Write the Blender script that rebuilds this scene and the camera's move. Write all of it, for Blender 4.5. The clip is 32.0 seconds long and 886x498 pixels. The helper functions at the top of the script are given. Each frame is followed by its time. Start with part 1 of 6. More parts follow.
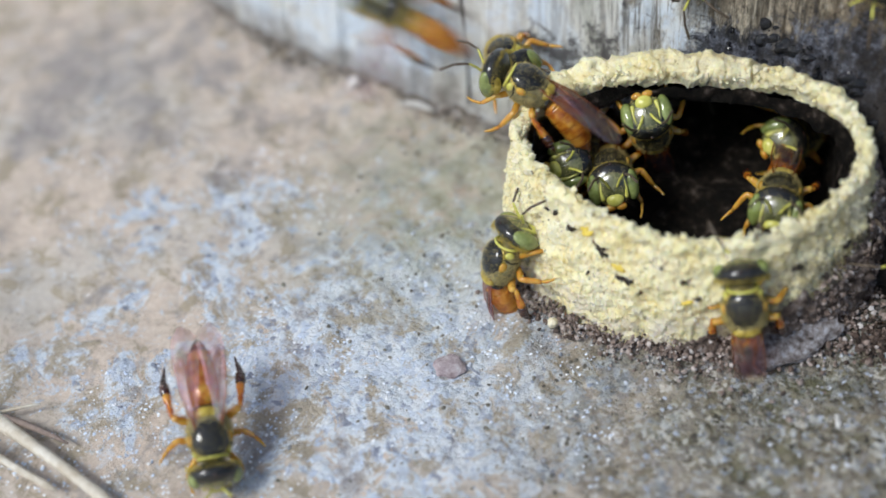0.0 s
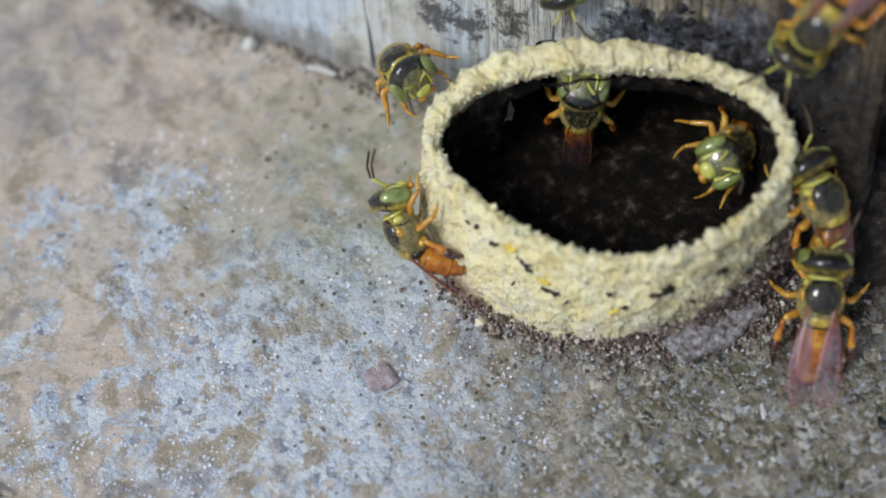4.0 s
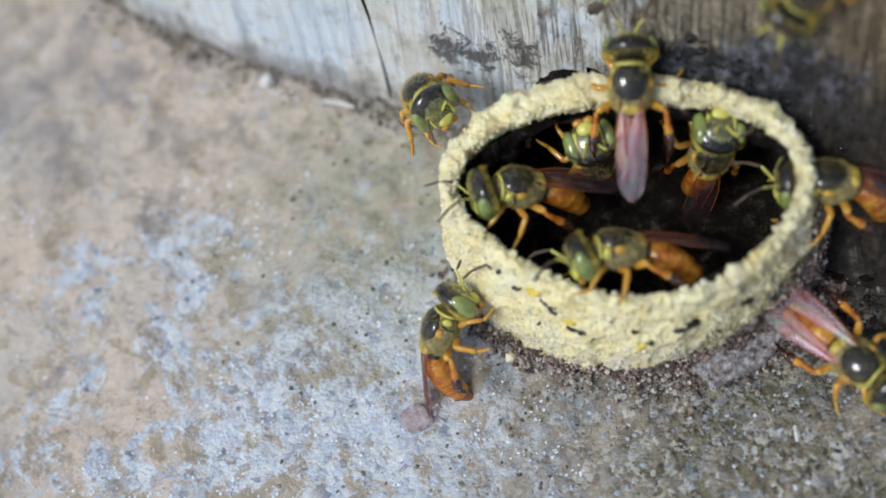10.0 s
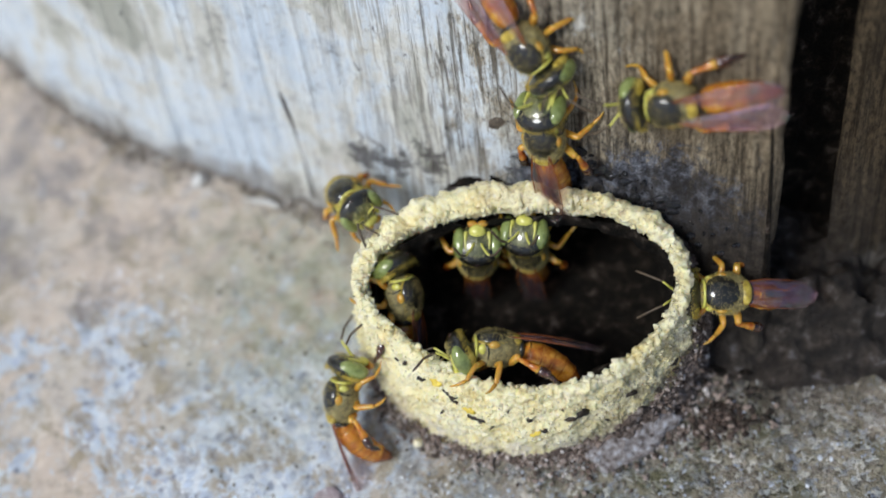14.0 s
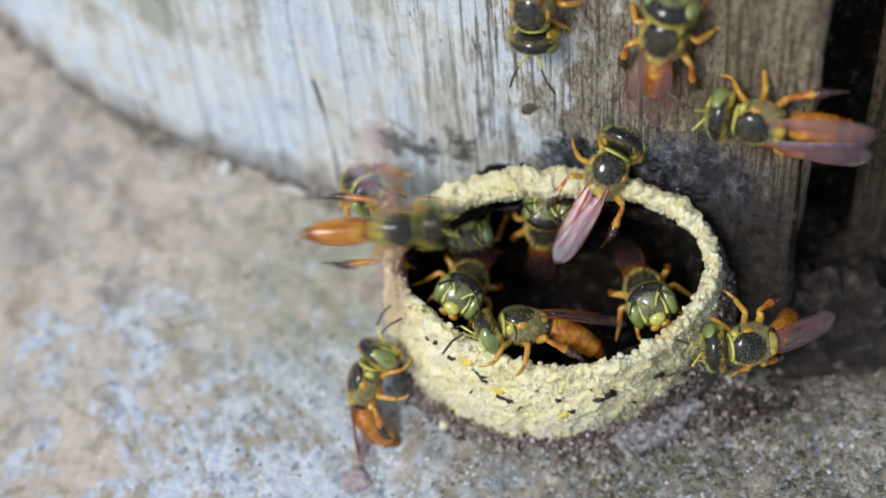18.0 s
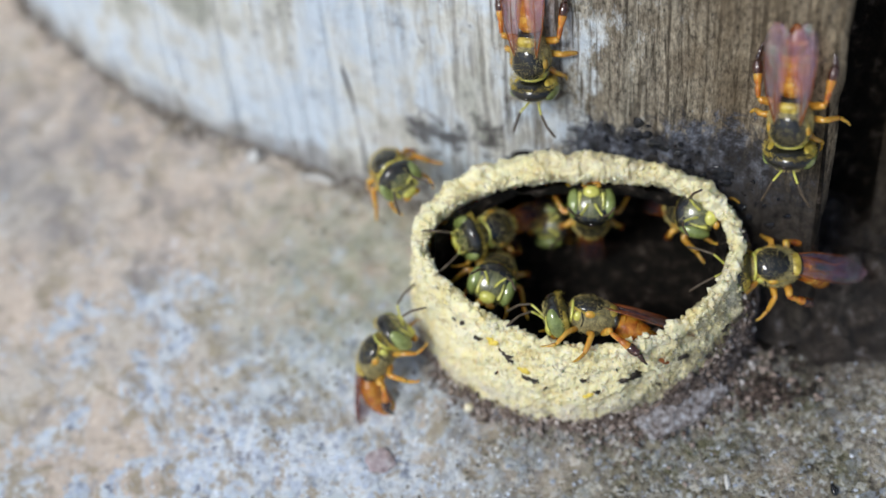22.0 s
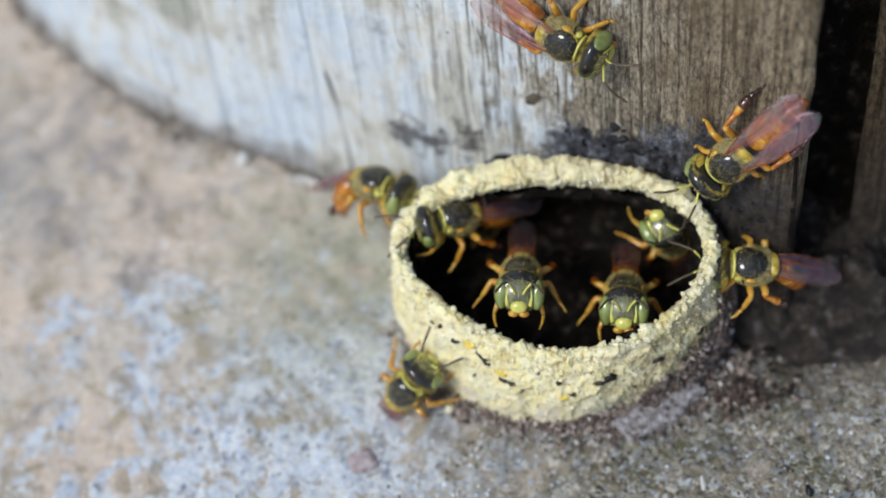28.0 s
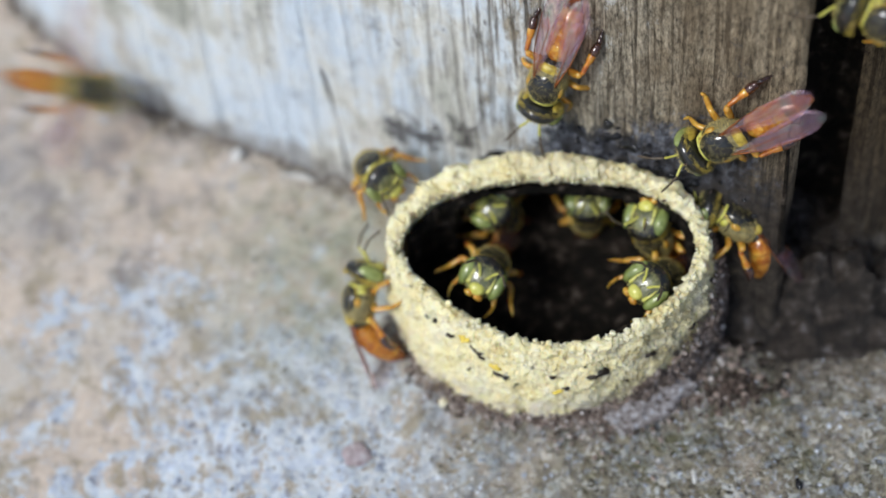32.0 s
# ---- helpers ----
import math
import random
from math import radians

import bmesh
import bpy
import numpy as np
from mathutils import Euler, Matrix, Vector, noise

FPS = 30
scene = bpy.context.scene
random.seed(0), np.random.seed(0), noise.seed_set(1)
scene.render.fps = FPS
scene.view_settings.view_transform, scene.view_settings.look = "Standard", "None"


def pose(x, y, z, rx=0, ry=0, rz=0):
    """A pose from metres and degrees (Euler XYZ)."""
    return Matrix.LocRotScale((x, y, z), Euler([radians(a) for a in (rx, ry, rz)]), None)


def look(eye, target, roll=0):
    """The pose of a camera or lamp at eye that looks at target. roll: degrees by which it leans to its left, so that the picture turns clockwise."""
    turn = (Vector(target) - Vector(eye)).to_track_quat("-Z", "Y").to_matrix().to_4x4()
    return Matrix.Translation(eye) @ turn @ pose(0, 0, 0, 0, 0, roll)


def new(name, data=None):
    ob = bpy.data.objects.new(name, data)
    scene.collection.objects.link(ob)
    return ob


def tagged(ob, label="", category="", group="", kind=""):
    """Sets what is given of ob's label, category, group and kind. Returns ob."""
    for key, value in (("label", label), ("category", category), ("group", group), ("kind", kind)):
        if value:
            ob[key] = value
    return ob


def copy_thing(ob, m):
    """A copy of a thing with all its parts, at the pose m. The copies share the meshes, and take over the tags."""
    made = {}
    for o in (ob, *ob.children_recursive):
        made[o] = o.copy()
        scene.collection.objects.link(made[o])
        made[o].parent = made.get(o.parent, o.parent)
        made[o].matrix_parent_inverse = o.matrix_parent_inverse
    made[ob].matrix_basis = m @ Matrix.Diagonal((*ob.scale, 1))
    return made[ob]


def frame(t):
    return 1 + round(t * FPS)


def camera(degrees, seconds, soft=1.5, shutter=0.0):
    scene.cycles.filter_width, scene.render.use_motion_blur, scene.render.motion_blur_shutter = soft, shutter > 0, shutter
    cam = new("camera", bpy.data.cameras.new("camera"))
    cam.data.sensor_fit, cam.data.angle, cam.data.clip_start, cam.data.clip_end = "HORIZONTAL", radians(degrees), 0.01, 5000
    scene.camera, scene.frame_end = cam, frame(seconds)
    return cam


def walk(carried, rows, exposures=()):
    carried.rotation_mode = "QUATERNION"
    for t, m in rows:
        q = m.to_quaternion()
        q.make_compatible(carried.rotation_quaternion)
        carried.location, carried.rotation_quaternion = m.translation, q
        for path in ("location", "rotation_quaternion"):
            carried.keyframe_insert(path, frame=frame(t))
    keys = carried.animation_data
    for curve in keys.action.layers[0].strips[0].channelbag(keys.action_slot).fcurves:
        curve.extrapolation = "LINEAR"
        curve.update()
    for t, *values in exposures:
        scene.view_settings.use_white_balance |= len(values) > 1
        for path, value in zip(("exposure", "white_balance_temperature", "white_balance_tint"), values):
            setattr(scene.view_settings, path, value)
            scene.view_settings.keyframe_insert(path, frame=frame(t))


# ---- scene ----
# World in metres; plans below are in millimetres and turned into metres by MM.
MM = 0.001
cam = camera(40.0, 32.0, soft=1.6, shutter=0.4)
cam.data.dof.use_dof = True
cam.data.dof.focus_distance = 0.0426
cam.data.dof.aperture_fstop = 30.0
PATH = [
    (0, (6.14, -25.88, 34.26), (-0.51, 3.37, 0.71), -7.21),
    (0.5, (5.75, -25.50, 33.34), (-1.18, 3.76, -0.14), -7.66),
    (1, (5.47, -25.46, 32.25), (-1.70, 4.37, -0.68), -7.38),
    (1.5, (5.72, -24.88, 31.82), (-0.66, 5.27, -0.97), -6.18),
    (2, (5.45, -24.03, 33.09), (-0.06, 6.40, 0.41), -5.45),
    (2.5, (4.46, -22.45, 35.74), (-0.46, 6.49, 1.63), -5.73),
    (3, (4.40, -21.19, 37.93), (0.62, 5.24, 1.70), -5.64),
    (3.5, (5.41, -19.18, 39.20), (2.13, 4.40, 1.02), -6.79),
    (5.5, (5.39, -11.88, 38.01), (2.32, 5.95, -3.19), -11.96),
    (6, (6.76, -9.77, 37.90), (2.70, 7.54, -3.43), -16.04),
    (6.5, (5.02, -11.71, 36.31), (1.20, 6.41, -4.70), -14.83),
    (7, (6.85, -10.50, 36.94), (2.04, 6.56, -4.42), -19.04),
    (7.5, (7.24, -9.71, 37.81), (2.07, 6.48, -3.86), -21.33),
    (8, (6.79, -10.68, 38.32), (1.45, 6.04, -3.11), -21.28),
    (8.5, (6.85, -11.02, 39.08), (1.35, 6.06, -2.19), -21.46),
    (9, (6.49, -11.88, 39.39), (0.86, 5.55, -1.71), -21.29),
    (9.5, (6.45, -12.63, 39.72), (0.95, 5.14, -1.26), -20.72),
    (10, (6.97, -13.60, 41.13), (1.43, 4.84, 0.45), -19.69),
    (10.5, (7.37, -13.85, 42.57), (1.79, 5.05, 2.12), -19.07),
    (11, (7.66, -14.04, 43.18), (2.08, 5.13, 2.85), -18.75),
    (11.5, (8.03, -14.09, 43.16), (2.52, 5.61, 3.08), -18.18),
    (12, (7.82, -14.39, 43.20), (3.12, 5.54, 3.13), -16.12),
    (12.5, (8.83, -14.27, 43.31), (4.35, 5.87, 3.32), -15.44),
    (13, (8.63, -14.65, 43.66), (4.61, 5.72, 3.74), -14.27),
    (13.5, (8.48, -14.88, 43.36), (4.60, 5.85, 3.61), -13.57),
    (14, (8.99, -14.71, 44.13), (5.30, 6.45, 4.59), -12.95),
    (14.5, (9.15, -14.20, 44.30), (5.77, 7.16, 4.84), -12.48),
    (16.5, (7.26, -16.72, 44.61), (4.65, 5.74, 5.71), -9.16),
    (17, (7.29, -16.84, 44.59), (4.61, 5.39, 5.56), -9.37),
    (17.5, (6.80, -16.97, 43.98), (4.02, 5.37, 5.02), -9.35),
    (18, (7.09, -16.75, 43.93), (4.18, 5.59, 4.98), -9.70),
    (18.5, (7.25, -16.80, 44.22), (4.41, 5.56, 5.27), -9.46),
    (19, (6.99, -16.86, 44.08), (4.10, 5.44, 5.10), -9.50),
    (19.5, (6.73, -17.07, 44.37), (3.69, 5.55, 5.58), -9.70),
    (20, (6.54, -17.50, 44.29), (3.36, 5.18, 5.55), -9.86),
    (20.5, (5.70, -17.77, 44.05), (2.62, 4.84, 5.26), -9.41),
    (21, (6.09, -18.06, 43.87), (2.73, 4.63, 5.15), -9.83),
    (21.5, (6.54, -18.17, 43.85), (3.26, 5.00, 5.41), -9.65),
    (22, (6.36, -18.60, 43.60), (3.18, 4.72, 5.25), -9.44),
    (22.5, (6.52, -18.92, 43.67), (3.21, 4.56, 5.43), -9.63),
    (23, (6.73, -19.40, 43.08), (3.53, 3.90, 4.72), -9.20),
    (23.5, (7.31, -19.11, 43.20), (4.11, 3.83, 4.62), -9.32),
    (24, (7.60, -18.73, 43.55), (4.56, 3.93, 4.79), -9.13),
    (24.5, (7.05, -18.78, 43.60), (3.98, 3.81, 4.80), -9.24),
    (25, (7.20, -18.91, 43.51), (3.97, 4.06, 4.95), -9.40),
    (25.5, (6.68, -18.28, 44.00), (3.35, 4.19, 5.15), -9.48),
    (27.5, (7.70, -18.28, 44.22), (3.64, 4.49, 5.62), -11.71),
    (28, (8.34, -18.15, 44.33), (4.05, 4.57, 5.73), -12.13),
    (28.5, (8.56, -18.11, 43.92), (3.83, 4.63, 5.38), -13.05),
    (29, (8.63, -18.20, 44.64), (4.37, 4.56, 6.05), -12.05),
    (29.5, (7.65, -19.02, 44.41), (3.90, 4.12, 6.00), -10.63),
    (30, (7.08, -19.24, 44.02), (3.72, 4.00, 5.64), -9.73),
    (30.5, (7.85, -19.14, 44.22), (3.87, 3.91, 5.77), -10.99),
    (31, (7.98, -18.78, 44.25), (4.00, 4.13, 5.73), -11.08),
    (31.5, (7.89, -18.87, 44.15), (4.06, 4.10, 5.65), -10.74),
    (32, (7.87, -18.66, 44.59), (4.25, 4.19, 5.99), -10.45),
]
# the film camera's own brightness and white balance
EXPOSURES = [(0, 0.05), (2, -0.05), (3.5, -0.17), (5.5, -0.4), (7, -0.32), (8, -0.25), (9.5, -0.11), (13, 0.01), (25, 0.01), (32, 0.04)]
walk(cam, [(t, look(Vector(eye) * MM, Vector(target) * MM, roll)) for t, eye, target, roll in PATH], [(t, stops, 6150, 8) for t, stops in EXPOSURES])

# ---- light: open shade under a bright, hazy sky ----
SUN_HIGH, SUN_TURN = radians(52), radians(232)
world = bpy.data.worlds.new("sky")
scene.world = world
world.use_nodes = True
wn = world.node_tree
wn.nodes.clear()
sky = wn.nodes.new("ShaderNodeTexSky")
sky.sky_type = "NISHITA"
sky.sun_disc = False
sky.sun_elevation, sky.sun_rotation = SUN_HIGH, SUN_TURN
sky.air_density, sky.dust_density, sky.ozone_density = 1.0, 2.5, 1.0
wbg = wn.nodes.new("ShaderNodeBackground")
wbg.inputs["Strength"].default_value = 0.095
wout = wn.nodes.new("ShaderNodeOutputWorld")
wn.links.new(sky.outputs[0], wbg.inputs["Color"])
wn.links.new(wbg.outputs[0], wout.inputs["Surface"])
sun_data = bpy.data.lights.new("sun", "SUN")
sun_data.energy, sun_data.angle, sun_data.color = 2.2, radians(20), (1.0, 0.985, 0.95)
sun = new("sun", sun_data)
sun.matrix_world = look((math.sin(SUN_TURN) * math.cos(SUN_HIGH), math.cos(SUN_TURN) * math.cos(SUN_HIGH), math.sin(SUN_HIGH)), (0, 0, 0))


# ---- number helpers ----
def lattice(ix, iy, iz, seed):
    """Repeatable random value 0..1 at whole-numbered points."""
    h = (ix * 374761393 + iy * 668265263 + iz * 2147483647 + seed * 974711) & 0xFFFFFFFF
    h = ((h ^ (h >> 13)) * 1274126177) & 0xFFFFFFFF
    h = ((h ^ (h >> 16)) * 2246822519) & 0xFFFFFFFF
    return ((h ^ (h >> 15)) & 0xFFFFFF) / float(0xFFFFFF)


def vnoise(x, y, z, seed=0):
    """Smooth value noise, -1..1, on arrays."""
    x, y, z = np.broadcast_arrays(np.asarray(x, float), np.asarray(y, float), np.asarray(z, float))
    ix, iy, iz = (np.floor(v).astype(np.int64) for v in (x, y, z))
    fx, fy, fz = x - ix, y - iy, z - iz
    fx, fy, fz = (f * f * (3 - 2 * f) for f in (fx, fy, fz))
    total = np.zeros(x.shape)
    for dx in (0, 1):
        for dy in (0, 1):
            for dz in (0, 1):
                w = (fx if dx else 1 - fx) * (fy if dy else 1 - fy) * (fz if dz else 1 - fz)
                total += w * lattice(ix + dx, iy + dy, iz + dz, seed)
    return total * 2 - 1


def fbm(x, y, z, octaves=4, seed=0):
    total, amp = 0.0, 1.0
    for k in range(octaves):
        total = total + amp * vnoise(np.asarray(x) * 2**k, np.asarray(y) * 2**k, np.asarray(z) * 2**k, seed + k)
        amp *= 0.5
    return total


def mesh_of(name, verts, faces, material, smooth=True):
    """A mesh from millimetre vertices."""
    me = bpy.data.meshes.new(name)
    me.from_pydata((np.asarray(verts, float) * MM).tolist(), [], [tuple(int(i) for i in f) for f in faces])
    me.materials.append(material)
    if smooth:
        me.polygons.foreach_set("use_smooth", [True] * len(me.polygons))
    me.update()
    return me


def solid(name, verts, faces, material, parent=None, label="", smooth=True):
    ob = new(name, mesh_of(name, verts, faces, material, smooth))
    if parent is not None:
        ob.parent = parent
    if label:
        ob["label"] = label
    return ob


def grid_faces(n, m, wrap=False):
    """Quads of a grid of n rows and m columns; wrap joins the last column to the first."""
    out = []
    for i in range(n - 1):
        for j in range(m if wrap else m - 1):
            k = (j + 1) % m
            out.append((i * m + j, i * m + k, (i + 1) * m + k, (i + 1) * m + j))
    return out


def thing(name, label, category, group="", kind=""):
    return tagged(new(name), label, category, group, kind)


# ---- materials ----
def material(name):
    m = bpy.data.materials.new(name)
    m.use_nodes = True
    nt = m.node_tree
    nt.nodes.clear()
    out = nt.nodes.new("ShaderNodeOutputMaterial")
    bsdf = nt.nodes.new("ShaderNodeBsdfPrincipled")
    nt.links.new(bsdf.outputs[0], out.inputs["Surface"])
    return m, nt, bsdf


def coords(nt, sx, sy=None, sz=None, off=(0, 0, 0)):
    """Object coordinates in millimetres times the given scales."""
    tc = nt.nodes.new("ShaderNodeTexCoord")
    mp = nt.nodes.new("ShaderNodeMapping")
    mp.inputs["Scale"].default_value = (sx * 1000, (sy or sx) * 1000, (sz or sx) * 1000)
    mp.inputs["Location"].default_value = off
    nt.links.new(tc.outputs["Object"], mp.inputs["Vector"])
    return mp.outputs[0]


def noise_tex(nt, vec, scale=1.0, detail=6.0, rough=0.6, distort=0.0):
    n = nt.nodes.new("ShaderNodeTexNoise")
    n.inputs["Scale"].default_value, n.inputs["Detail"].default_value = scale, detail
    n.inputs["Roughness"].default_value, n.inputs["Distortion"].default_value = rough, distort
    nt.links.new(vec, n.inputs["Vector"])
    return n.outputs["Fac"]


def ramp(nt, fac, stops):
    r = nt.nodes.new("ShaderNodeValToRGB")
    els = r.color_ramp.elements
    while len(els) < len(stops):
        els.new(0.5)
    for e, (p, c) in zip(els, stops):
        e.position, e.color = p, ((c, c, c, 1) if isinstance(c, (int, float)) else (*c, 1))
    nt.links.new(fac, r.inputs[0])
    return r.outputs[0]


def mix(nt, fac, a, b, mode="MIX"):
    m = nt.nodes.new("ShaderNodeMix")
    m.data_type, m.blend_type = "RGBA", mode
    for value, sock in ((fac, m.inputs[0]), (a, m.inputs[6]), (b, m.inputs[7])):
        if isinstance(value, (int, float)):
            sock.default_value = value
        elif isinstance(value, tuple):
            sock.default_value = (*value, 1)
        else:
            nt.links.new(value, sock)
    return m.outputs[2]


def math_node(nt, op, a, b=0.0, clamp=False):
    m = nt.nodes.new("ShaderNodeMath")
    m.operation, m.use_clamp = op, clamp
    for value, sock in ((a, m.inputs[0]), (b, m.inputs[1])):
        if isinstance(value, (int, float)):
            sock.default_value = value
        else:
            nt.links.new(value, sock)
    return m.outputs[0]


def bump(nt, bsdf, height, strength=0.5, dist=0.1):
    b = nt.nodes.new("ShaderNodeBump")
    b.inputs["Strength"].default_value, b.inputs["Distance"].default_value = strength, dist * MM
    nt.links.new(height, b.inputs["Height"])
    nt.links.new(b.outputs[0], bsdf.inputs["Normal"])


def put(nt, bsdf, **values):
    for key, value in values.items():
        sock = bsdf.inputs[key.replace("_", " ")]
        if isinstance(value, (int, float)):
            sock.default_value = value
        elif isinstance(value, tuple):
            sock.default_value = (*value, 1) if len(value) == 3 and sock.type == "RGBA" else value
        else:
            nt.links.new(value, sock)


def near_spot(nt, centre, radius, soft=0.5):
    """1 near a place (millimetres), falling to 0 at radius."""
    tc = nt.nodes.new("ShaderNodeTexCoord")
    d = nt.nodes.new("ShaderNodeVectorMath")
    d.operation = "DISTANCE"
    nt.links.new(tc.outputs["Object"], d.inputs[0])
    d.inputs[1].default_value = Vector(centre) * MM
    r = nt.nodes.new("ShaderNodeMapRange")
    r.inputs["From Min"].default_value, r.inputs["From Max"].default_value = radius * soft * MM, radius * MM
    r.inputs["To Min"].default_value, r.inputs["To Max"].default_value = 1.0, 0.0
    nt.links.new(d.outputs["Value"], r.inputs["Value"])
    return r.outputs[0]


def pebbles(nt, vec, scale, stops):
    """Packed grains, each with a colour of its own; also the distance from each grain's middle."""
    n = nt.nodes.new("ShaderNodeTexVoronoi")
    n.inputs["Scale"].default_value = scale
    nt.links.new(vec, n.inputs["Vector"])
    one = nt.nodes.new("ShaderNodeSeparateXYZ")
    nt.links.new(n.outputs["Color"], one.inputs[0])
    return ramp(nt, one.outputs[0], stops), n.outputs["Distance"]


# where the lichen crust lies thickest: place, reach, strength
CRUST_SPOTS = (((-6.0, -1.5), 3.6, 0.12), ((-2.6, 1.4), 3.6, 0.14), ((0.2, 3.0), 3.2, 0.14), ((0.0, -3.2), 5.0, 0.1), ((-12.7, 4.8), 2.0, 0.16), ((-10.1, 6.1), 1.5, 0.14),
               ((-7.3, 6.0), 1.5, 0.15), ((-8.6, 4.4), 1.2, 0.13), ((-9.2, 2.4), 1.4, 0.13), ((-13.2, 0.4), 1.8, 0.14), ((-14.5, -2.2), 2.0, 0.14), ((-11.0, -3.6), 2.2, 0.13))


def make_ground_material():
    m, nt, b = material("lichened_cement")
    v = coords(nt, 1)
    fine = noise_tex(nt, v, 3.2, 6, 0.8)
    grain = noise_tex(nt, v, 7.0, 4, 0.7)
    warped = nt.nodes.new("ShaderNodeVectorMath")
    warped.operation = "ADD"
    wob = nt.nodes.new("ShaderNodeTexNoise")
    wob.inputs["Scale"].default_value, wob.inputs["Detail"].default_value = 4.0, 4
    nt.links.new(v, wob.inputs["Vector"])
    nt.links.new(v, warped.inputs[0])
    half = nt.nodes.new("ShaderNodeVectorMath")
    half.operation = "SCALE"
    half.inputs["Scale"].default_value = 0.55
    nt.links.new(wob.outputs["Color"], half.inputs[0])
    nt.links.new(half.outputs[0], warped.inputs[1])
    wv = warped.outputs[0]
    # pinkish tan cement, smooth, with grey clouds and brown pits
    c = ramp(nt, fine, [(0.26, (0.44, 0.35, 0.28)), (0.4, (0.78, 0.66, 0.55)), (0.66, (0.93, 0.82, 0.71))])
    c = mix(nt, ramp(nt, noise_tex(nt, v, 0.15, 4, 0.6), [(0.46, 0.0), (0.62, 0.65)]), c, mix(nt, fine, (0.6, 0.58, 0.52), (0.86, 0.85, 0.8)))
    c = mix(nt, ramp(nt, noise_tex(nt, v, 0.62, 7, 0.75, 0.4), [(0.29, 0.85), (0.37, 0.0)]), c, (0.25, 0.2, 0.165))
    c = mix(nt, ramp(nt, noise_tex(nt, v, 1.7, 6, 0.75, 0.4), [(0.33, 0.7), (0.38, 0.0)]), c, (0.36, 0.29, 0.23))
    # crust of packed pale and bluish grains: whole in a band across the middle, in ragged islands further off
    near = math_node(nt, "MULTIPLY", near_spot(nt, (-0.5, -2.5, 0), 16, 0.1), 0.1)
    for centre, radius, gain in CRUST_SPOTS:
        near = math_node(nt, "ADD", near, math_node(nt, "MULTIPLY", near_spot(nt, (*centre, 0), radius * 1.2, 0.0), gain))
    where = math_node(nt, "ADD", noise_tex(nt, v, 0.5, 9, 0.82, 0.7), near)
    crust = ramp(nt, where, [(0.585, 0.0), (0.61, 1.0)])
    crust_c, crust_d = pebbles(nt, wv, 3.4, [(0.0, (0.27, 0.28, 0.34)), (0.08, (0.5, 0.54, 0.64)), (0.2, (0.68, 0.76, 0.92)), (0.45, (0.86, 0.93, 1.0)), (0.75, (1.0, 1.0, 1.0))])
    crust_c = mix(nt, 0.5, crust_c, ramp(nt, fine, [(0.3, 0.3), (0.54, 0.97)]), "OVERLAY")
    c = mix(nt, 1.0, c, (0.87, 0.85, 0.84), "MULTIPLY")
    crust_c = mix(nt, 1.0, crust_c, (0.8, 0.835, 0.88), "MULTIPLY")
    c = mix(nt, crust, c, crust_c)
    # loose bluish flecks round the islands
    fleck = math_node(nt, "MULTIPLY", ramp(nt, where, [(0.47, 0.0), (0.6, 0.9)]), ramp(nt, noise_tex(nt, v, 1.5, 6, 0.75, 0.3), [(0.56, 0.0), (0.61, 1.0)]))
    c = mix(nt, fleck, c, mix(nt, fine, (0.5, 0.57, 0.72), (0.9, 0.95, 1.0)))
    tan = ramp(nt, noise_tex(nt, v, 0.62, 7, 0.8, 0.4), [(0.515, 0.0), (0.575, 0.9)])
    c = mix(nt, tan, c, mix(nt, fine, (0.28, 0.225, 0.15), (0.65, 0.55, 0.41)))
    # grey-mauve dirt clouds towards the far timber
    for centre, radius, gain in (((-17, 13), 9, 0.22), ((-9, 11.5), 5, 0.16), ((-4.5, 10.5), 3.5, 0.14)):
        cloud = math_node(nt, "ADD", math_node(nt, "MULTIPLY", near_spot(nt, (*centre, 0), radius, 0.1), gain), noise_tex(nt, v, 0.45, 6, 0.7, 0.4))
        c = mix(nt, ramp(nt, cloud, [(0.56, 0.0), (0.74, 0.75)]), c, mix(nt, fine, (0.22, 0.19, 0.18), (0.52, 0.48, 0.47)))
    # green-grey algae by the timber and the tube
    film = math_node(nt, "MULTIPLY", near_spot(nt, (-0.5, 7.0, 0), 8.5, 0.2), ramp(nt, noise_tex(nt, v, 0.8, 8, 0.8), [(0.38, 0.1), (0.54, 0.8)]))
    c = mix(nt, film, c, ramp(nt, fine, [(0.3, (0.13, 0.14, 0.07)), (0.46, (0.36, 0.38, 0.26)), (0.68, (0.62, 0.64, 0.55))]))
    # olive-brown grit beside and before the tube, with bluish chips
    grit = math_node(nt, "MULTIPLY", near_spot(nt, (15, -2.5, 0), 15, 0.38), ramp(nt, noise_tex(nt, v, 0.5, 7, 0.8), [(0.35, 0.55), (0.55, 1.0)]))
    grit_c, grit_d = pebbles(nt, wv, 5.2, [(0.0, (0.05, 0.045, 0.036)), (0.18, (0.2, 0.18, 0.14)), (0.5, (0.4, 0.37, 0.29)), (0.68, (0.52, 0.5, 0.43)), (0.8, (0.36, 0.42, 0.56)), (0.88, (0.8, 0.86, 0.97)), (0.96, (1.0, 1.0, 1.0))])
    grit_c = mix(nt, 0.8, grit_c, ramp(nt, fine, [(0.3, 0.12), (0.7, 0.88)]), "OVERLAY")
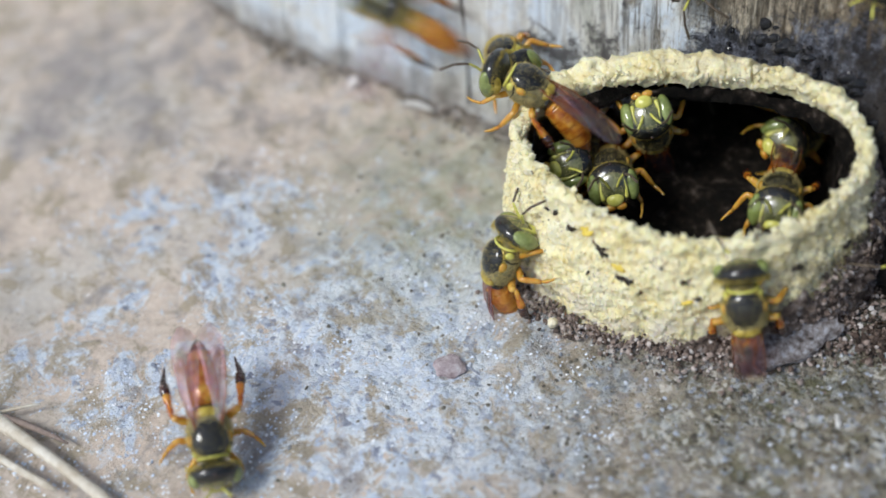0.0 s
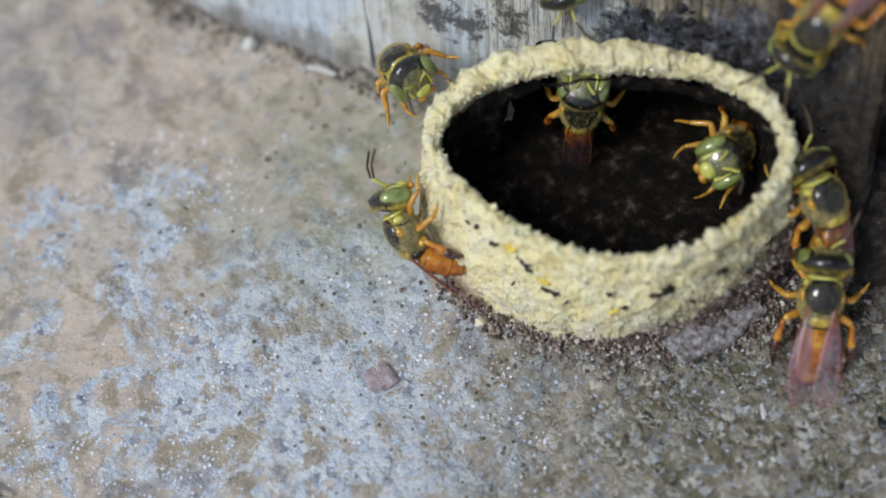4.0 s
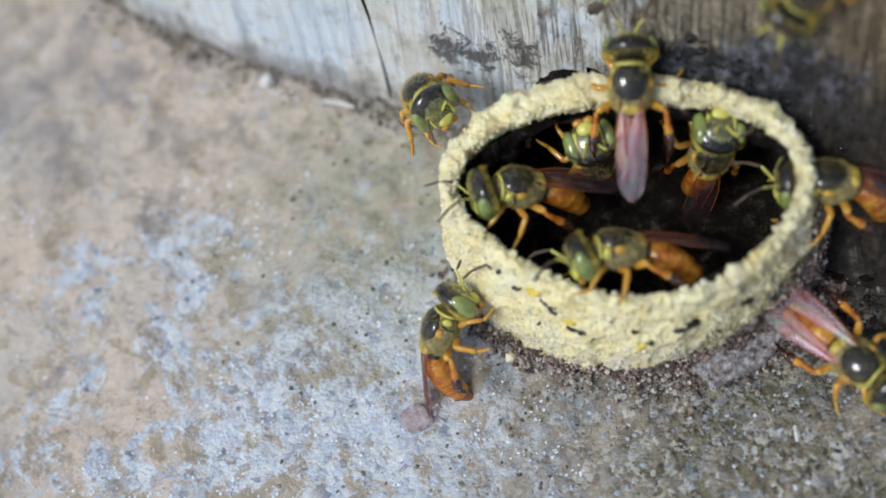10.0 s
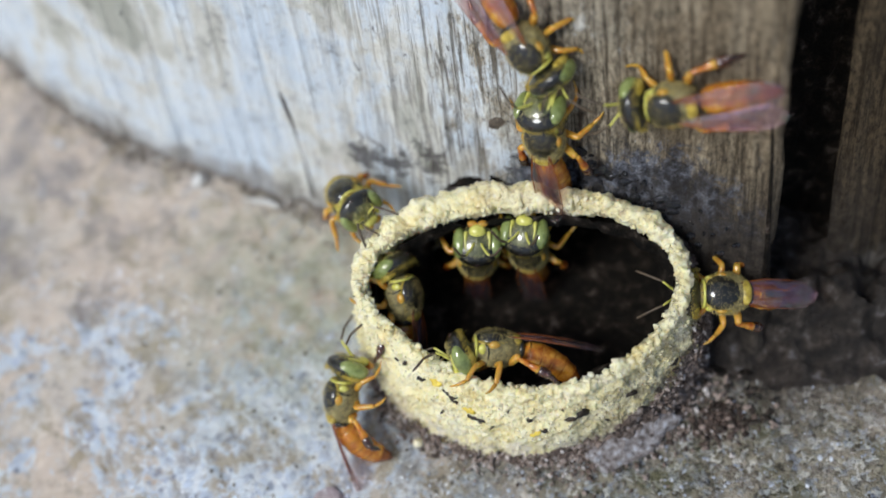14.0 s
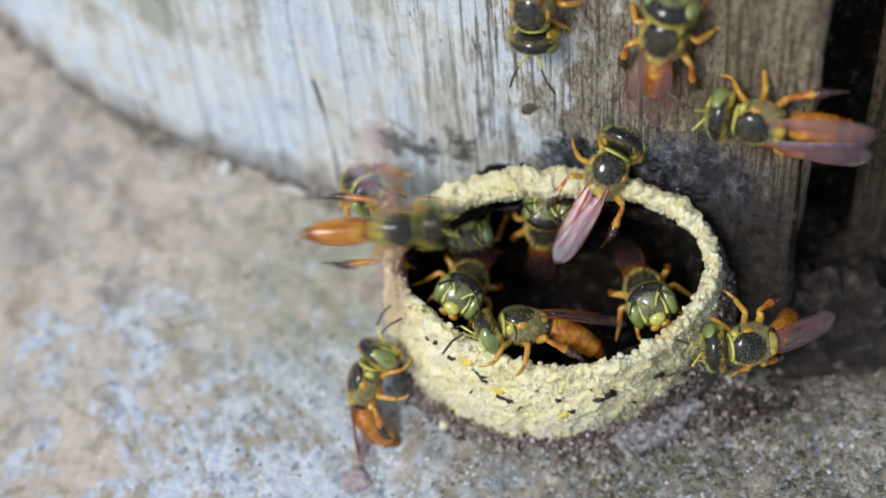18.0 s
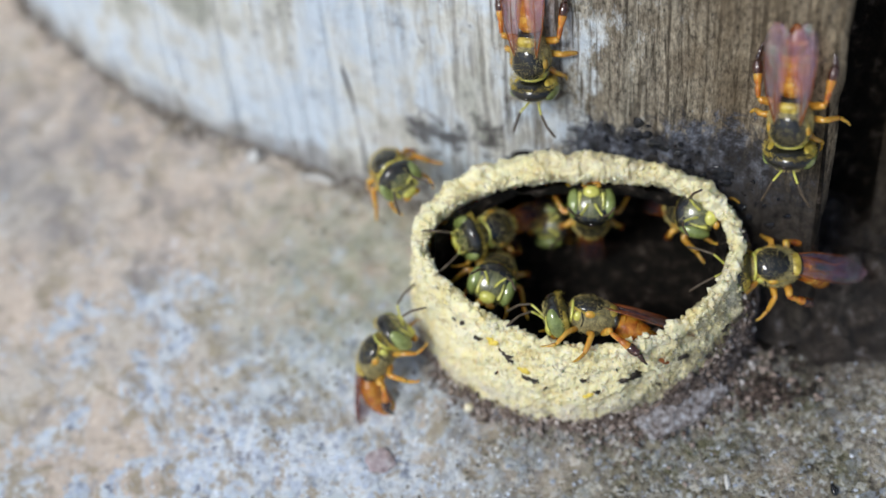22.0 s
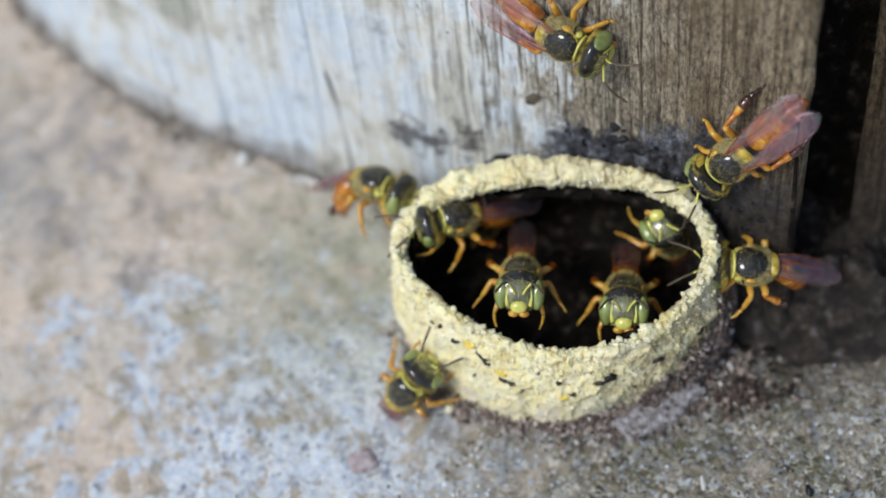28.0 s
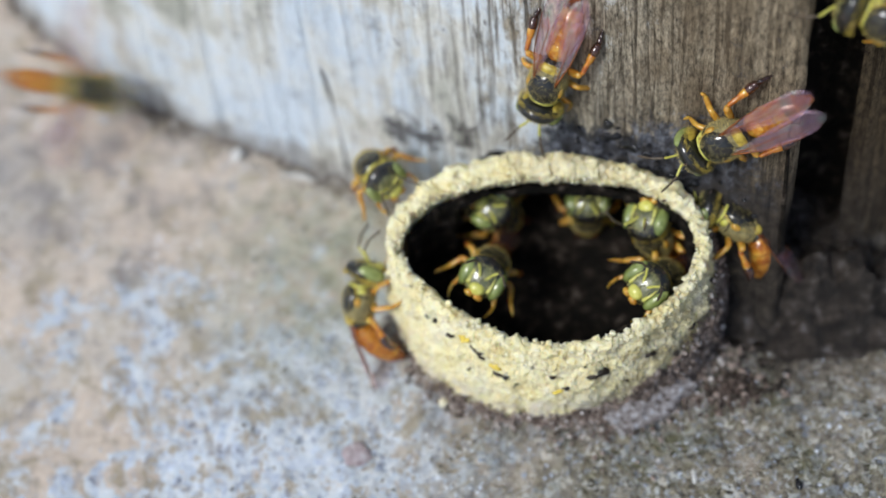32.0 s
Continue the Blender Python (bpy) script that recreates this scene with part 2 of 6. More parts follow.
    grit_c = mix(nt, ramp(nt, noise_tex(nt, v, 0.5, 7, 0.78, 0.4), [(0.52, 0.0), (0.64, 0.7)]), grit_c, mix(nt, fine, (0.1, 0.11, 0.05), (0.46, 0.46, 0.27)))
    grit_c = mix(nt, ramp(nt, noise_tex(nt, v, 0.9, 7, 0.8, 0.5), [(0.55, 0.0), (0.61, 0.75)]), grit_c, mix(nt, grit_c, (0.34, 0.37, 0.45), (0.9, 0.95, 1.0)))
    grit_c = mix(nt, ramp(nt, noise_tex(nt, coords(nt, 1, off=(7, 3, 1)), 1.1, 6, 0.8, 0.5), [(0.62, 0.0), (0.68, 0.7)]), grit_c, mix(nt, fine, (0.2, 0.11, 0.06), (0.5, 0.33, 0.2)))
    grit_c = mix(nt, 1.0, grit_c, (0.61, 0.59, 0.52), "MULTIPLY")
    c = mix(nt, grit, c, grit_c)
    # near-black brown patch on the ground round the boards' foot
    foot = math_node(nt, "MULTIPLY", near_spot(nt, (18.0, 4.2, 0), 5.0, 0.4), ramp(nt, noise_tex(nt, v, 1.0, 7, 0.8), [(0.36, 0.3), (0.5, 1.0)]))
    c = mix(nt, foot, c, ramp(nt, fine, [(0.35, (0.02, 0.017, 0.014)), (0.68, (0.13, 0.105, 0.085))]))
    c = mix(nt, 1.0, c, (0.9, 0.905, 0.9), "MULTIPLY")
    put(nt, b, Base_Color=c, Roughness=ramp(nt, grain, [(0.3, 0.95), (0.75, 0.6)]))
    lumps = math_node(nt, "MULTIPLY", math_node(nt, "ADD", math_node(nt, "MULTIPLY", crust_d, crust), math_node(nt, "MULTIPLY", grit_d, grit)), -1.2)
    bump(nt, b, math_node(nt, "ADD", math_node(nt, "ADD", grain, math_node(nt, "MULTIPLY", fine, 1.5)), math_node(nt, "ADD", lumps, crust)), 0.6, 0.13)
    return m


def make_wood_material(white=1.0, wood_gain=1.0):
    m, nt, b = material("weathered_wood")
    v = coords(nt, 1)
    g1 = noise_tex(nt, coords(nt, 1.3, 0.05, 0.1), 1.0, 5, 0.65, 0.3)
    g2 = noise_tex(nt, coords(nt, 5.0, 0.2, 0.24), 1.0, 5, 0.7, 0.35)
    g3 = noise_tex(nt, coords(nt, 8.0, 2.6, 3.2), 1.0, 5, 0.8)
    light = ramp(nt, g1, [(0.3, (0.28, 0.242, 0.185)), (0.5, (0.42, 0.375, 0.29)), (0.72, (0.58, 0.535, 0.44))])
    deep = ramp(nt, g1, [(0.3, (0.03, 0.023, 0.015)), (0.7, (0.1, 0.08, 0.055))])
    c = mix(nt, ramp(nt, g2, [(0.41, 0.8), (0.52, 0.0)]), light, deep)
    c = mix(nt, 0.9, c, ramp(nt, g3, [(0.34, 0.04), (0.66, 0.96)]), "OVERLAY")
    brown = noise_tex(nt, coords(nt, 0.4, 0.3, 0.25), 1.0, 5, 0.7)
    c = mix(nt, ramp(nt, brown, [(0.5, 0.0), (0.68, 0.55)]), c, mix(nt, g3, (0.07, 0.055, 0.04), (0.34, 0.28, 0.2)))
    # below 1 it multiplies the wood down to a darker, browner tone
    c = mix(nt, 1.0, c, (wood_gain, wood_gain * 0.9, wood_gain * 0.76), "MULTIPLY") if wood_gain < 1 else c
    # browner and darker towards the gap
    tone = nt.nodes.new("ShaderNodeSeparateXYZ")
    nt.links.new(v, tone.inputs[0])
    c = mix(nt, ramp(nt, math_node(nt, "ADD", math_node(nt, "MULTIPLY", tone.outputs[0], 0.05), math_node(nt, "MULTIPLY", brown, 0.5)), [(0.7, 0.0), (0.98, 0.88)]), c, mix(nt, 1.0, c, (0.62, 0.55, 0.46), "MULTIPLY"))
    # worn limewash, whole towards the far end, in cream, white and bluish clouds
    reach = nt.nodes.new("ShaderNodeMapRange")
    reach.inputs["From Min"].default_value, reach.inputs["From Max"].default_value = 14.5, 3.0
    reach.inputs["To Min"].default_value, reach.inputs["To Max"].default_value = -0.22, 0.25
    nt.links.new(tone.outputs[0], reach.inputs["Value"])
    patch = noise_tex(nt, coords(nt, 0.75, 0.5, 0.42), 1.0, 7, 0.78)
    wash = math_node(nt, "ADD", patch, reach.outputs[0])
    wash = math_node(nt, "MULTIPLY", ramp(nt, wash, [(0.48, 0.0), (0.6, 1.0)]), white)
    whole = nt.nodes.new("ShaderNodeMapRange")
    whole.inputs["From Min"].default_value, whole.inputs["From Max"].default_value = 8.0, 1.0
    whole.inputs["To Min"].default_value, whole.inputs["To Max"].default_value = 0.0, 0.9
    nt.links.new(tone.outputs[0], whole.inputs["Value"])
    wash = math_node(nt, "MULTIPLY", wash, math_node(nt, "MAXIMUM", ramp(nt, g2, [(0.4, 0.1), (0.5, 1.0)]), whole.outputs[0]))
    cloud = noise_tex(nt, coords(nt, 0.26, 0.2, 0.2), 1.0, 5, 0.65, 0.4)
    tint = ramp(nt, cloud, [(0.34, (0.56, 0.57, 0.5)), (0.42, (0.82, 0.82, 0.76)), (0.48, (0.88, 0.93, 0.95)), (0.58, (0.8, 0.9, 1.0))])
    lime = mix(nt, 1.0, tint, ramp(nt, noise_tex(nt, v, 0.9, 7, 0.78, 0.3), [(0.3, 0.4), (0.38, 0.8), (0.48, 1.0), (0.75, 1.0)]), "MULTIPLY")
    c = mix(nt, wash, c, lime)
    # shadow band along the foot of the washed wood, painted as mottled grey
    low = nt.nodes.new("ShaderNodeMapRange")
    low.inputs["From Min"].default_value, low.inputs["From Max"].default_value = 2.6, 0.0
    low.inputs["To Min"].default_value, low.inputs["To Max"].default_value = -0.15, 0.2
    nt.links.new(tone.outputs[2], low.inputs["Value"])
    c = mix(nt, ramp(nt, math_node(nt, "ADD", low.outputs[0], noise_tex(nt, v, 0.5, 7, 0.75)), [(0.5, 0.0), (0.68, 0.8)]), c, mix(nt, g3, (0.16, 0.14, 0.12), (0.45, 0.42, 0.38)))
    # black mould streaks and blots low on the wood
    mould = math_node(nt, "MULTIPLY", ramp(nt, noise_tex(nt, coords(nt, 0.9, 0.4, 0.3), 1.0, 7, 0.8, 0.4), [(0.58, 0.0), (0.68, 0.75)]), near_spot(nt, (4.0, 10, 3), 13.0, 0.3))
    for centre in ((2.5, 11.1, 3.9), (4.9, 10.2, 4.6), (3.6, 10.6, 4.0)):
        blotch = math_node(nt, "ADD", math_node(nt, "MULTIPLY", near_spot(nt, centre, 1.5, 0.1), 0.2), noise_tex(nt, v, 1.6, 7, 0.8, 0.5))
        mould = math_node(nt, "MAXIMUM", mould, ramp(nt, blotch, [(0.6, 0.0), (0.67, 0.9)]))
    c = mix(nt, math_node(nt, "MULTIPLY", mould, white), c, mix(nt, g3, (0.03, 0.03, 0.035), (0.16, 0.15, 0.15)))
    # dark resin soaked into the wood round the tube
    soak = math_node(nt, "MAXIMUM", near_spot(nt, (13.2, 6.8, 4.9), 5.4, 0.35), near_spot(nt, (9.6, 8.6, 5.4), 2.6, 0.3))
    blot = ramp(nt, math_node(nt, "ADD", math_node(nt, "MULTIPLY", soak, 0.4), noise_tex(nt, v, 1.2, 8, 0.82, 0.7)), [(0.68, 0.0), (0.79, 1.0)])
    c = mix(nt, math_node(nt, "MULTIPLY", blot, 0.93), c, ramp(nt, noise_tex(nt, v, 1.5, 8, 0.82), [(0.4, (0.006, 0.007, 0.01)), (0.49, (0.035, 0.038, 0.05)), (0.55, (0.12, 0.13, 0.165)), (0.64, (0.36, 0.39, 0.46))]))
    # second, wider patch of near-black brown, centred low beside the gap
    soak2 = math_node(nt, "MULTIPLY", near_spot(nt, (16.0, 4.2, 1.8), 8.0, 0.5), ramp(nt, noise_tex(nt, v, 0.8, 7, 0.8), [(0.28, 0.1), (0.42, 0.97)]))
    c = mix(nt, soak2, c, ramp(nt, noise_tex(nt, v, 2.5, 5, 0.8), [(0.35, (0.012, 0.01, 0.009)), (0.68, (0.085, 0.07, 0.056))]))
    put(nt, b, Base_Color=c, Roughness=math_node(nt, "SUBTRACT", 0.9, math_node(nt, "MULTIPLY", blot, 0.25)), Specular_IOR_Level=0.25)
    bump(nt, b, math_node(nt, "ADD", math_node(nt, "MULTIPLY", g3, 0.8), g2), 0.9, 0.22)
    return m


def cells(nt, vec, scale, rand=1.0):
    n = nt.nodes.new("ShaderNodeTexVoronoi")
    n.feature = "SMOOTH_F1"
    n.inputs["Scale"].default_value, n.inputs["Randomness"].default_value, n.inputs["Smoothness"].default_value = scale, rand, 0.35
    nt.links.new(vec, n.inputs["Vector"])
    return n.outputs["Distance"]


def make_wax_material():
    m, nt, b = material("pale_cerumen")
    v = coords(nt, 1)
    n1 = noise_tex(nt, v, 0.9, 7, 0.75, 0.3)
    n2 = noise_tex(nt, v, 5.0, 5, 0.7)
    lump = cells(nt, v, 5.5)
    c = ramp(nt, n1, [(0.32, (0.8, 0.65, 0.3)), (0.41, (0.93, 0.84, 0.5)), (0.51, (0.98, 0.93, 0.66)), (0.64, (1.0, 0.98, 0.82))])
    c = mix(nt, ramp(nt, lump, [(0.72, 0.0), (1.0, 0.4)]), c, (0.6, 0.48, 0.24))
    c = mix(nt, ramp(nt, n2, [(0.32, 0.85), (0.39, 0.0)]), c, (0.38, 0.27, 0.12))
    c = mix(nt, ramp(nt, n2, [(0.54, 0.0), (0.62, 0.85)]), c, (1.0, 0.99, 0.88))
    c = mix(nt, ramp(nt, noise_tex(nt, v, 0.8, 5, 0.65), [(0.62, 0.0), (0.72, 0.45)]), c, (0.88, 0.7, 0.2))
    c = mix(nt, ramp(nt, noise_tex(nt, v, 2.6, 5, 0.75, 0.8), [(0.325, 1.0), (0.35, 0.0)]), c, (0.06, 0.045, 0.03))
    c = mix(nt, ramp(nt, noise_tex(nt, v, 1.9, 7, 0.8, 0.4), [(0.36, 0.8), (0.44, 0.0)]), c, (0.47, 0.36, 0.2))
    c = mix(nt, 1.0, c, (0.9, 0.865, 0.725), "MULTIPLY")
    # greyish, chalky low on the wall
    sep = nt.nodes.new("ShaderNodeSeparateXYZ")
    nt.links.new(v, sep.inputs[0])
    low = nt.nodes.new("ShaderNodeMapRange")
    low.inputs["From Min"].default_value, low.inputs["From Max"].default_value = 4.0, 0.4
    low.inputs["To Min"].default_value, low.inputs["To Max"].default_value = -0.2, 0.12
    nt.links.new(sep.outputs[2], low.inputs["Value"])
    c = mix(nt, ramp(nt, math_node(nt, "ADD", low.outputs[0], noise_tex(nt, v, 1.1, 7, 0.78)), [(0.5, 0.0), (0.62, 0.75)]), c, mix(nt, n2, (0.6, 0.5, 0.33), (0.86, 0.82, 0.72)))
    # darker brown in ragged patches, low on the gap-side flank and behind the rim
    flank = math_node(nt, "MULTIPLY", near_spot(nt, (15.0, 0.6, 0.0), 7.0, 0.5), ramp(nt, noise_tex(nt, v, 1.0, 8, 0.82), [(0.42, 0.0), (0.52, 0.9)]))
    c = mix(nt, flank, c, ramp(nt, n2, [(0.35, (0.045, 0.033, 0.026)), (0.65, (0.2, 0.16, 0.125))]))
    back = math_node(nt, "MULTIPLY", near_spot(nt, (9.8, 9.7, 5.4), 4.6, 0.3), ramp(nt, noise_tex(nt, v, 1.2, 8, 0.8), [(0.42, 0.0), (0.52, 0.85)]))
    c = mix(nt, back, c, mix(nt, n2, (0.28, 0.23, 0.15), (0.66, 0.59, 0.43)))
    put(nt, b, Base_Color=c, Roughness=ramp(nt, n2, [(0.3, 0.75), (0.7, 0.35)]), Subsurface_Weight=0.3, Subsurface_Radius=(0.0006, 0.00045, 0.0002), Subsurface_Scale=1.0)
    bump(nt, b, math_node(nt, "SUBTRACT", math_node(nt, "MULTIPLY", n2, 1.5), math_node(nt, "MULTIPLY", lump, 0.8)), 0.45, 0.09)
    return m


def make_plain(name, stops, scale=2.0, rough=0.5, strength=0.3, dist=0.05, **more):
    """A material with a mottled colour at one scale and finer relief."""
    m, nt, b = material(name)
    v = coords(nt, 1)
    put(nt, b, Base_Color=ramp(nt, noise_tex(nt, v, scale, 5, 0.65), stops), Roughness=rough, **more)
    if strength:
        bump(nt, b, noise_tex(nt, v, scale * 4, 4, 0.7), strength, dist)
    return m


def make_islands(name, stops, rough=0.7):
    """Colour that differs from grain to grain."""
    m, nt, b = material(name)
    geo = nt.nodes.new("ShaderNodeNewGeometry")
    c = ramp(nt, geo.outputs["Random Per Island"], stops)
    v = coords(nt, 1)
    c = mix(nt, 0.35, c, ramp(nt, noise_tex(nt, v, 5, 4, 0.7), [(0.3, 0.1), (0.7, 0.8)]), "OVERLAY")
    put(nt, b, Base_Color=c, Roughness=rough)
    bump(nt, b, noise_tex(nt, v, 9, 3, 0.6), 0.4, 0.05)
    return m


GROUND = make_ground_material()
WOOD = make_wood_material(1.0)
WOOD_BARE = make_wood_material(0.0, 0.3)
WAX = make_wax_material()
# brown resin taken near black: the shade of deep hollows is in the colour
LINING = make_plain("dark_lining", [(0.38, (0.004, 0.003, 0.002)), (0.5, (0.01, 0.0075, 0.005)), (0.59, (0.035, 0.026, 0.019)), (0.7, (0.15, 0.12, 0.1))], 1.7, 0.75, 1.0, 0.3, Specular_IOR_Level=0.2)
RESIN = make_plain("black_resin", [(0.35, (0.004, 0.004, 0.005)), (0.65, (0.022, 0.023, 0.028))], 3.0, 0.16, 0.8, 0.12, Specular_IOR_Level=0.5, Coat_Weight=0.5, Coat_Roughness=0.05)
CRUMBS = make_islands("brown_crumbs", [(0.0, (0.04, 0.027, 0.02)), (0.25, (0.15, 0.107, 0.085)), (0.6, (0.29, 0.225, 0.19)), (0.85, (0.45, 0.385, 0.35)), (1.0, (0.68, 0.65, 0.63))], 0.7)
SPECK = make_plain("dark_speck", [(0.3, (0.012, 0.009, 0.007)), (0.7, (0.05, 0.035, 0.022))], 3.0, 0.6, 0.4, 0.05)
YELLOW = make_plain("pollen_yellow", [(0.3, (0.72, 0.52, 0.04)), (0.7, (0.85, 0.7, 0.16))], 3.0, 0.6, 0.3, 0.05)
GRAINS = make_islands("sand_grains", [(0.0, (0.09, 0.08, 0.065)), (0.3, (0.19, 0.175, 0.14)), (0.6, (0.3, 0.285, 0.235)), (0.78, (0.3, 0.34, 0.42)), (0.9, (0.5, 0.54, 0.62)), (1.0, (0.72, 0.75, 0.8))], 0.75)
CRUST = make_islands("crust_crystals", [(0.0, (0.4, 0.44, 0.52)), (0.2, (0.62, 0.69, 0.82)), (0.6, (0.82, 0.89, 1.0)), (1.0, (0.98, 0.99, 1.0))], 0.75)
WAXGRAIN = make_islands("wax_granules", [(0.0, (0.5, 0.4, 0.18)), (0.1, (0.6, 0.52, 0.3)), (0.5, (0.76, 0.69, 0.48)), (1.0, (0.86, 0.83, 0.7))], 0.6)
STONE_WHITE = make_plain("white_chip", [(0.34, (0.36, 0.34, 0.3)), (0.44, (0.66, 0.65, 0.62)), (0.7, (0.84, 0.84, 0.82))], 3.0, 0.75, 0.7, 0.12)
STONE_PINK = make_plain("pink_pebble", [(0.32, (0.34, 0.25, 0.26)), (0.43, (0.58, 0.46, 0.48)), (0.56, (0.76, 0.66, 0.68)), (0.7, (0.9, 0.86, 0.88))], 3.4, 0.75, 1.0, 0.2)
DIRT = make_islands("dusty_dirt", [(0.0, (0.06, 0.05, 0.04)), (0.4, (0.2, 0.17, 0.14)), (0.8, (0.36, 0.32, 0.28)), (1.0, (0.6, 0.58, 0.55))], 0.85)
KNOT = make_plain("brown_knot", [(0.3, (0.07, 0.055, 0.042)), (0.7, (0.24, 0.195, 0.15))], 4.0, 0.8, 0.8, 0.1)
STRAW = make_plain("dry_straw", [(0.3, (0.5, 0.42, 0.3)), (0.7, (0.82, 0.78, 0.68))], 1.5, 0.6, 0.5, 0.06)
FLAKE = make_plain("grey_flake", [(0.32, (0.1, 0.075, 0.065)), (0.42, (0.28, 0.235, 0.22)), (0.52, (0.52, 0.48, 0.48)), (0.64, (0.85, 0.86, 0.92))], 3.6, 0.75, 1.0, 0.25)


# ---- ground ----
def spread(lo, hi, step, far, n=14):
    """Even steps between lo and hi, and ever longer ones out to far on both sides."""
    grow = np.geomspace(step * 2, far, n)
    return np.concatenate([(lo - grow)[::-1], np.arange(lo, hi, step), hi + grow])


def ground_height(x, y):
    near = np.exp(-((np.hypot(x - 3, y - 3) / 45.0) ** 2))
    h = 0.22 * fbm(x * 0.22, y * 0.22, 0, 3, 5) + 0.11 * fbm(x * 1.1, y * 1.1, 0, 3, 9) + 0.05 * vnoise(x * 3.1, y * 3.1, 0, 13)
    return h * near - 0.05


xs, ys = spread(-24, 26, 0.2, 450), spread(-13, 26, 0.2, 450)
gx, gy = np.meshgrid(xs, ys)
gz = ground_height(gx, gy)
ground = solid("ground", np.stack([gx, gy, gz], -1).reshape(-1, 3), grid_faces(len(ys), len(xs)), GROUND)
tagged(ground, "pale beige cement sill with whitish crusty lichen and grit", "ground", kind="structure")

# ---- timber behind ----
LEAN = 0.35


def base_line(x):
    """Where the face of the timber meets the ground: y at x."""
    x = np.asarray(x, float)
    y = 7.2 - 0.478 * (x - 8)
    return y + np.where(x < -8, 0.045 * (x + 8) ** 2 / (1 + 0.02 * np.abs(x + 8)), 0)


def cave(x, z):
    """Inside the hole through which the tube opens into the timber."""
    wide = (np.abs(x - 10.6) / 3.9) ** 10 + (np.abs(z - 0.4) / 4.3) ** 10 < 1
    return wide | ((np.abs(x - 7.0) / 2.3) ** 10 + (np.abs(z - 0.4) / 2.2) ** 10 < 1)


def board(name, x0, x1, face, material, label, top=160.0, seed=0, hole=False, tuck=-0.3):
    """One upright board: a worn, grooved face, edges and a back."""
    near0, near1 = max(x0, -30.0), min(x1, 34.0)
    ux_ = np.concatenate([np.arange(x0, near0, 4.0), np.arange(near0, near1, 0.11), np.arange(near1, x1 - 0.1, 4.0)])
    ux_ = np.append(ux_, x1)
    vz = np.concatenate([np.arange(-0.6, 16, 0.45), np.geomspace(17, top, 10)])
    u, z = np.meshgrid(ux_, vz)
    y = face(u) + LEAN * z
    groove = 0.11 * fbm(u * 2.3, z * 0.07, 0, 2, seed + 21) + 0.07 * vnoise(u * 4.6, z * 0.12, 0, seed + 25)
    rough = 0.12 * fbm(u * 0.5, z * 0.35, 0, 3, seed + 31)
    edge = 0.3 * np.exp(-((x1 - u) / 0.2) ** 2) + 0.3 * np.exp(-((u - x0) / 0.2) ** 2)
    edge = edge * (1 + 0.5 * vnoise(z * 0.9, 0, 0, seed + 3))
    y = y + groove + rough + edge
    w = u + 0.12 * vnoise(z * 0.8, u * 0, 0, seed + 41) * (np.abs(u - x1) < 0.6)
    verts = np.stack([w, y, z], -1).reshape(-1, 3)
    n, m = u.shape
    faces = grid_faces(n, m)
    if hole:
        mid = np.array([[verts[f[0]][0] + verts[f[2]][0], verts[f[0]][2] + verts[f[2]][2]] for f in faces]) / 2
        faces = [f for f, open_ in zip(faces, cave(mid[:, 0], mid[:, 1])) if not open_]
    # edges and back
    depth, k = 22.0, len(verts)
    ring = [i * m for i in range(n)] + [(n - 1) * m + j for j in range(1, m)] + [i * m + m - 1 for i in range(n - 2, -1, -1)]
    back = verts[ring] + np.array([tuck, 0.95, 0]) * depth
    verts = np.concatenate([verts, back])
    faces += [(ring[i], ring[i + 1], k + i + 1, k + i) for i in range(len(ring) - 1)]
    faces.append(tuple(range(k, k + len(ring))))
    ob = solid(name, verts, faces, material)
    return tagged(ob, label, "wall board", kind="structure")


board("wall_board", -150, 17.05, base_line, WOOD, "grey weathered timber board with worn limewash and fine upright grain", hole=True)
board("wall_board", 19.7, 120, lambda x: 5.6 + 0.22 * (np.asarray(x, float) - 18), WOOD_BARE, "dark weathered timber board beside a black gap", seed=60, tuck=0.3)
# unseen backing, added so that no light shows through the gap
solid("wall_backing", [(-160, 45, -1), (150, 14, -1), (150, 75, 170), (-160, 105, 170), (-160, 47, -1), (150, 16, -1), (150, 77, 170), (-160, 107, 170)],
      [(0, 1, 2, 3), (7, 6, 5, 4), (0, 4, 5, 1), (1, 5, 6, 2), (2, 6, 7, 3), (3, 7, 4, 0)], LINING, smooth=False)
tagged(bpy.data.objects["wall_backing"], "unseen near-black board added behind the timber to keep the gap dark", "wall board", kind="structure")

def rod(name, a, b, r0, r1, material, parent=None, label="", bend=(0, 0, 0), n=10, seg=12, seed=0):
    """A tapering, slightly bent, uneven rod from a to b."""
    a, b, bend = (np.array(v, float) for v in (a, b, bend))
    d = (b - a) / np.linalg.norm(b - a)
    side = np.cross(d, (0.3, 0.2, 0.93))
    side /= np.linalg.norm(side)
    other = np.cross(d, side)
    rows_ = []
    for t in np.linspace(0, 1, seg):
        r = (r0 + (r1 - r0) * t) * (1 + 0.12 * math.sin(7 * t + seed))
        if t in (0, 1):
            r *= 0.5
        c_ = a + (b - a) * t + bend * 4 * t * (1 - t)
        ang = np.linspace(0, 2 * np.pi, n, endpoint=False)
        rows_.append(c_ + r * (np.cos(ang)[:, None] * side + np.sin(ang)[:, None] * other))
    v = np.concatenate(rows_)
    f = grid_faces(seg, n, True) + [tuple(range(n))[::-1], tuple((seg - 1) * n + i for i in range(n))]
    return solid(name, v, f, material, parent, label)


# ---- entrance tube ----
RIM_C = np.array([8.17, 3.84, 5.42])
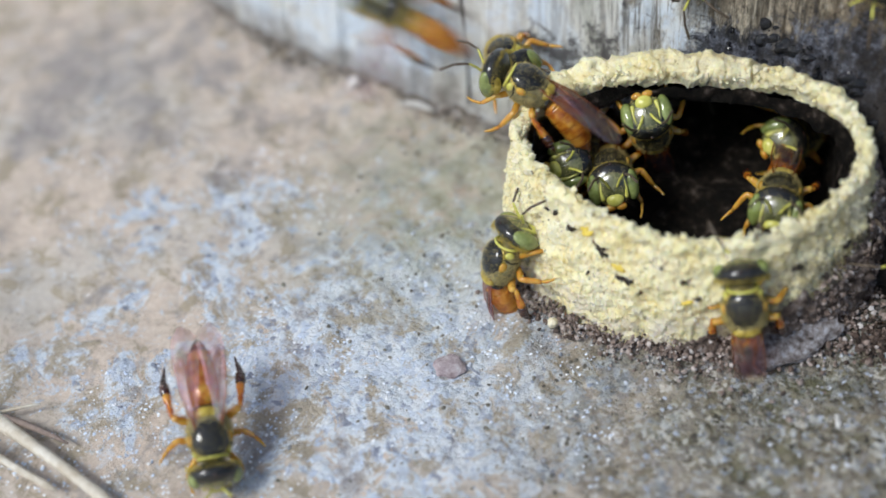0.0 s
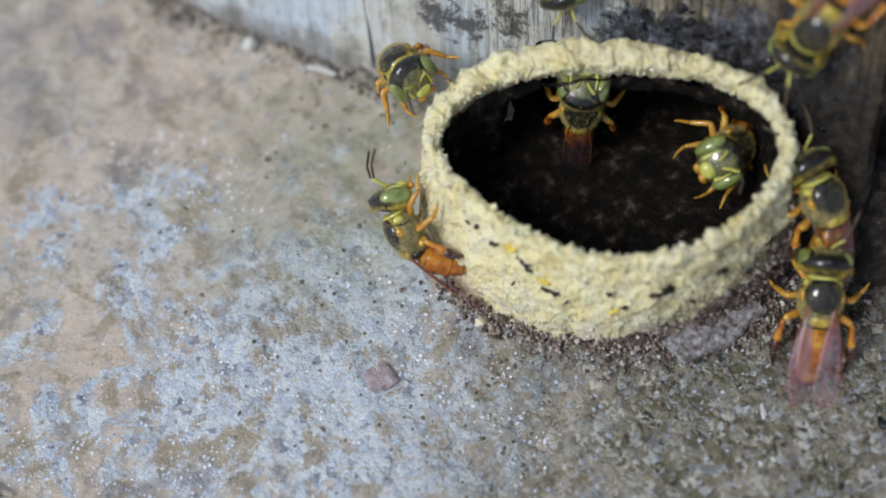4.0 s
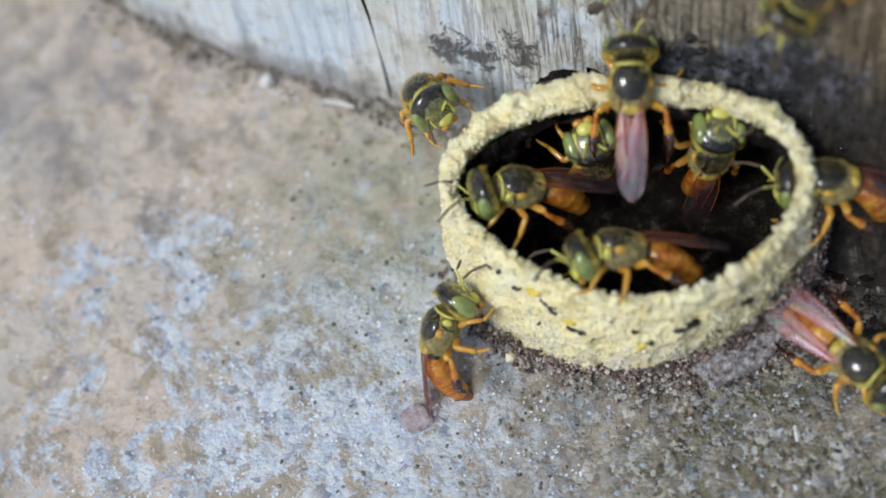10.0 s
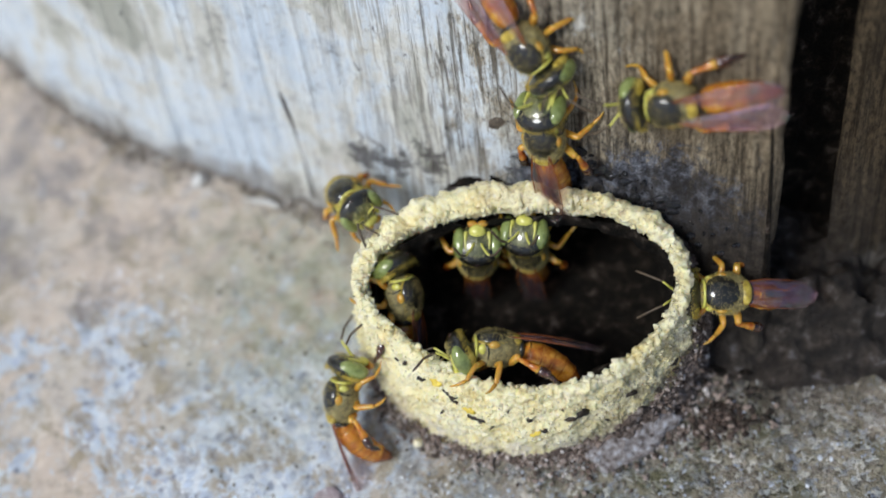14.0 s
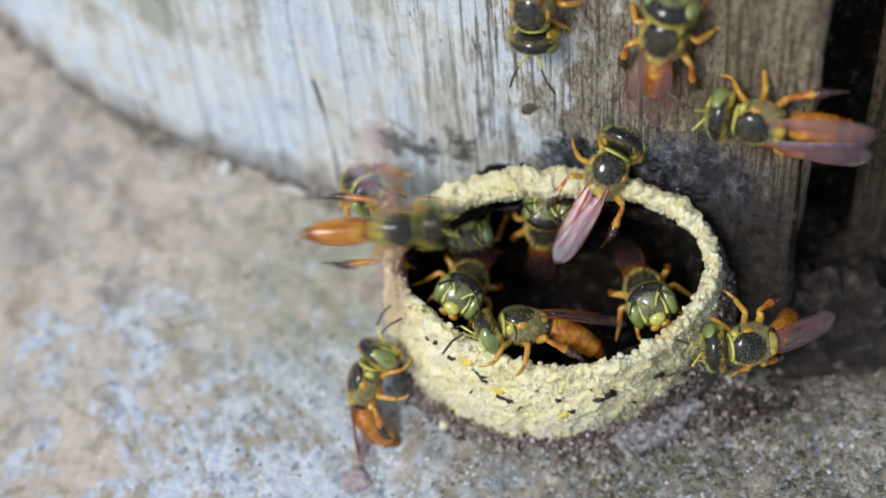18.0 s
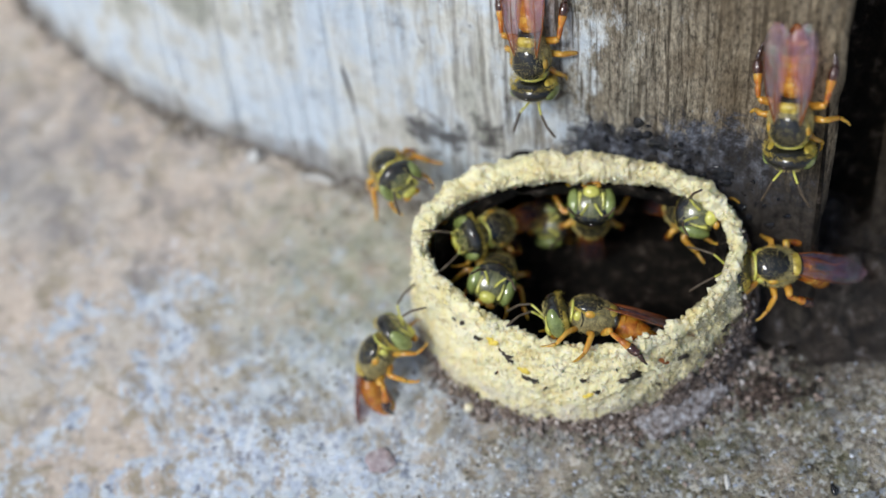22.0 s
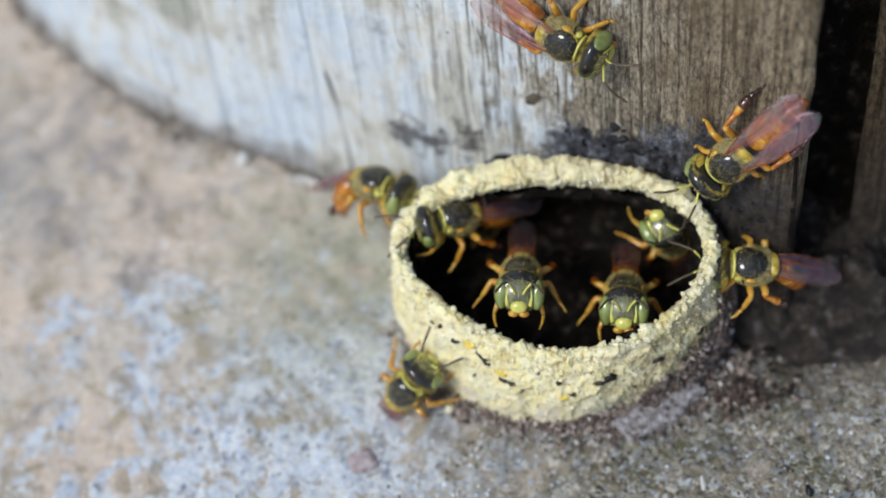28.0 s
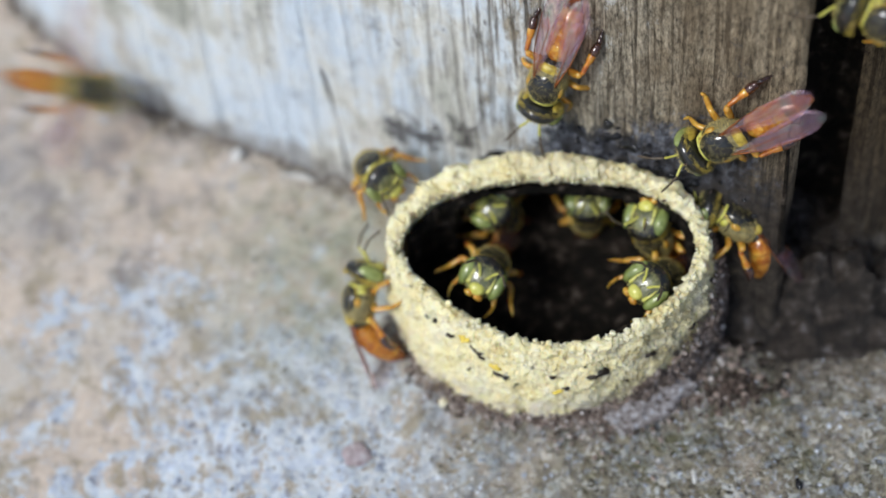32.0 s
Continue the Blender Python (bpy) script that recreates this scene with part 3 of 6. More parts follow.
RIM_X, RIM_Y, RIM_N = np.array([0.9988, -0.011, 0.0471]), np.array([0.0, 0.9739, 0.2271]), np.array([-0.0484, -0.2268, 0.9727])


def mouth(th, grow=0.0):
    """The edge of the mouth in the rim's plane, at an angle; grow moves it outwards (mm)."""
    r = 0.996 + 0.005 * np.cos(th) + 0.067 * np.sin(th) - 0.009 * np.cos(2 * th) - 0.054 * np.sin(2 * th) - 0.004 * np.cos(3 * th) + 0.059 * np.sin(3 * th)
    return (5.36 * r + grow) * np.cos(th), (3.15 * r + grow) * np.sin(th)


def on_rim(th, grow=0.0, up=0.0):
    a, b = mouth(th, grow)
    return RIM_C + a[..., None] * RIM_X + b[..., None] * RIM_Y + np.asarray(up)[..., None] * RIM_N


def lip(th):
    """How thick the lip is: wider towards the timber."""
    return 0.5 + 0.6 * np.clip(np.sin(th), 0, 1) ** 0.8 * np.clip(1.2 - 0.9 * np.abs(np.cos(th - 0.35)), 0, 1)


def outer(th, h):
    """Outside of the tube: h = 0 under the lip, 1 at the foot."""
    top = on_rim(th, lip(th), -0.25 + 0 * th)
    foot = np.stack([8.3 + 6.3 * np.cos(th), 4.3 + 4.45 * np.sin(th), 0 * th - 0.3], -1)
    bulge = np.sin(np.pi * np.clip(h, 0, 1)) * 0.25
    p = top * (1 - h)[..., None] + foot * h[..., None]
    out_dir = np.stack([np.cos(th), np.sin(th), 0 * th], -1)
    return p + out_dir * bulge[..., None]


def lumpy(p, amount, seed=0, size=1.0):
    """Pushes points about by crumbly noise."""
    x, y, z = (p[..., i] for i in range(3))
    d = np.stack([fbm(x * 1.6 / size, y * 1.6 / size, z * 1.6 / size, 3, seed + 7 * i) for i in range(3)], -1)
    return p + amount * d


nest = thing("nest_entrance_tube", "cream-coloured crumbly wax tube with a wide open mouth, against the timber", "nest entrance")
TH = np.linspace(0, 2 * np.pi, 760, endpoint=False)
rows = []
for h in np.linspace(1, 0, 80):
    low = np.clip((np.sin(TH) - 0.05) / 0.4, 0, 1) * np.clip((np.cos(TH) + 0.6) / 0.25, 0, 1)
    rows.append(outer(TH, h * (1 - 0.86 * low)))
for k in np.linspace(0, 1, 15):
    a = math.pi * k
    rows.append(on_rim(TH, lip(TH) * (0.49 + 0.53 * math.cos(a)), -0.2 + 0.34 * math.sin(a) + 0.15 * (lip(TH) - 0.5) + 0.22 * np.maximum(0, vnoise(TH * 9, 0, 0, 3))))
for s in (0.35, 0.55):
    rows.append(on_rim(TH, 0.03 + 0 * TH, -s + 0 * TH))
def crumbly(p, amount, size, seed):
    """Pushes points outwards into rounded crumbs with creases between them."""
    x, y, z = (p[..., i] / size for i in range(3))
    q = 1 - 2 * np.abs(vnoise(x, y, z, seed)) ** 0.7
    q = q + 0.5 * (1 - 2 * np.abs(vnoise(x * 2.1, y * 2.1, z * 2.1, seed + 1)))
    d = p - np.array([8.3, 4.0, 3.0])
    return p + (amount * q)[..., None] * d / np.linalg.norm(d, axis=-1)[..., None]


def skin(p):
    return crumbly(crumbly(lumpy(p, 0.14, 2), 0.05, 0.36, 150), 0.05, 0.15, 170)


tube = skin(np.array(rows))
rimband = np.exp(-((np.arange(len(rows)) - 88) / 9.0) ** 2)[:, None]
tube = lumpy(tube, 0.12 * rimband[..., None], 50, 0.5)
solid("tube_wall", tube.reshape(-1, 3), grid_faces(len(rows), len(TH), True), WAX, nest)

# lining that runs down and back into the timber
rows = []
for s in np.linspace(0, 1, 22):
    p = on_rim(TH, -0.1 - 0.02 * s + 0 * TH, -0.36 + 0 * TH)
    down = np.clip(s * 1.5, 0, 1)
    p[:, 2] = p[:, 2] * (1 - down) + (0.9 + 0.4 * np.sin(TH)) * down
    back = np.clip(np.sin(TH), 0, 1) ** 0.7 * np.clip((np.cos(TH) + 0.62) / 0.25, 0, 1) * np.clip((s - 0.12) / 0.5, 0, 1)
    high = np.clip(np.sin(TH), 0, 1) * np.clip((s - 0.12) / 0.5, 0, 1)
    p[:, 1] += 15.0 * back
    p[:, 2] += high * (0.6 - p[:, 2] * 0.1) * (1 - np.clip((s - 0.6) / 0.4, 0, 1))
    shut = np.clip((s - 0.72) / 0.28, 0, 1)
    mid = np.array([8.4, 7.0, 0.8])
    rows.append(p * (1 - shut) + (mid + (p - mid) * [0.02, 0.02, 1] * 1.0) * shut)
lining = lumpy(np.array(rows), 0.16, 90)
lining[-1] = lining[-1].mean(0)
solid("lining", lining.reshape(-1, 3), [f[::-1] for f in grid_faces(len(rows), len(TH), True)], LINING, nest, "dark brown resin lining, coloured near black for the tube's deep shade")


def crumb(centre, size, rng, squash=1.0):
    """One irregular grain: vertices and faces, 20 triangles."""
    t = (1 + 5**0.5) / 2
    base = np.array([(-1, t, 0), (1, t, 0), (-1, -t, 0), (1, -t, 0), (0, -1, t), (0, 1, t), (0, -1, -t), (0, 1, -t), (t, 0, -1), (t, 0, 1), (-t, 0, -1), (-t, 0, 1)]) / 1.9
    v = base * (1 + rng.uniform(-0.3, 0.3, (12, 1))) * rng.uniform(0.6, 1.3, 3) * [1, 1, squash]
    a = rng.uniform(0, 6.28)
    turn = np.array([[math.cos(a), -math.sin(a), 0], [math.sin(a), math.cos(a), 0], [0, 0, 1]])
    return (v * size) @ turn.T + centre


ICO = [(0, 11, 5), (0, 5, 1), (0, 1, 7), (0, 7, 10), (0, 10, 11), (1, 5, 9), (5, 11, 4), (11, 10, 2), (10, 7, 6), (7, 1, 8), (3, 9, 4), (3, 4, 2), (3, 2, 6), (3, 6, 8), (3, 8, 9), (4, 9, 5), (2, 4, 11), (6, 2, 10), (8, 6, 7), (9, 8, 1)]


def heap(name, centres, sizes, material, parent=None, label="", seed=0, squash=1.0):
    """Many grains in one mesh."""
    rng = np.random.default_rng(seed)
    v = np.concatenate([crumb(c, s, rng, squash) for c, s in zip(centres, sizes)])
    f = (np.array(ICO)[None] + 12 * np.arange(len(sizes))[:, None, None]).reshape(-1, 3)
    return solid(name, v, f, material, parent, label, smooth=False)


rng = np.random.default_rng(4)
th = rng.uniform(0, 2 * np.pi, 1500)
th = np.where((np.cos(th) > 0.5) & (rng.uniform(0, 1, 1500) < 0.5), th + 2.2, th)
c = on_rim(th, rng.uniform(-0.02, 1.0, 1500) * lip(th), rng.uniform(-0.28, 0.12, 1500))
tagged(heap("wax_coating", lumpy(c, 0.1, 50, 0.5), 0.03 + 0.07 * rng.uniform(0, 1, 1500) ** 2, WAX, nest, seed=5), kind="stuff")
th = rng.uniform(np.pi * 0.93, 1.95 * np.pi, 2600)
c = skin(outer(th, rng.uniform(0, 0.93, 2600)))
tagged(heap("wax_grit", c, 0.03 + 0.06 * rng.uniform(0, 1, 2600) ** 2.5, WAX, nest, seed=6), kind="stuff")
# ragged teeth along the lip
th = rng.uniform(0, 2 * np.pi, 150)
c = on_rim(th, rng.uniform(0.0, 0.8, 150) * lip(th), rng.uniform(0.02, 0.16, 150))
for k in range(150):
    heap("wax_tooth", [c[k]], [rng.uniform(0.07, 0.17)], WAX, nest, seed=700 + k)
# white beads on the far lip
for th0, up0, size in ((3.02, 0.0, 0.2), (3.16, -0.1, 0.24), (3.3, -0.2, 0.2), (2.9, 0.05, 0.16), (1.2, 0.1, 0.22), (1.14, 0.25, 0.15), (1.75, 0.05, 0.16), (2.2, 0.05, 0.15)):
    c = on_rim(np.array([th0]), np.array([0.45]), np.array([up0]))
    heap("wax_bead", [c[0]], [size], WAXGRAIN, nest, seed=int(th0 * 100))


def patch_on_tube(name, x, h, w, tall, material, seed):
    """A small ragged scale lying on the outside of the tube, at world x and height share h."""
    r = np.random.default_rng(seed)
    ths = np.linspace(np.pi, 2 * np.pi, 400)
    p = outer(ths, h + 0 * ths)
    t0 = ths[np.argmin(np.abs(p[:, 0] - x))]
    n = 22
    ang = np.linspace(0, 2 * np.pi, n, endpoint=False)
    rad = 0.3 + 0.7 * r.uniform(0, 1, n)
    tt = t0 + np.cos(ang) * rad * w / 11.0
    hh = h + np.sin(ang) * rad * tall / 10.0
    rim_pts = skin(outer(tt, hh))
    out = np.stack([np.cos(tt), np.sin(tt), 0 * tt + 0.15], -1)
    low, high_ = rim_pts - out * 0.1, rim_pts + out * 0.07
    top = skin(outer(t0 + np.cos(ang) * rad * 0.5 * w / 11.0, h + np.sin(ang) * rad * 0.5 * tall / 10.0)) + out * 0.09
    v = np.concatenate([low, high_, top, [top.mean(0)]])
    f = [(i, (i + 1) % n, n + (i + 1) % n, n + i) for i in range(n)] + [(n + i, n + (i + 1) % n, 2 * n + (i + 1) % n, 2 * n + i) for i in range(n)]
    f += [(2 * n + i, 2 * n + (i + 1) % n, 3 * n) for i in range(n)]
    return solid(name, v, f, material, nest)


for k, (x, h, w, tall) in enumerate(((5.45, 0.14, 0.95, 0.7), (4.4, 0.11, 0.5, 0.42), (9.75, 0.24, 1.15, 0.5), (6.2, 0.28, 0.85, 0.28), (11.6, 0.22, 0.65, 0.34), (3.55, 0.1, 0.3, 0.16), (3.85, 0.08, 0.24, 0.2),
                                     (6.6, 0.38, 0.2, 0.14), (8.1, 0.2, 0.24, 0.14), (8.6, 0.32, 0.3, 0.1), (13.2, 0.25, 0.5, 0.3), (12.6, 0.4, 0.35, 0.22), (7.4, 0.12, 0.16, 0.12), (10.7, 0.42, 0.2, 0.14), (13.9, 0.12, 0.3, 0.22), (5.0, 0.36, 0.14, 0.12), (9.2, 0.1, 0.16, 0.1))):
    patch_on_tube("dark_speck", x, h, w, tall, SPECK, 200 + k)
for k, (x, h, w, tall) in enumerate(((4.95, 0.06, 0.8, 0.55), (6.0, 0.2, 0.5, 0.22), (8.3, 0.34, 0.35, 0.16))):
    patch_on_tube("pollen_smear", x, h, w, tall, YELLOW, 300 + k)

# brown resin skirt: a thin edge at the foot, rising high on the shaded flank
def skirt_top(th):
    """Share of the wall's height at which the skirt begins: 1 at the foot."""
    turn_ = (th - np.pi) / np.pi
    return np.interp(turn_, [-0.1, 0.3, 0.5, 0.62, 0.74, 0.86, 1.0, 1.12], [0.985, 0.93, 0.83, 0.69, 0.47, 0.29, 0.16, 0.14])


ths = np.linspace(0.96 * np.pi, 2.13 * np.pi, 420)
rows = []
for k in np.linspace(0, 1, 26):
    ragged = 0.13 * fbm(ths * 9, 0 * ths, 0, 4, 640)
    top_h = np.clip(skirt_top(ths) + ragged, 0.12, 1.0)
    h = top_h + (1.04 - top_h) * k
    a = skin(outer(ths, h))
    out = np.stack([np.cos(ths), np.sin(ths), 0.1 + 0 * ths], -1)
    thick_ = (0.1 + 0.5 * k**1.6 * (1.0 - 0.5 * skirt_top(ths))) * (0.0 if k == 0 else 1.0) - (0.16 if k == 0 else 0.0)
    lump_ = 0.2 * fbm(a[:, 0] * 2.6, a[:, 1] * 2.6, a[:, 2] * 2.6, 4, 650) * min(1.0, 4 * k)
    rows.append(a + out * (thick_ + lump_)[:, None])
solid("resin_skirt", np.array(rows).reshape(-1, 3), grid_faces(26, 420), make_plain("brown_skirt", [(0.3, (0.035, 0.023, 0.017)), (0.41, (0.14, 0.097, 0.075)), (0.52, (0.27, 0.205, 0.17)), (0.61, (0.43, 0.36, 0.325)), (0.7, (0.66, 0.62, 0.6))], 2.8, 0.75, 1.0, 0.25), nest, "crumbly dark brown resin skirt")
rng = np.random.default_rng(11)
n_ = 7600
th = rng.uniform(np.pi * 0.98, 2.12 * np.pi, n_)
out_by = rng.exponential(0.34, n_) * np.where(np.cos(th) > 0.1, 1.6, 0.8)
h = np.where(rng.uniform(0, 1, n_) < 0.45, skirt_top(th) + (1 - skirt_top(th)) * rng.uniform(-0.06, 1, n_), 0.95)
out_by = np.where(h < 0.94, 0.1 + 0.4 * np.clip(h - skirt_top(th), 0, 1), out_by)
c = skin(outer(th, h)) + np.stack([np.cos(th), np.sin(th), 0 * th], -1) * out_by[:, None]
c[:, 2] = np.where(h < 0.94, c[:, 2], np.maximum(ground_height(c[:, 0], c[:, 1]), 0.7 * np.exp(-out_by * 1.9) * rng.uniform(0.2, 1, n_)))
keep_ = rng.uniform(0, 1, n_) < np.interp(th / np.pi, [1.0, 1.3, 1.6], [0.12, 0.4, 1.0])
skirt = heap("resin_crumbs", c[keep_], (0.025 + 0.085 * rng.uniform(0, 1, n_) ** 2.4)[keep_], CRUMBS, seed=12)
tagged(skirt, "crumbly dark brown resin and debris round the tube's foot", "debris", kind="stuff")
# filled band between the tube and the timber
rows = []
ths = np.linspace(0.1, 1.98, 160)
for k in np.linspace(0, 1, 12):
    a = outer(ths, 0 * ths + 0.06 + 0.1 * k)
    wall_y = base_line(a[:, 0]) + LEAN * np.maximum(a[:, 2], 0) + 0.4
    b = a.copy()
    b[:, 1] = np.maximum(a[:, 1], wall_y)
    b[:, 2] = a[:, 2] - (0.8 + 4.5 * np.clip((ths - 1.3) / 0.6, 0, 1) ** 1.5) * k
    rows.append(a * (1 - k) + b * k)
solid("resin_collar", lumpy(np.array(rows), 0.2, 120).reshape(-1, 3), grid_faces(12, 160), make_plain("brown_collar", [(0.3, (0.022, 0.017, 0.015)), (0.46, (0.075, 0.058, 0.05)), (0.6, (0.16, 0.13, 0.115)), (0.74, (0.38, 0.36, 0.35))], 1.3, 0.6, 0.9, 0.22), nest, "brown-black resin collar joining tube and timber")


def blob(name, centre, size, material, label, category, seed, squash=0.7, group=""):
    r = np.random.default_rng(seed)
    u, v = np.meshgrid(np.linspace(0, 2 * np.pi, 28, endpoint=False), np.linspace(0.02, np.pi - 0.02, 16))
    p = np.stack([np.cos(u) * np.sin(v), np.sin(u) * np.sin(v), np.cos(v) * squash], -1)
    p *= (1 + 0.28 * fbm(p[..., 0] * 1.7 + seed, p[..., 1] * 1.7, p[..., 2] * 1.7, 3, seed))[..., None]
    p = p * np.array(size) + np.array(centre)
    return tagged(solid(name, p.reshape(-1, 3), grid_faces(16, 28, True), material), label, category, group)


def on_wall(x, z, off=0.0):
    return np.array([x, float(base_line(x)) + LEAN * z - off, z])


# shiny resin drops and knots on the timber
rng = np.random.default_rng(61)
drops = []
for x_mid, z_mid, wide, tall, count in ((10.7, 7.1, 0.35, 0.4, 7), (12.0, 6.6, 0.5, 0.3, 6), (13.4, 6.0, 0.5, 0.4, 7), (14.8, 4.9, 0.8, 0.8, 10)):
    for k in range(count):
        drops.append((x_mid + rng.normal() * wide * 0.6, z_mid + rng.normal() * tall * 0.6, rng.uniform(0.07, 0.3)))
for k, (x, z, s) in enumerate(drops):
    blob("resin_drop", on_wall(x, z, 0.02), (s * rng.uniform(0.7, 1.4), 0.55 * s, s), RESIN, "shiny black resin drop stuck to the timber", "resin", 400 + k, 0.8, "resin drops on the timber")
n_ = 300
x = np.clip(12.4 + rng.normal(0, 1.6, n_), 7.5, 16.4)
z = np.clip(5.1 - 0.25 * (x - 12.4) + rng.normal(0, 0.9, n_), 2.5, 8.5)
keep_ = (z > 5.2) | (x > 14.9)
x, z = x[keep_], z[keep_]
c_ = np.stack([x, base_line(x) + LEAN * z - 0.02, z], -1)
tagged(heap("resin_grit", c_, 0.03 + 0.1 * rng.uniform(0, 1, len(x)) ** 3, RESIN, seed=62), "shiny blue-black resin grit stuck over the timber", "resin", kind="stuff")
blob("knot", on_wall(7.73, 7.38, -0.02), (0.42, 0.16, 0.46), KNOT, "dark round knot mark in the grey timber", "knot", 451)
for k, (x, y, s) in enumerate(((16.3, 2.9, 0.5), (17.6, 3.3, 0.4), (15.2, 3.0, 0.5), (18.6, 3.0, 0.35))):
    blob("resin_lump", (x, y, 0.05), (s, 0.7 * s, 0.5 * s), RESIN if k % 2 else LINING, "dark brown crusty lump at the foot of the timber", "resin", 470 + k, 0.7, "lumps at the timber foot")

rng = np.random.default_rng(88)
for k in range(30):
    x0_, y0_ = 14.6 + rng.uniform(0, 2.6), 0.3 + rng.uniform(0, 2.0)
    a_ = rng.uniform(-0.9, 1.3)
    l_ = rng.uniform(0.15, 0.4)
    dark_bit = rod("debris_shred", (x0_, y0_, 0.08), (x0_ + l_ * math.cos(a_), y0_ + l_ * math.sin(a_), 0.14), rng.uniform(0.07, 0.13), rng.uniform(0.04, 0.08), SPECK if k % 3 else CRUMBS, bend=(0, rng.uniform(-0.04, 0.04), 0.02), n=7, seg=8, seed=k)
    tagged(dark_bit, "dark brown shred of debris lying on the cement", "debris", "shreds beside the tube")

n_ = 420
x, y = 15.1 + rng.normal(0, 0.75, n_), 0.75 + rng.normal(0, 0.42, n_)
y = y + 0.25 * (x - 15.1)
c_ = np.stack([x, y, ground_height(x, y) + 0.25 * np.exp(-((x - 15.1) ** 2 + 2 * (y - 0.8) ** 2)) * rng.uniform(0, 1, n_)], -1)
dark_dirt = make_islands("dark_debris", [(0.0, (0.02, 0.013, 0.01)), (0.6, (0.075, 0.05, 0.038)), (1.0, (0.2, 0.15, 0.125))], 0.8)
tagged(heap("brown_debris", c_, 0.04 + 0.1 * rng.uniform(0, 1, n_) ** 2, dark_dirt, seed=93), "dark brown fuzzy debris on the cement beside the tube", "debris", kind="stuff")

mx, my = np.meshgrid(np.linspace(13.7, 25, 120), np.linspace(1.4, 8.5, 72))
back = 4.1 - 0.12 * (mx - 14) + 0.5 * vnoise(mx * 0.5, 0 * mx, 0, 5)
rise = np.clip((my - back + 1.6) / 2.6, 0, 1) ** 1.3 * np.clip((25 - mx) / 5, 0, 1) * np.clip((mx - 13.0) / 1.0, 0, 1)
mz = -0.25 + 2.8 * rise * (0.75 + 0.35 * fbm(mx * 0.6, my * 0.6, 0, 3, 44)) + 0.32 * rise**0.5 * fbm(mx * 1.7, my * 1.7, 0, 3, 45)
heap_v = np.stack([mx, my, mz], -1).reshape(-1, 3)
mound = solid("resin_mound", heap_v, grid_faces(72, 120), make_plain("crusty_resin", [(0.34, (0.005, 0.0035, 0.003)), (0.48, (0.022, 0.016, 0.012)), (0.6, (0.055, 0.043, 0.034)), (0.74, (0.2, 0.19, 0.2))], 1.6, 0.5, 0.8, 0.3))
tagged(mound, "crusty black-brown resin mound against the foot of the timber", "resin")

# grey flake lying against the tube
flake_v = [(10.0, -0.2, 0.5), (10.75, -1.0, 0.2), (11.6, -0.75, 0.2), (13.7, 0.7, 0.5), (13.0, 1.2, 1.0), (11.0, 0.35, 0.95)]
fv = np.array(flake_v + [(x, y, z - 0.22) for x, y, z in flake_v])
bm = bmesh.new()
vs = [bm.verts.new(Vector(p) * MM) for p in fv]
bm.faces.new(vs[:6]), bm.faces.new(vs[11:5:-1])
for i in range(6):
    bm.faces.new((vs[i], vs[6 + i], vs[6 + (i + 1) % 6], vs[(i + 1) % 6]))
bmesh.ops.recalc_face_normals(bm, faces=bm.faces)
bmesh.ops.triangulate(bm, faces=bm.faces)
bmesh.ops.subdivide_edges(bm, edges=bm.edges, cuts=6, use_grid_fill=True, smooth=0.1)
for v in bm.verts:
    v.co += noise.noise_vector(v.co * 900) * 0.00024 + noise.noise_vector(v.co * 3200) * 0.00016
me = bpy.data.meshes.new("flake")
bm.to_mesh(me), bm.free()
me.materials.append(FLAKE)
tagged(new("flake", me), "thin grey flake of bark lying against the tube's foot", "flake")

# loose bits on the cement
blob("pink_pebble", (0.3, -1.4, 0.0), (0.55, 0.5, 0.24), STONE_PINK, "small rough pinkish pebble set in the cement", "pebble", 501)
blob("wax_lump", (3.75, 0.5, 0.3), (0.2, 0.17, 0.32), WAXGRAIN, "tiny pale wax crumb lying by the tube", "crumb", 502)
blob("white_stone", (-5.6, 13.0, 0.3), (0.36, 0.34, 0.34), STONE_WHITE, "small white stone at the foot of the timber", "stone", 503)
tagged(rod("white_splinter", (-3.25, 11.8, 0.3), (-1.95, 11.3, 0.32), 0.15, 0.1, STONE_WHITE, bend=(0.02, 0.05, 0.05), n=7, seg=9, seed=3), "pale wood splinter lying at the timber's foot", "splinter")
blob("white_chip", (13.2, -2.75, 0.06), (0.1, 0.3, 0.1), STONE_WHITE, "thin white chip lying on the grit", "chip", 505)
blob("black_grain", (17.0, -3.2, 0.06), (0.14, 0.22, 0.12), RESIN, "small black grain lying on the grit", "grain", 506)


for k, (a, b, r0, r1, bend) in enumerate((((-17.8, -3.6, 0.35), (-9.6, -8.05, 0.3), 0.26, 0.2, (0, 0.1, 0.1)), ((-16.6, -5.4, 0.5), (-12.0, -7.45, 0.25), 0.2, 0.1, (0, -0.1, 0.1)), ((-16.2, -5.2, 0.3), (-13.7, -4.2, 0.3), 0.09, 0.05, (0, 0.1, 0)), ((-16.5, -4.6, 0.3), (-12.2, -5.7, 0.3), 0.16, 0.07, (0, 0.15, 0.1)))):
    tagged(rod("dry_straw", a, b, r0, r1, STRAW if k != 3 else CRUMBS, bend=bend, seed=k), "dry pale straw lying on the cement" if k != 3 else "dark dry twig lying on the cement", "straw", "dry straws on the cement")
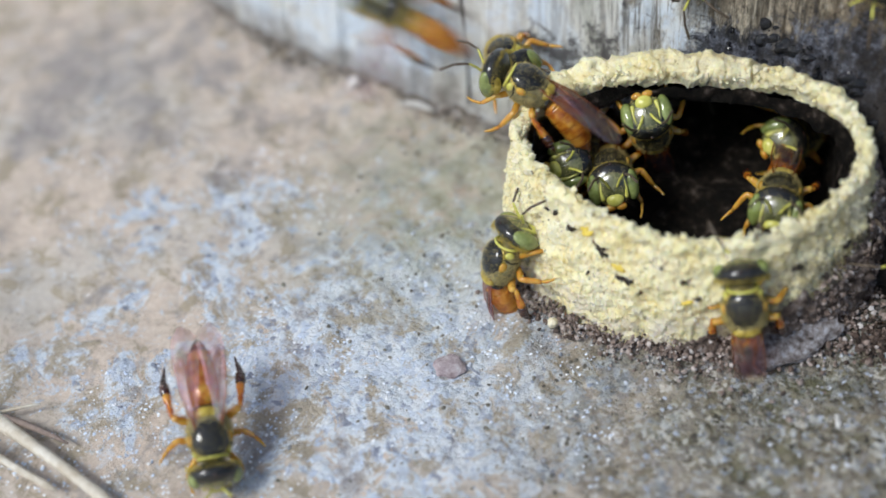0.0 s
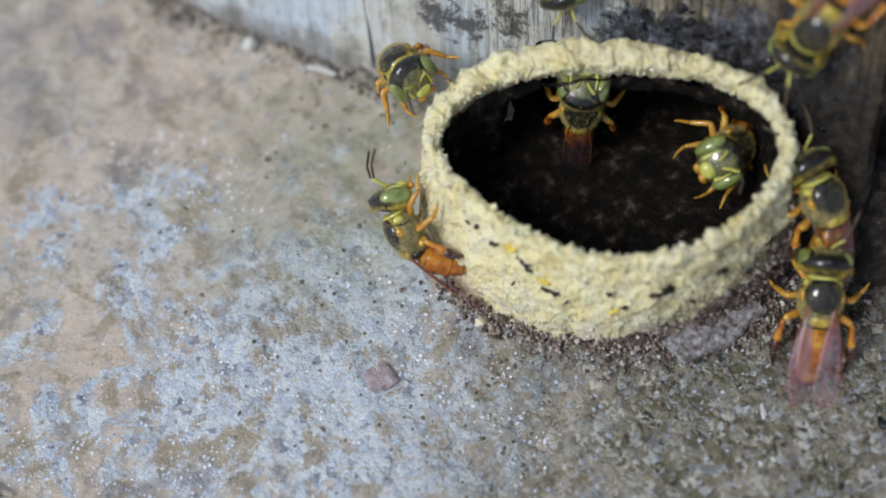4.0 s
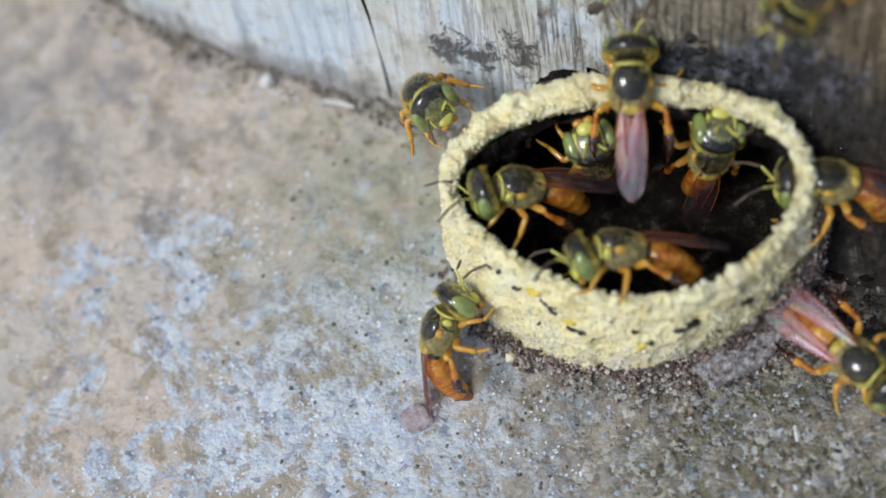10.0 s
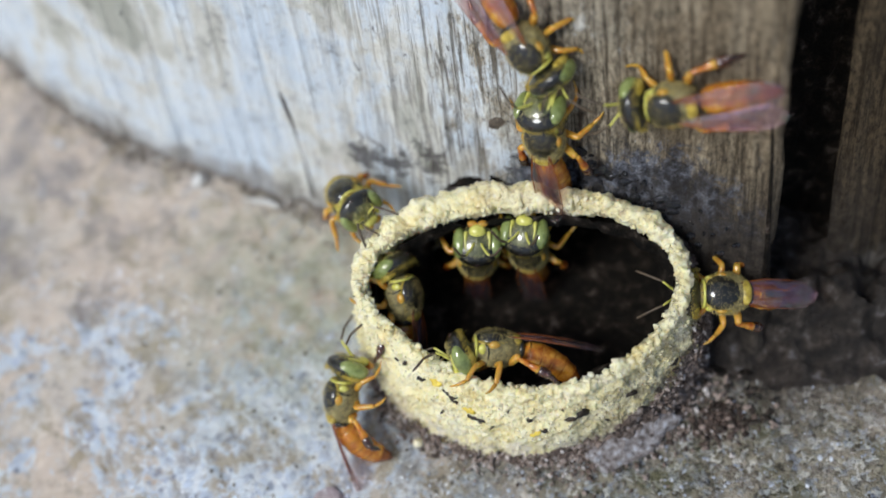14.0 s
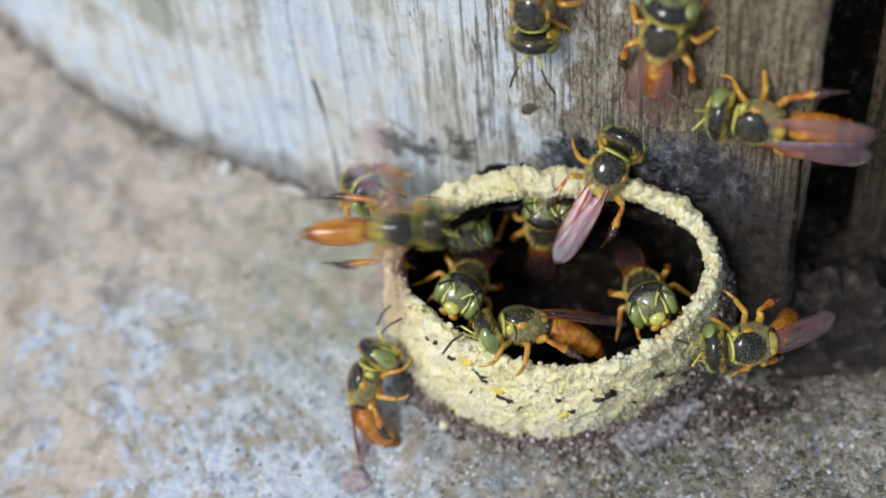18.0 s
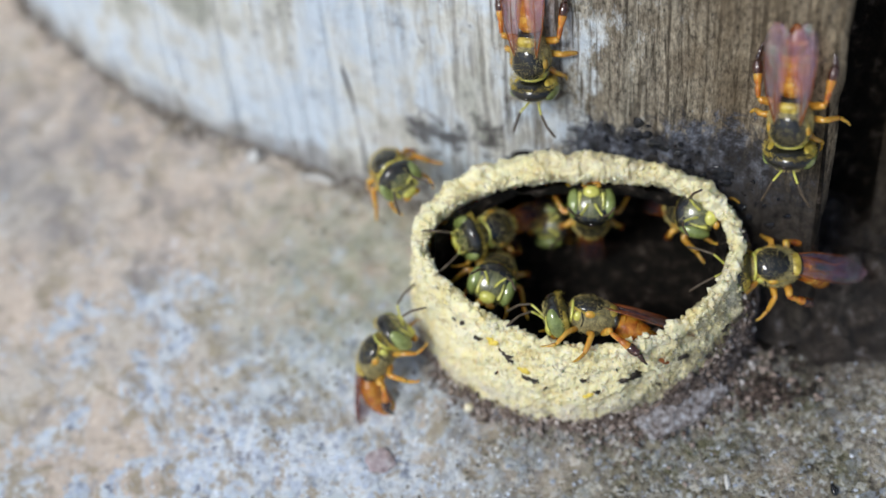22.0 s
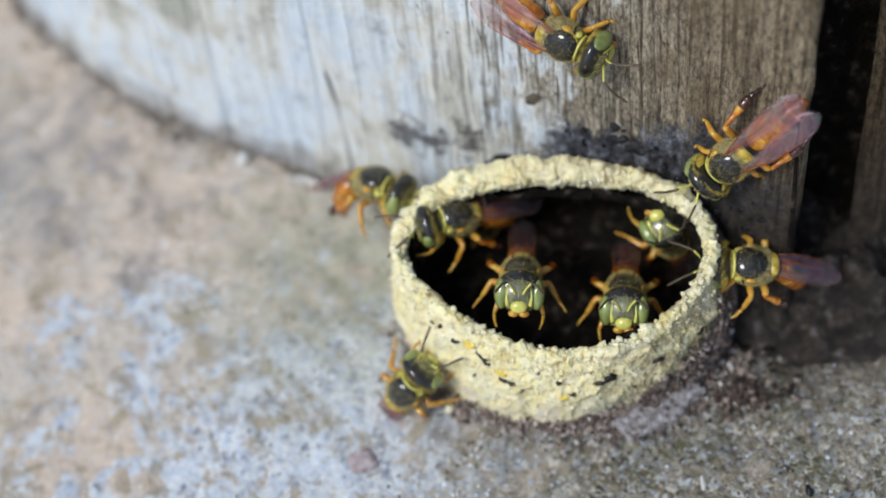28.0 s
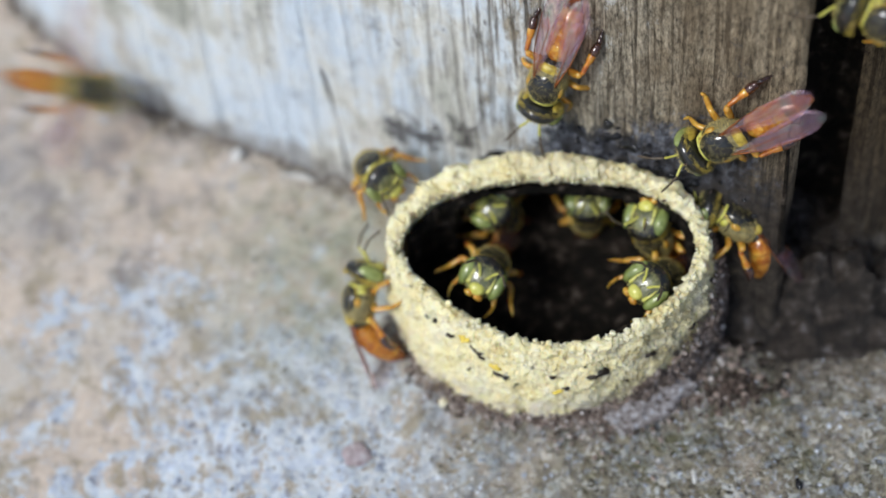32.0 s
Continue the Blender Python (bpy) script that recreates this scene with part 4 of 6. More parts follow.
# crack in the limewashed timber
rod("timber_crack", on_wall(-0.45, 0.6, 0.0), on_wall(-0.9, 5.6, 0.02), 0.1, 0.05, LINING, bend=(0.15, 0, 0))
tagged(bpy.data.objects["timber_crack"], "dark upright crack in the limewashed timber", "crack", kind="structure")
edge_crack = rod("timber_crack", on_wall(16.75, 4.0, 0.0), on_wall(16.55, 11.2, 0.0), 0.1, 0.05, LINING, bend=(0.05, 0, 0), seg=16)
tagged(edge_crack, "dark upright crack along the edge of the bare timber", "crack", kind="structure")

# added near-black sheet between the boards, standing in for the gap's shade
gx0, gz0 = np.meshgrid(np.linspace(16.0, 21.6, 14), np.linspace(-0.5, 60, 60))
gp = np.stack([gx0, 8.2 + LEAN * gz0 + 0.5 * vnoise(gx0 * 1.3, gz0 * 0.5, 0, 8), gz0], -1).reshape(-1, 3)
tagged(solid("wall_gap_shade", np.concatenate([gp, gp + [0, 1.5, 0]]), grid_faces(60, 14) + [tuple(840 + i for i in q[::-1]) for q in grid_faces(60, 14)], LINING), "near-black sheet standing in for the deep shade in the gap", "wall board", kind="structure")

# sand grains and crust over the near cement
rng = np.random.default_rng(21)


def scatter(name, n, lo, hi, keep, sizes, material, label, seed):
    x, y = rng.uniform(lo[0], hi[0], n), rng.uniform(lo[1], hi[1], n)
    inside = (y < base_line(x) - 0.1) & (keep(x, y) > rng.uniform(0, 1, n)) & ((((x - 8.3) / 6.4) ** 2 + ((y - 4.3) / 4.6) ** 2) > 1)
    x, y = x[inside], y[inside]
    s = rng.uniform(sizes[0], sizes[1], len(x)) ** 1.0
    c_ = np.stack([x, y, ground_height(x, y) + 0.15 * s], -1)
    ob = heap(name, c_, s, material, seed=seed, squash=0.6)
    return tagged(ob, label, "grit", kind="stuff")


scatter("sand_grains", 5500, (-9, -9), (22, 4), lambda x, y: 0.75 * np.exp(-((x - 12) ** 2 + 1.6 * (y + 3) ** 2) / 100) * (1 + 0.5 * vnoise(x * 0.35, y * 0.35, 0, 71)), (0.03, 0.095), GRAINS, "coarse grey and beige sand grains bound in the cement", 31)
scatter("crust_crystals", 9000, (-20, -9), (6, 9), lambda x, y: np.clip(1.6 * (fbm(x * 0.32, y * 0.32, 0, 4, 77) + 0.35 * np.exp(-((y + 2 - 0.25 * x) / 4.5) ** 2) + 0.7 * vnoise(x * 2, y * 2, 0, 83) - 0.1), 0, 0.8), (0.025, 0.07), CRUST, "whitish crystalline lichen crust on the cement", 32)
scatter("film_bits", 500, (-9, 1), (4, 11), lambda x, y: np.clip(0.7 * np.exp(-((x + 2) ** 2 + (y - 7) ** 2) / 18) + 0.4 * vnoise(x * 0.6, y * 0.6, 0, 79), 0, 0.5), (0.04, 0.12), GRAINS, "greyish-green grit beside the timber", 33)
# dirt crumbs, which also stand in for the shadow line at the timber's foot
rng = np.random.default_rng(91)
x = rng.uniform(-19, 4.5, 2600)
off = rng.exponential(0.4, 2600)
y = base_line(x) - off + 0.15
c_ = np.stack([x, y, np.maximum(ground_height(x, y), 0.25 * np.exp(-off * 2))], -1)
tagged(heap("dirt_line", c_, 0.03 + 0.1 * rng.uniform(0, 1, 2600) ** 2.5, DIRT, seed=92), "brown crumbly dirt along the foot of the timber", "dirt", kind="stuff")


# ---- bees ----
def bee_material(name, stops, rough, scale=3.0, strength=0.25, dist=0.03, **more):
    return make_plain(name, stops, scale, rough, strength, dist, **more)


B_BLACK = bee_material("black_shell", [(0.35, (0.004, 0.0035, 0.003)), (0.55, (0.014, 0.012, 0.008)), (0.7, (0.04, 0.034, 0.02))], 0.3, 0.9, 1.0, 0.14, Specular_IOR_Level=0.25, Coat_Weight=0.9, Coat_IOR=1.6, Coat_Roughness=0.06, Coat_Tint=(0.86, 0.93, 1.0, 1.0))
B_GREY = bee_material("grey_down", [(0.3, (0.09, 0.075, 0.035)), (0.5, (0.22, 0.19, 0.09)), (0.7, (0.4, 0.35, 0.17))], 0.6, 4.0, 0.8, 0.05)
B_HAIR = bee_material("pale_down", [(0.3, (0.42, 0.32, 0.1)), (0.7, (0.64, 0.54, 0.22))], 0.45, 6.0, 0.0)
B_FROND = bee_material("olive_face", [(0.3, (0.05, 0.052, 0.02)), (0.48, (0.13, 0.135, 0.055)), (0.7, (0.3, 0.31, 0.12))], 0.22, 2.6, 0.5, 0.03, IOR=1.6, Coat_Weight=0.9, Coat_IOR=1.6, Coat_Roughness=0.08)
B_YELLOW = bee_material("yellow_trim", [(0.32, (0.26, 0.18, 0.03)), (0.48, (0.48, 0.36, 0.05)), (0.68, (0.72, 0.58, 0.14))], 0.35, 4.0)
B_FACE = bee_material("lemon_face", [(0.3, (0.5, 0.48, 0.06)), (0.7, (0.74, 0.72, 0.2))], 0.25, 4.0, Coat_Weight=0.4, Coat_Roughness=0.1)
B_EYE = bee_material("green_eye", [(0.3, (0.12, 0.145, 0.04)), (0.5, (0.22, 0.27, 0.075)), (0.72, (0.37, 0.43, 0.16))], 0.12, 2.0, 0.1, 0.01, IOR=1.6, Coat_Weight=0.6, Coat_Roughness=0.03)
B_ORANGE = bee_material("amber_shell", [(0.32, (0.22, 0.05, 0.007)), (0.45, (0.42, 0.13, 0.014)), (0.55, (0.58, 0.24, 0.025)), (0.7, (0.74, 0.42, 0.07))], 0.2, 1.8, 0.25, 0.02, Subsurface_Weight=0.4, Subsurface_Radius=(0.0008, 0.0003, 0.0001), Subsurface_Scale=1.0, Coat_Weight=0.6, Coat_Roughness=0.08)
B_RUST = bee_material("rust_shell", [(0.3, (0.24, 0.06, 0.008)), (0.5, (0.42, 0.14, 0.014)), (0.7, (0.6, 0.28, 0.035))], 0.2, 2.2, 0.2, 0.02, Coat_Weight=0.6, Coat_Roughness=0.08)
B_BROWN = bee_material("dark_amber", [(0.3, (0.1, 0.024, 0.006)), (0.7, (0.34, 0.1, 0.014))], 0.18, 2.2, 0.2, 0.02, Coat_Weight=0.6, Coat_Roughness=0.08)
B_LEG = bee_material("honey_leg", [(0.3, (0.44, 0.19, 0.018)), (0.7, (0.7, 0.42, 0.07))], 0.22, 2.5, 0.2, 0.02, Subsurface_Weight=0.35, Subsurface_Radius=(0.0005, 0.0002, 0.0001), Subsurface_Scale=1.0, Coat_Weight=0.4, Coat_Roughness=0.1)
B_DARKLEG = bee_material("black_leg", [(0.3, (0.01, 0.007, 0.005)), (0.7, (0.08, 0.024, 0.012))], 0.16, 1.6, 0.2, 0.02, IOR=1.7, Coat_Weight=0.6, Coat_Roughness=0.06)
B_FEELER = bee_material("brown_feeler", [(0.3, (0.05, 0.036, 0.024)), (0.7, (0.13, 0.095, 0.06))], 0.45, 4.0, 0.2, 0.02)


def make_wing_material():
    """Clear smoky skin with rainbow gloss."""
    m, nt, b = material("smoky_wing")
    v = coords(nt, 1)
    n = noise_tex(nt, coords(nt, 0.7, 2.6, 2.6), 1.0, 3, 0.6, 0.8)
    put(nt, b, Base_Color=ramp(nt, n, [(0.3, (0.5, 0.26, 0.2)), (0.4, (0.92, 0.5, 0.55)), (0.45, (0.85, 0.7, 1.0)), (0.5, (1.0, 0.66, 0.76)), (0.54, (0.95, 0.92, 1.0)), (0.58, (0.55, 0.9, 0.8)), (0.62, (0.9, 0.55, 0.8)), (0.7, (0.7, 0.4, 0.3))]), Metallic=1.0, Roughness=0.48)
    bump(nt, b, noise_tex(nt, coords(nt, 1.2, 7, 7), 1.0, 3, 0.6), 0.4, 0.03)
    clear = nt.nodes.new("ShaderNodeBsdfTransparent")
    clear.inputs["Color"].default_value = (0.95, 0.9, 0.875, 1)
    both = nt.nodes.new("ShaderNodeMixShader")
    both.inputs[0].default_value = 0.11
    nt.links.new(clear.outputs[0], both.inputs[1])
    nt.links.new(b.outputs[0], both.inputs[2])
    out = [q for q in nt.nodes if q.type == "OUTPUT_MATERIAL"][0]
    nt.links.new(both.outputs[0], out.inputs["Surface"])
    return m


WING = make_wing_material()


def egg(centre, radii, n=26, m=16, shape=None):
    """A ball of the given radii, bent by shape(unit points) if given: vertices, faces."""
    u, v = np.meshgrid(np.linspace(0, 2 * np.pi, n, endpoint=False), np.linspace(0.04, np.pi - 0.04, m))
    p = np.stack([np.cos(v), np.cos(u) * np.sin(v), np.sin(u) * np.sin(v)], -1)
    if shape:
        p = shape(p)
    return (p * np.array(radii) + np.array(centre)).reshape(-1, 3), [f for f in grid_faces(m, n, True)] + [tuple(range(n))[::-1], tuple((m - 1) * n + i for i in range(n))]


BEE_SIZE = 1.13


def bee_part(name, geo, material, parent, label=""):
    v, f = geo
    return solid(name, np.asarray(v) * BEE_SIZE, f, material, parent, label)


def limb(points, radii, n=8):
    """A jointed limb: a tube through points with a radius at each."""
    pts, rad = [], []
    for i in range(len(points) - 1):
        a, b = np.array(points[i], float), np.array(points[i + 1], float)
        for t in (0.02, 0.2, 0.5, 0.8, 0.98):
            pts.append(a + (b - a) * t)
            swell = radii[i] * (1 - t) + radii[i + 1] * t
            rad.append(swell * (0.62 if t in (0.02, 0.98) else 0.78))
    pts, rows_ = np.array(pts), []
    for i, p in enumerate(pts):
        d = pts[min(i + 1, len(pts) - 1)] - pts[max(i - 1, 0)]
        d /= np.linalg.norm(d) + 1e-9
        s = np.cross(d, (0.13, 0.31, 0.94))
        s /= np.linalg.norm(s) + 1e-9
        o = np.cross(d, s)
        ang = np.linspace(0, 2 * np.pi, n, endpoint=False)
        rows_.append(p + rad[i] * (np.cos(ang)[:, None] * s + np.sin(ang)[:, None] * o))
    k = len(rows_)
    return np.concatenate(rows_), grid_faces(k, n, True) + [tuple(range(n))[::-1], tuple((k - 1) * n + i for i in range(n))]


def wing_blade(length, width, root, yaw, lift, side, n=16):
    """A thin, slightly cupped wing with its own thickness, from root backwards."""
    t = np.linspace(0, 1, n)
    lead = 0.12 * width * np.sin(np.pi * t) - 0.1 * width * t
    half = width * (0.12 + 0.88 * np.sin(np.pi * np.clip(t * 0.56 + 0.04, 0, 1)) ** 1.3) * np.where(t > 0.85, np.sqrt(np.clip((1.004 - t) / 0.15, 0, 1)), 1)
    rows_ = []
    for k in range(n):
        across = np.linspace(0, 1, 7)
        x = -length * t[k] + 0 * across
        y = side * (lead[k] + half[k] * (0.35 - across))
        z = 0.06 * length * np.sin(np.pi * t[k]) * 0.5 - 0.1 * width * (across - 0.5) ** 2 + 0.02 * np.sin(across * 15 + 3 * t[k])
        rows_.append(np.stack([x, y, z], -1))
    up = np.array(rows_)
    low = up - [0, 0, 0.012]
    ca, sa, cl, sl = math.cos(yaw * side), math.sin(yaw * side), math.cos(lift), math.sin(lift)
    turn = np.array([[ca, -sa, 0], [sa, ca, 0], [0, 0, 1]]) @ np.array([[cl, 0, sl], [0, 1, 0], [-sl, 0, cl]])
    v = np.concatenate([up.reshape(-1, 3), low.reshape(-1, 3)]) @ turn.T + np.array(root)
    m = n * 7
    f = grid_faces(n, 7)
    f += [tuple(m + i for i in q[::-1]) for q in f]
    ring = [i * 7 for i in range(n)] + [(n - 1) * 7 + j for j in range(1, 7)] + [i * 7 + 6 for i in range(n - 2, -1, -1)] + list(range(5, 0, -1))
    f += [(ring[i], ring[(i + 1) % len(ring)], m + ring[(i + 1) % len(ring)], m + ring[i]) for i in range(len(ring))]
    return v, f, turn


def fuzz(roots, ways_, length, thick, rng_):
    """Short tapering hairs standing on the given roots."""
    v, f = [], []
    for p, d in zip(roots, ways_):
        d = d / (np.linalg.norm(d) + 1e-9) + rng_.normal(0, 0.35, 3)
        d /= np.linalg.norm(d)
        s = np.cross(d, rng_.normal(0, 1, 3))
        s /= np.linalg.norm(s) + 1e-9
        o = np.cross(d, s)
        k = len(v)
        v += [p + thick * s, p - 0.5 * thick * s + 0.87 * thick * o, p - 0.5 * thick * s - 0.87 * thick * o, p + d * length * rng_.uniform(0.6, 1.3)]
        f += [(k, k + 1, k + 3), (k + 1, k + 2, k + 3), (k + 2, k, k + 3)]
    return np.array(v), f


def ball_points(n_, rng_):
    p = rng_.normal(0, 1, (n_, 3))
    return p / np.linalg.norm(p, axis=1)[:, None]


def ring_tube(points, ways_, thick, tall, n=8):
    """A closed or open band that follows points; ways_ point outwards."""
    rows_ = []
    for w in np.linspace(0, 2 * np.pi, n, endpoint=False):
        rows_.append(points + thick * math.cos(w) * ways_ + tall * math.sin(w) * np.array([0, 0, 1]))
    rows_.append(rows_[0])
    return np.array(rows_).reshape(-1, 3), grid_faces(n + 1, len(points))


def bee(label, curl=0.0, wings="folded", dark=False, nod=0.0, lean=0.12, tuck=0.0):
    """A stingless bee 5 mm long; x ahead, z over its back, its origin in the thorax. curl bends the abdomen down along its length, lean at its root; nod bends the head; tuck draws the hind legs under."""
    b = thing("stingless_bee", label, "bee", "stingless bees at the nest")
    # thorax
    bee_part("thorax", egg((0, 0, -0.02), (0.8, 0.64, 0.56)), B_GREY, b, "grey-brown downy thorax")

    def saddle(p):
        q = p.copy()
        q[..., 2] = np.where(q[..., 2] < 0, q[..., 2] * 0.15, np.abs(q[..., 2]) ** 0.85)
        q[..., 1] *= 1 + 0.1 * q[..., 0]
        return q
    bee_part("thorax_shield", egg((0.12, 0, 0.25), (0.6, 0.54, 0.35), 40, 26, shape=saddle), B_BLACK, b, "glossy black shield")
    # golden line round the shield, and the crescent behind it
    ang = np.linspace(0.55, 2 * np.pi - 0.55, 44)
    out_ = np.stack([np.cos(ang), np.sin(ang), 0 * ang], -1)
    bee_part("shield_edge", ring_tube(np.stack([0.1 + 0.6 * np.cos(ang), 0.54 * np.sin(ang) * (1 + 0.1 * np.cos(ang)), 0.25 + 0.05 * np.cos(2 * ang)], -1), out_, 0.035, 0.04), B_YELLOW, b, "golden line round the shield")
    bee_part("scutellum", egg((-0.58, 0, 0.26), (0.2, 0.4, 0.19), 22, 14), B_YELLOW, b, "golden rounded plate")
    bee_part("rear_plate", egg((-0.72, 0, 0.0), (0.16, 0.4, 0.34), 20, 14), B_BLACK, b, "glossy dark rear of the thorax")
    an_ = np.linspace(0, 2 * np.pi, 30)
    collar_ = np.stack([0.68 + 0 * an_, 0.42 * np.cos(an_), 0.36 * np.sin(an_) + 0.02], -1)
    rows_ = [collar_ + 0.05 * math.cos(w) * np.array([1.0, 0, 0]) + 0.05 * math.sin(w) * np.stack([0 * an_, np.cos(an_), np.sin(an_)], -1) for w in np.linspace(0, 2 * np.pi, 9)]
    bee_part("collar", (np.array(rows_).reshape(-1, 3), grid_faces(9, 30)), B_FACE, b, "bright yellow collar")
    for s in (1, -1):
        bee_part("side_mark", egg((0.5, 0.47 * s, 0.06), (0.13, 0.09, 0.17), 14, 10), B_FACE, b, "bright yellow mark")
        bee_part("side_seam", limb([(0.42, 0.55 * s, 0.26), (0.32, 0.62 * s, 0.02), (0.34, 0.57 * s, -0.25)], [0.03, 0.035, 0.025], 6), B_BLACK, b, "thin black seam")
        bee_part("tegula", egg((0.14, 0.56 * s, 0.2), (0.17, 0.09, 0.13), 16, 10), B_LEG, b, "amber wing cover")
    # head, wide and flat, face ahead and down
    cn, sn = math.cos(nod), math.sin(nod)
    tilt = np.array([[cn, 0, sn], [0, 1, 0], [-sn, 0, cn]])
    neck = np.array([0.82, 0, -0.02])

    def at_head(geo):
        return (geo[0] * 1.1 @ tilt.T + neck, geo[1])
    head = bee_part("head", at_head(egg((0.28, 0, 0.02), (0.34, 0.7, 0.62), 36, 24)), B_BLACK, b, "wide glossy black head")
    bee_part("face", at_head(egg((0.35, 0, -0.05), (0.33, 0.56, 0.57), 30, 20)), B_FROND, head, "dark olive face")
    for s in (1, -1):
        eye = egg((0.345, 0.515 * s, -0.07), (0.255, 0.215, 0.46), 28, 20)
        bee_part("eye", at_head(eye), B_EYE, head, "pale green compound eye")
        bee_part("cheek_stripe", at_head(limb([(0.575, 0.33 * s, 0.16), (0.62, 0.36 * s, -0.08), (0.6, 0.33 * s, -0.36)], [0.025, 0.045, 0.085], 8)), B_FACE, head, "lemon-yellow stripe")
        bee_part("mandible", at_head(egg((0.56, 0.15 * s, -0.6), (0.1, 0.16, 0.11), 12, 8)), B_LEG, head, "amber jaw")
        bee_part("antenna_base", at_head(limb([(0.64, 0.1 * s, -0.02), (0.78, 0.2 * s, 0.2), (0.94, 0.34 * s, 0.4)], [0.05, 0.05, 0.045], 8)), B_FACE, head, "yellow first joint")
        bee_part("antenna", at_head(limb([(0.94, 0.34 * s, 0.4), (1.3, 0.5 * s, 0.42), (1.72, 0.68 * s, 0.26)], [0.045, 0.05, 0.045], 8)), B_FEELER, head, "thin dark feeler")
        bee_part("gena", at_head(egg((0.14, 0.44 * s, -0.1), (0.16, 0.18, 0.4), 14, 10)), B_YELLOW, head, "golden rear cheek")
    bee_part("clypeus", at_head(egg((0.6, 0, -0.38), (0.14, 0.25, 0.2), 18, 12)), B_FACE, head, "lemon-yellow lower face")
    bee_part("brow_ridge", at_head(egg((0.655, 0, -0.1), (0.05, 0.045, 0.14), 14, 10)), B_FROND, head, "olive ridge")
    for y_, z_ in ((0, 0.6), (0.14, 0.55), (-0.14, 0.55)):
        bee_part("ocellus", at_head(egg((0.36, y_, z_), (0.055, 0.055, 0.055), 10, 7)), B_DARKLEG, head)
    # slender abdomen in rings
    here = np.array([-0.74, 0, -0.1])
    widths = [0.24, 0.41, 0.46, 0.455, 0.42, 0.34, 0.17]
    for k in range(6):
        aim = lean + curl * (k + 1) / 6.0
        d = np.array([-math.cos(aim), 0, -math.sin(aim)])
        step = d * (0.22 if k == 0 else 0.37)
        t = np.linspace(0, 1, 7)
        prof = (widths[k] + (widths[k + 1] - widths[k]) * t) * (1 + 0.05 * t**3)
        prof[-1] *= 0.95
        s, o = np.array([0, 1.0, 0]), np.cross(d, [0, 1.0, 0])
        ang = np.linspace(0, 2 * np.pi, 26, endpoint=False)
        bend = curl / 6.0
        rows_ = []
        for tt, q in zip(t, prof):
            tilt_ = bend * (tt - 0.5)
            oo = o * math.cos(tilt_) + d * math.sin(tilt_)
            rows_.append(here + step * (1.1 * tt) + q * (np.cos(ang)[:, None] * s + 0.92 * np.sin(ang)[:, None] * oo))
        v = np.concatenate(rows_)
        f = grid_faces(7, 26, True) + [tuple(range(26))[::-1], tuple(156 + i for i in range(26))]
        brown = k >= (4 if dark else 5)
        ring_ = bee_part("abdomen_ring", (v, f), B_BROWN if brown else B_ORANGE, b, "dark brown ring" if brown else "amber-orange ring")
        if 0 < k < 5:
            rim_ = [here + step * (1.1 * tt) + q * (np.cos(ang)[:, None] * s + 0.92 * np.sin(ang)[:, None] * o) for tt, q in ((0.9, prof[-2] * 1.0), (0.95, prof[-2] * 1.018), (1.02, prof[-1] * 1.02), (1.05, prof[-1] * 0.96))]
            bee_part("ring_edge", (np.concatenate(rim_), grid_faces(4, 26, True)), B_RUST, ring_, "darker rear edge")
        here = here + step
    bee_part("abdomen_tip", egg(here, (0.17, 0.16, 0.14), 14, 10), B_BROWN, b)
    # down on thorax and head
    hr = np.random.default_rng(33)
    u_ = ball_points(2200, hr)
    u_ = u_[(np.abs(u_[:, 1]) > 0.5) | (u_[:, 0] < -0.4) | (u_[:, 2] < 0.2)]
    tagged(bee_part("thorax_down", fuzz(u_ * [0.8, 0.64, 0.56], u_, 0.1, 0.007, hr), B_HAIR, b, "pale yellowish down"), kind="stuff")
    u_ = ball_points(520, hr)
    u_ = u_[u_[:, 2] > 0.25]
    tagged(bee_part("shield_down", fuzz(saddle(u_) * [0.6, 0.54, 0.35] + [0.12, 0, 0.25], u_, 0.09, 0.006, hr), B_HAIR, b, "sparse golden down on the shield"), kind="stuff")
    an = hr.uniform(0, 2 * np.pi, 480)
    edge = np.stack([0.1 + 0.62 * np.cos(an), 0.56 * np.sin(an), 0.25 + 0.03 * hr.normal(0, 1, 480)], -1)
    tagged(bee_part("edge_down", fuzz(edge, np.stack([np.cos(an), np.sin(an), 0.3 + 0 * an], -1), 0.11, 0.007, hr), B_YELLOW, b, "golden down round the shield"), kind="stuff")
    u_ = ball_points(900, hr)
    u_ = u_[(u_[:, 0] > 0.1) & (np.abs(u_[:, 1]) < 0.6) & (u_[:, 2] < 0.8)]
    tagged(bee_part("face_down", at_head(fuzz(u_ * [0.35, 0.64, 0.6] + [0.32, 0, -0.02], u_, 0.07, 0.007, hr)), B_HAIR, head, "short pale down"), kind="stuff")
    an = hr.uniform(0, 2 * np.pi, 500)
    fringe = np.stack([0.12 + 0.06 * hr.normal(0, 1, 500), 0.66 * np.cos(an), 0.58 * np.sin(an)], -1)
    tagged(bee_part("head_fringe", at_head(fuzz(fringe, np.stack([-0.3 + 0 * an, np.cos(an), np.sin(an)], -1), 0.1, 0.008, hr)), B_YELLOW, head, "golden fringe"), kind="stuff")
    # legs
    for s in (1, -1):
        fore = bee_part("foreleg", limb([(0.45, 0.3 * s, -0.4), (0.74, 0.62 * s, -0.44), (1.02, 0.8 * s, -0.86)], [0.142, 0.124, 0.083], 9), B_LEG, b)
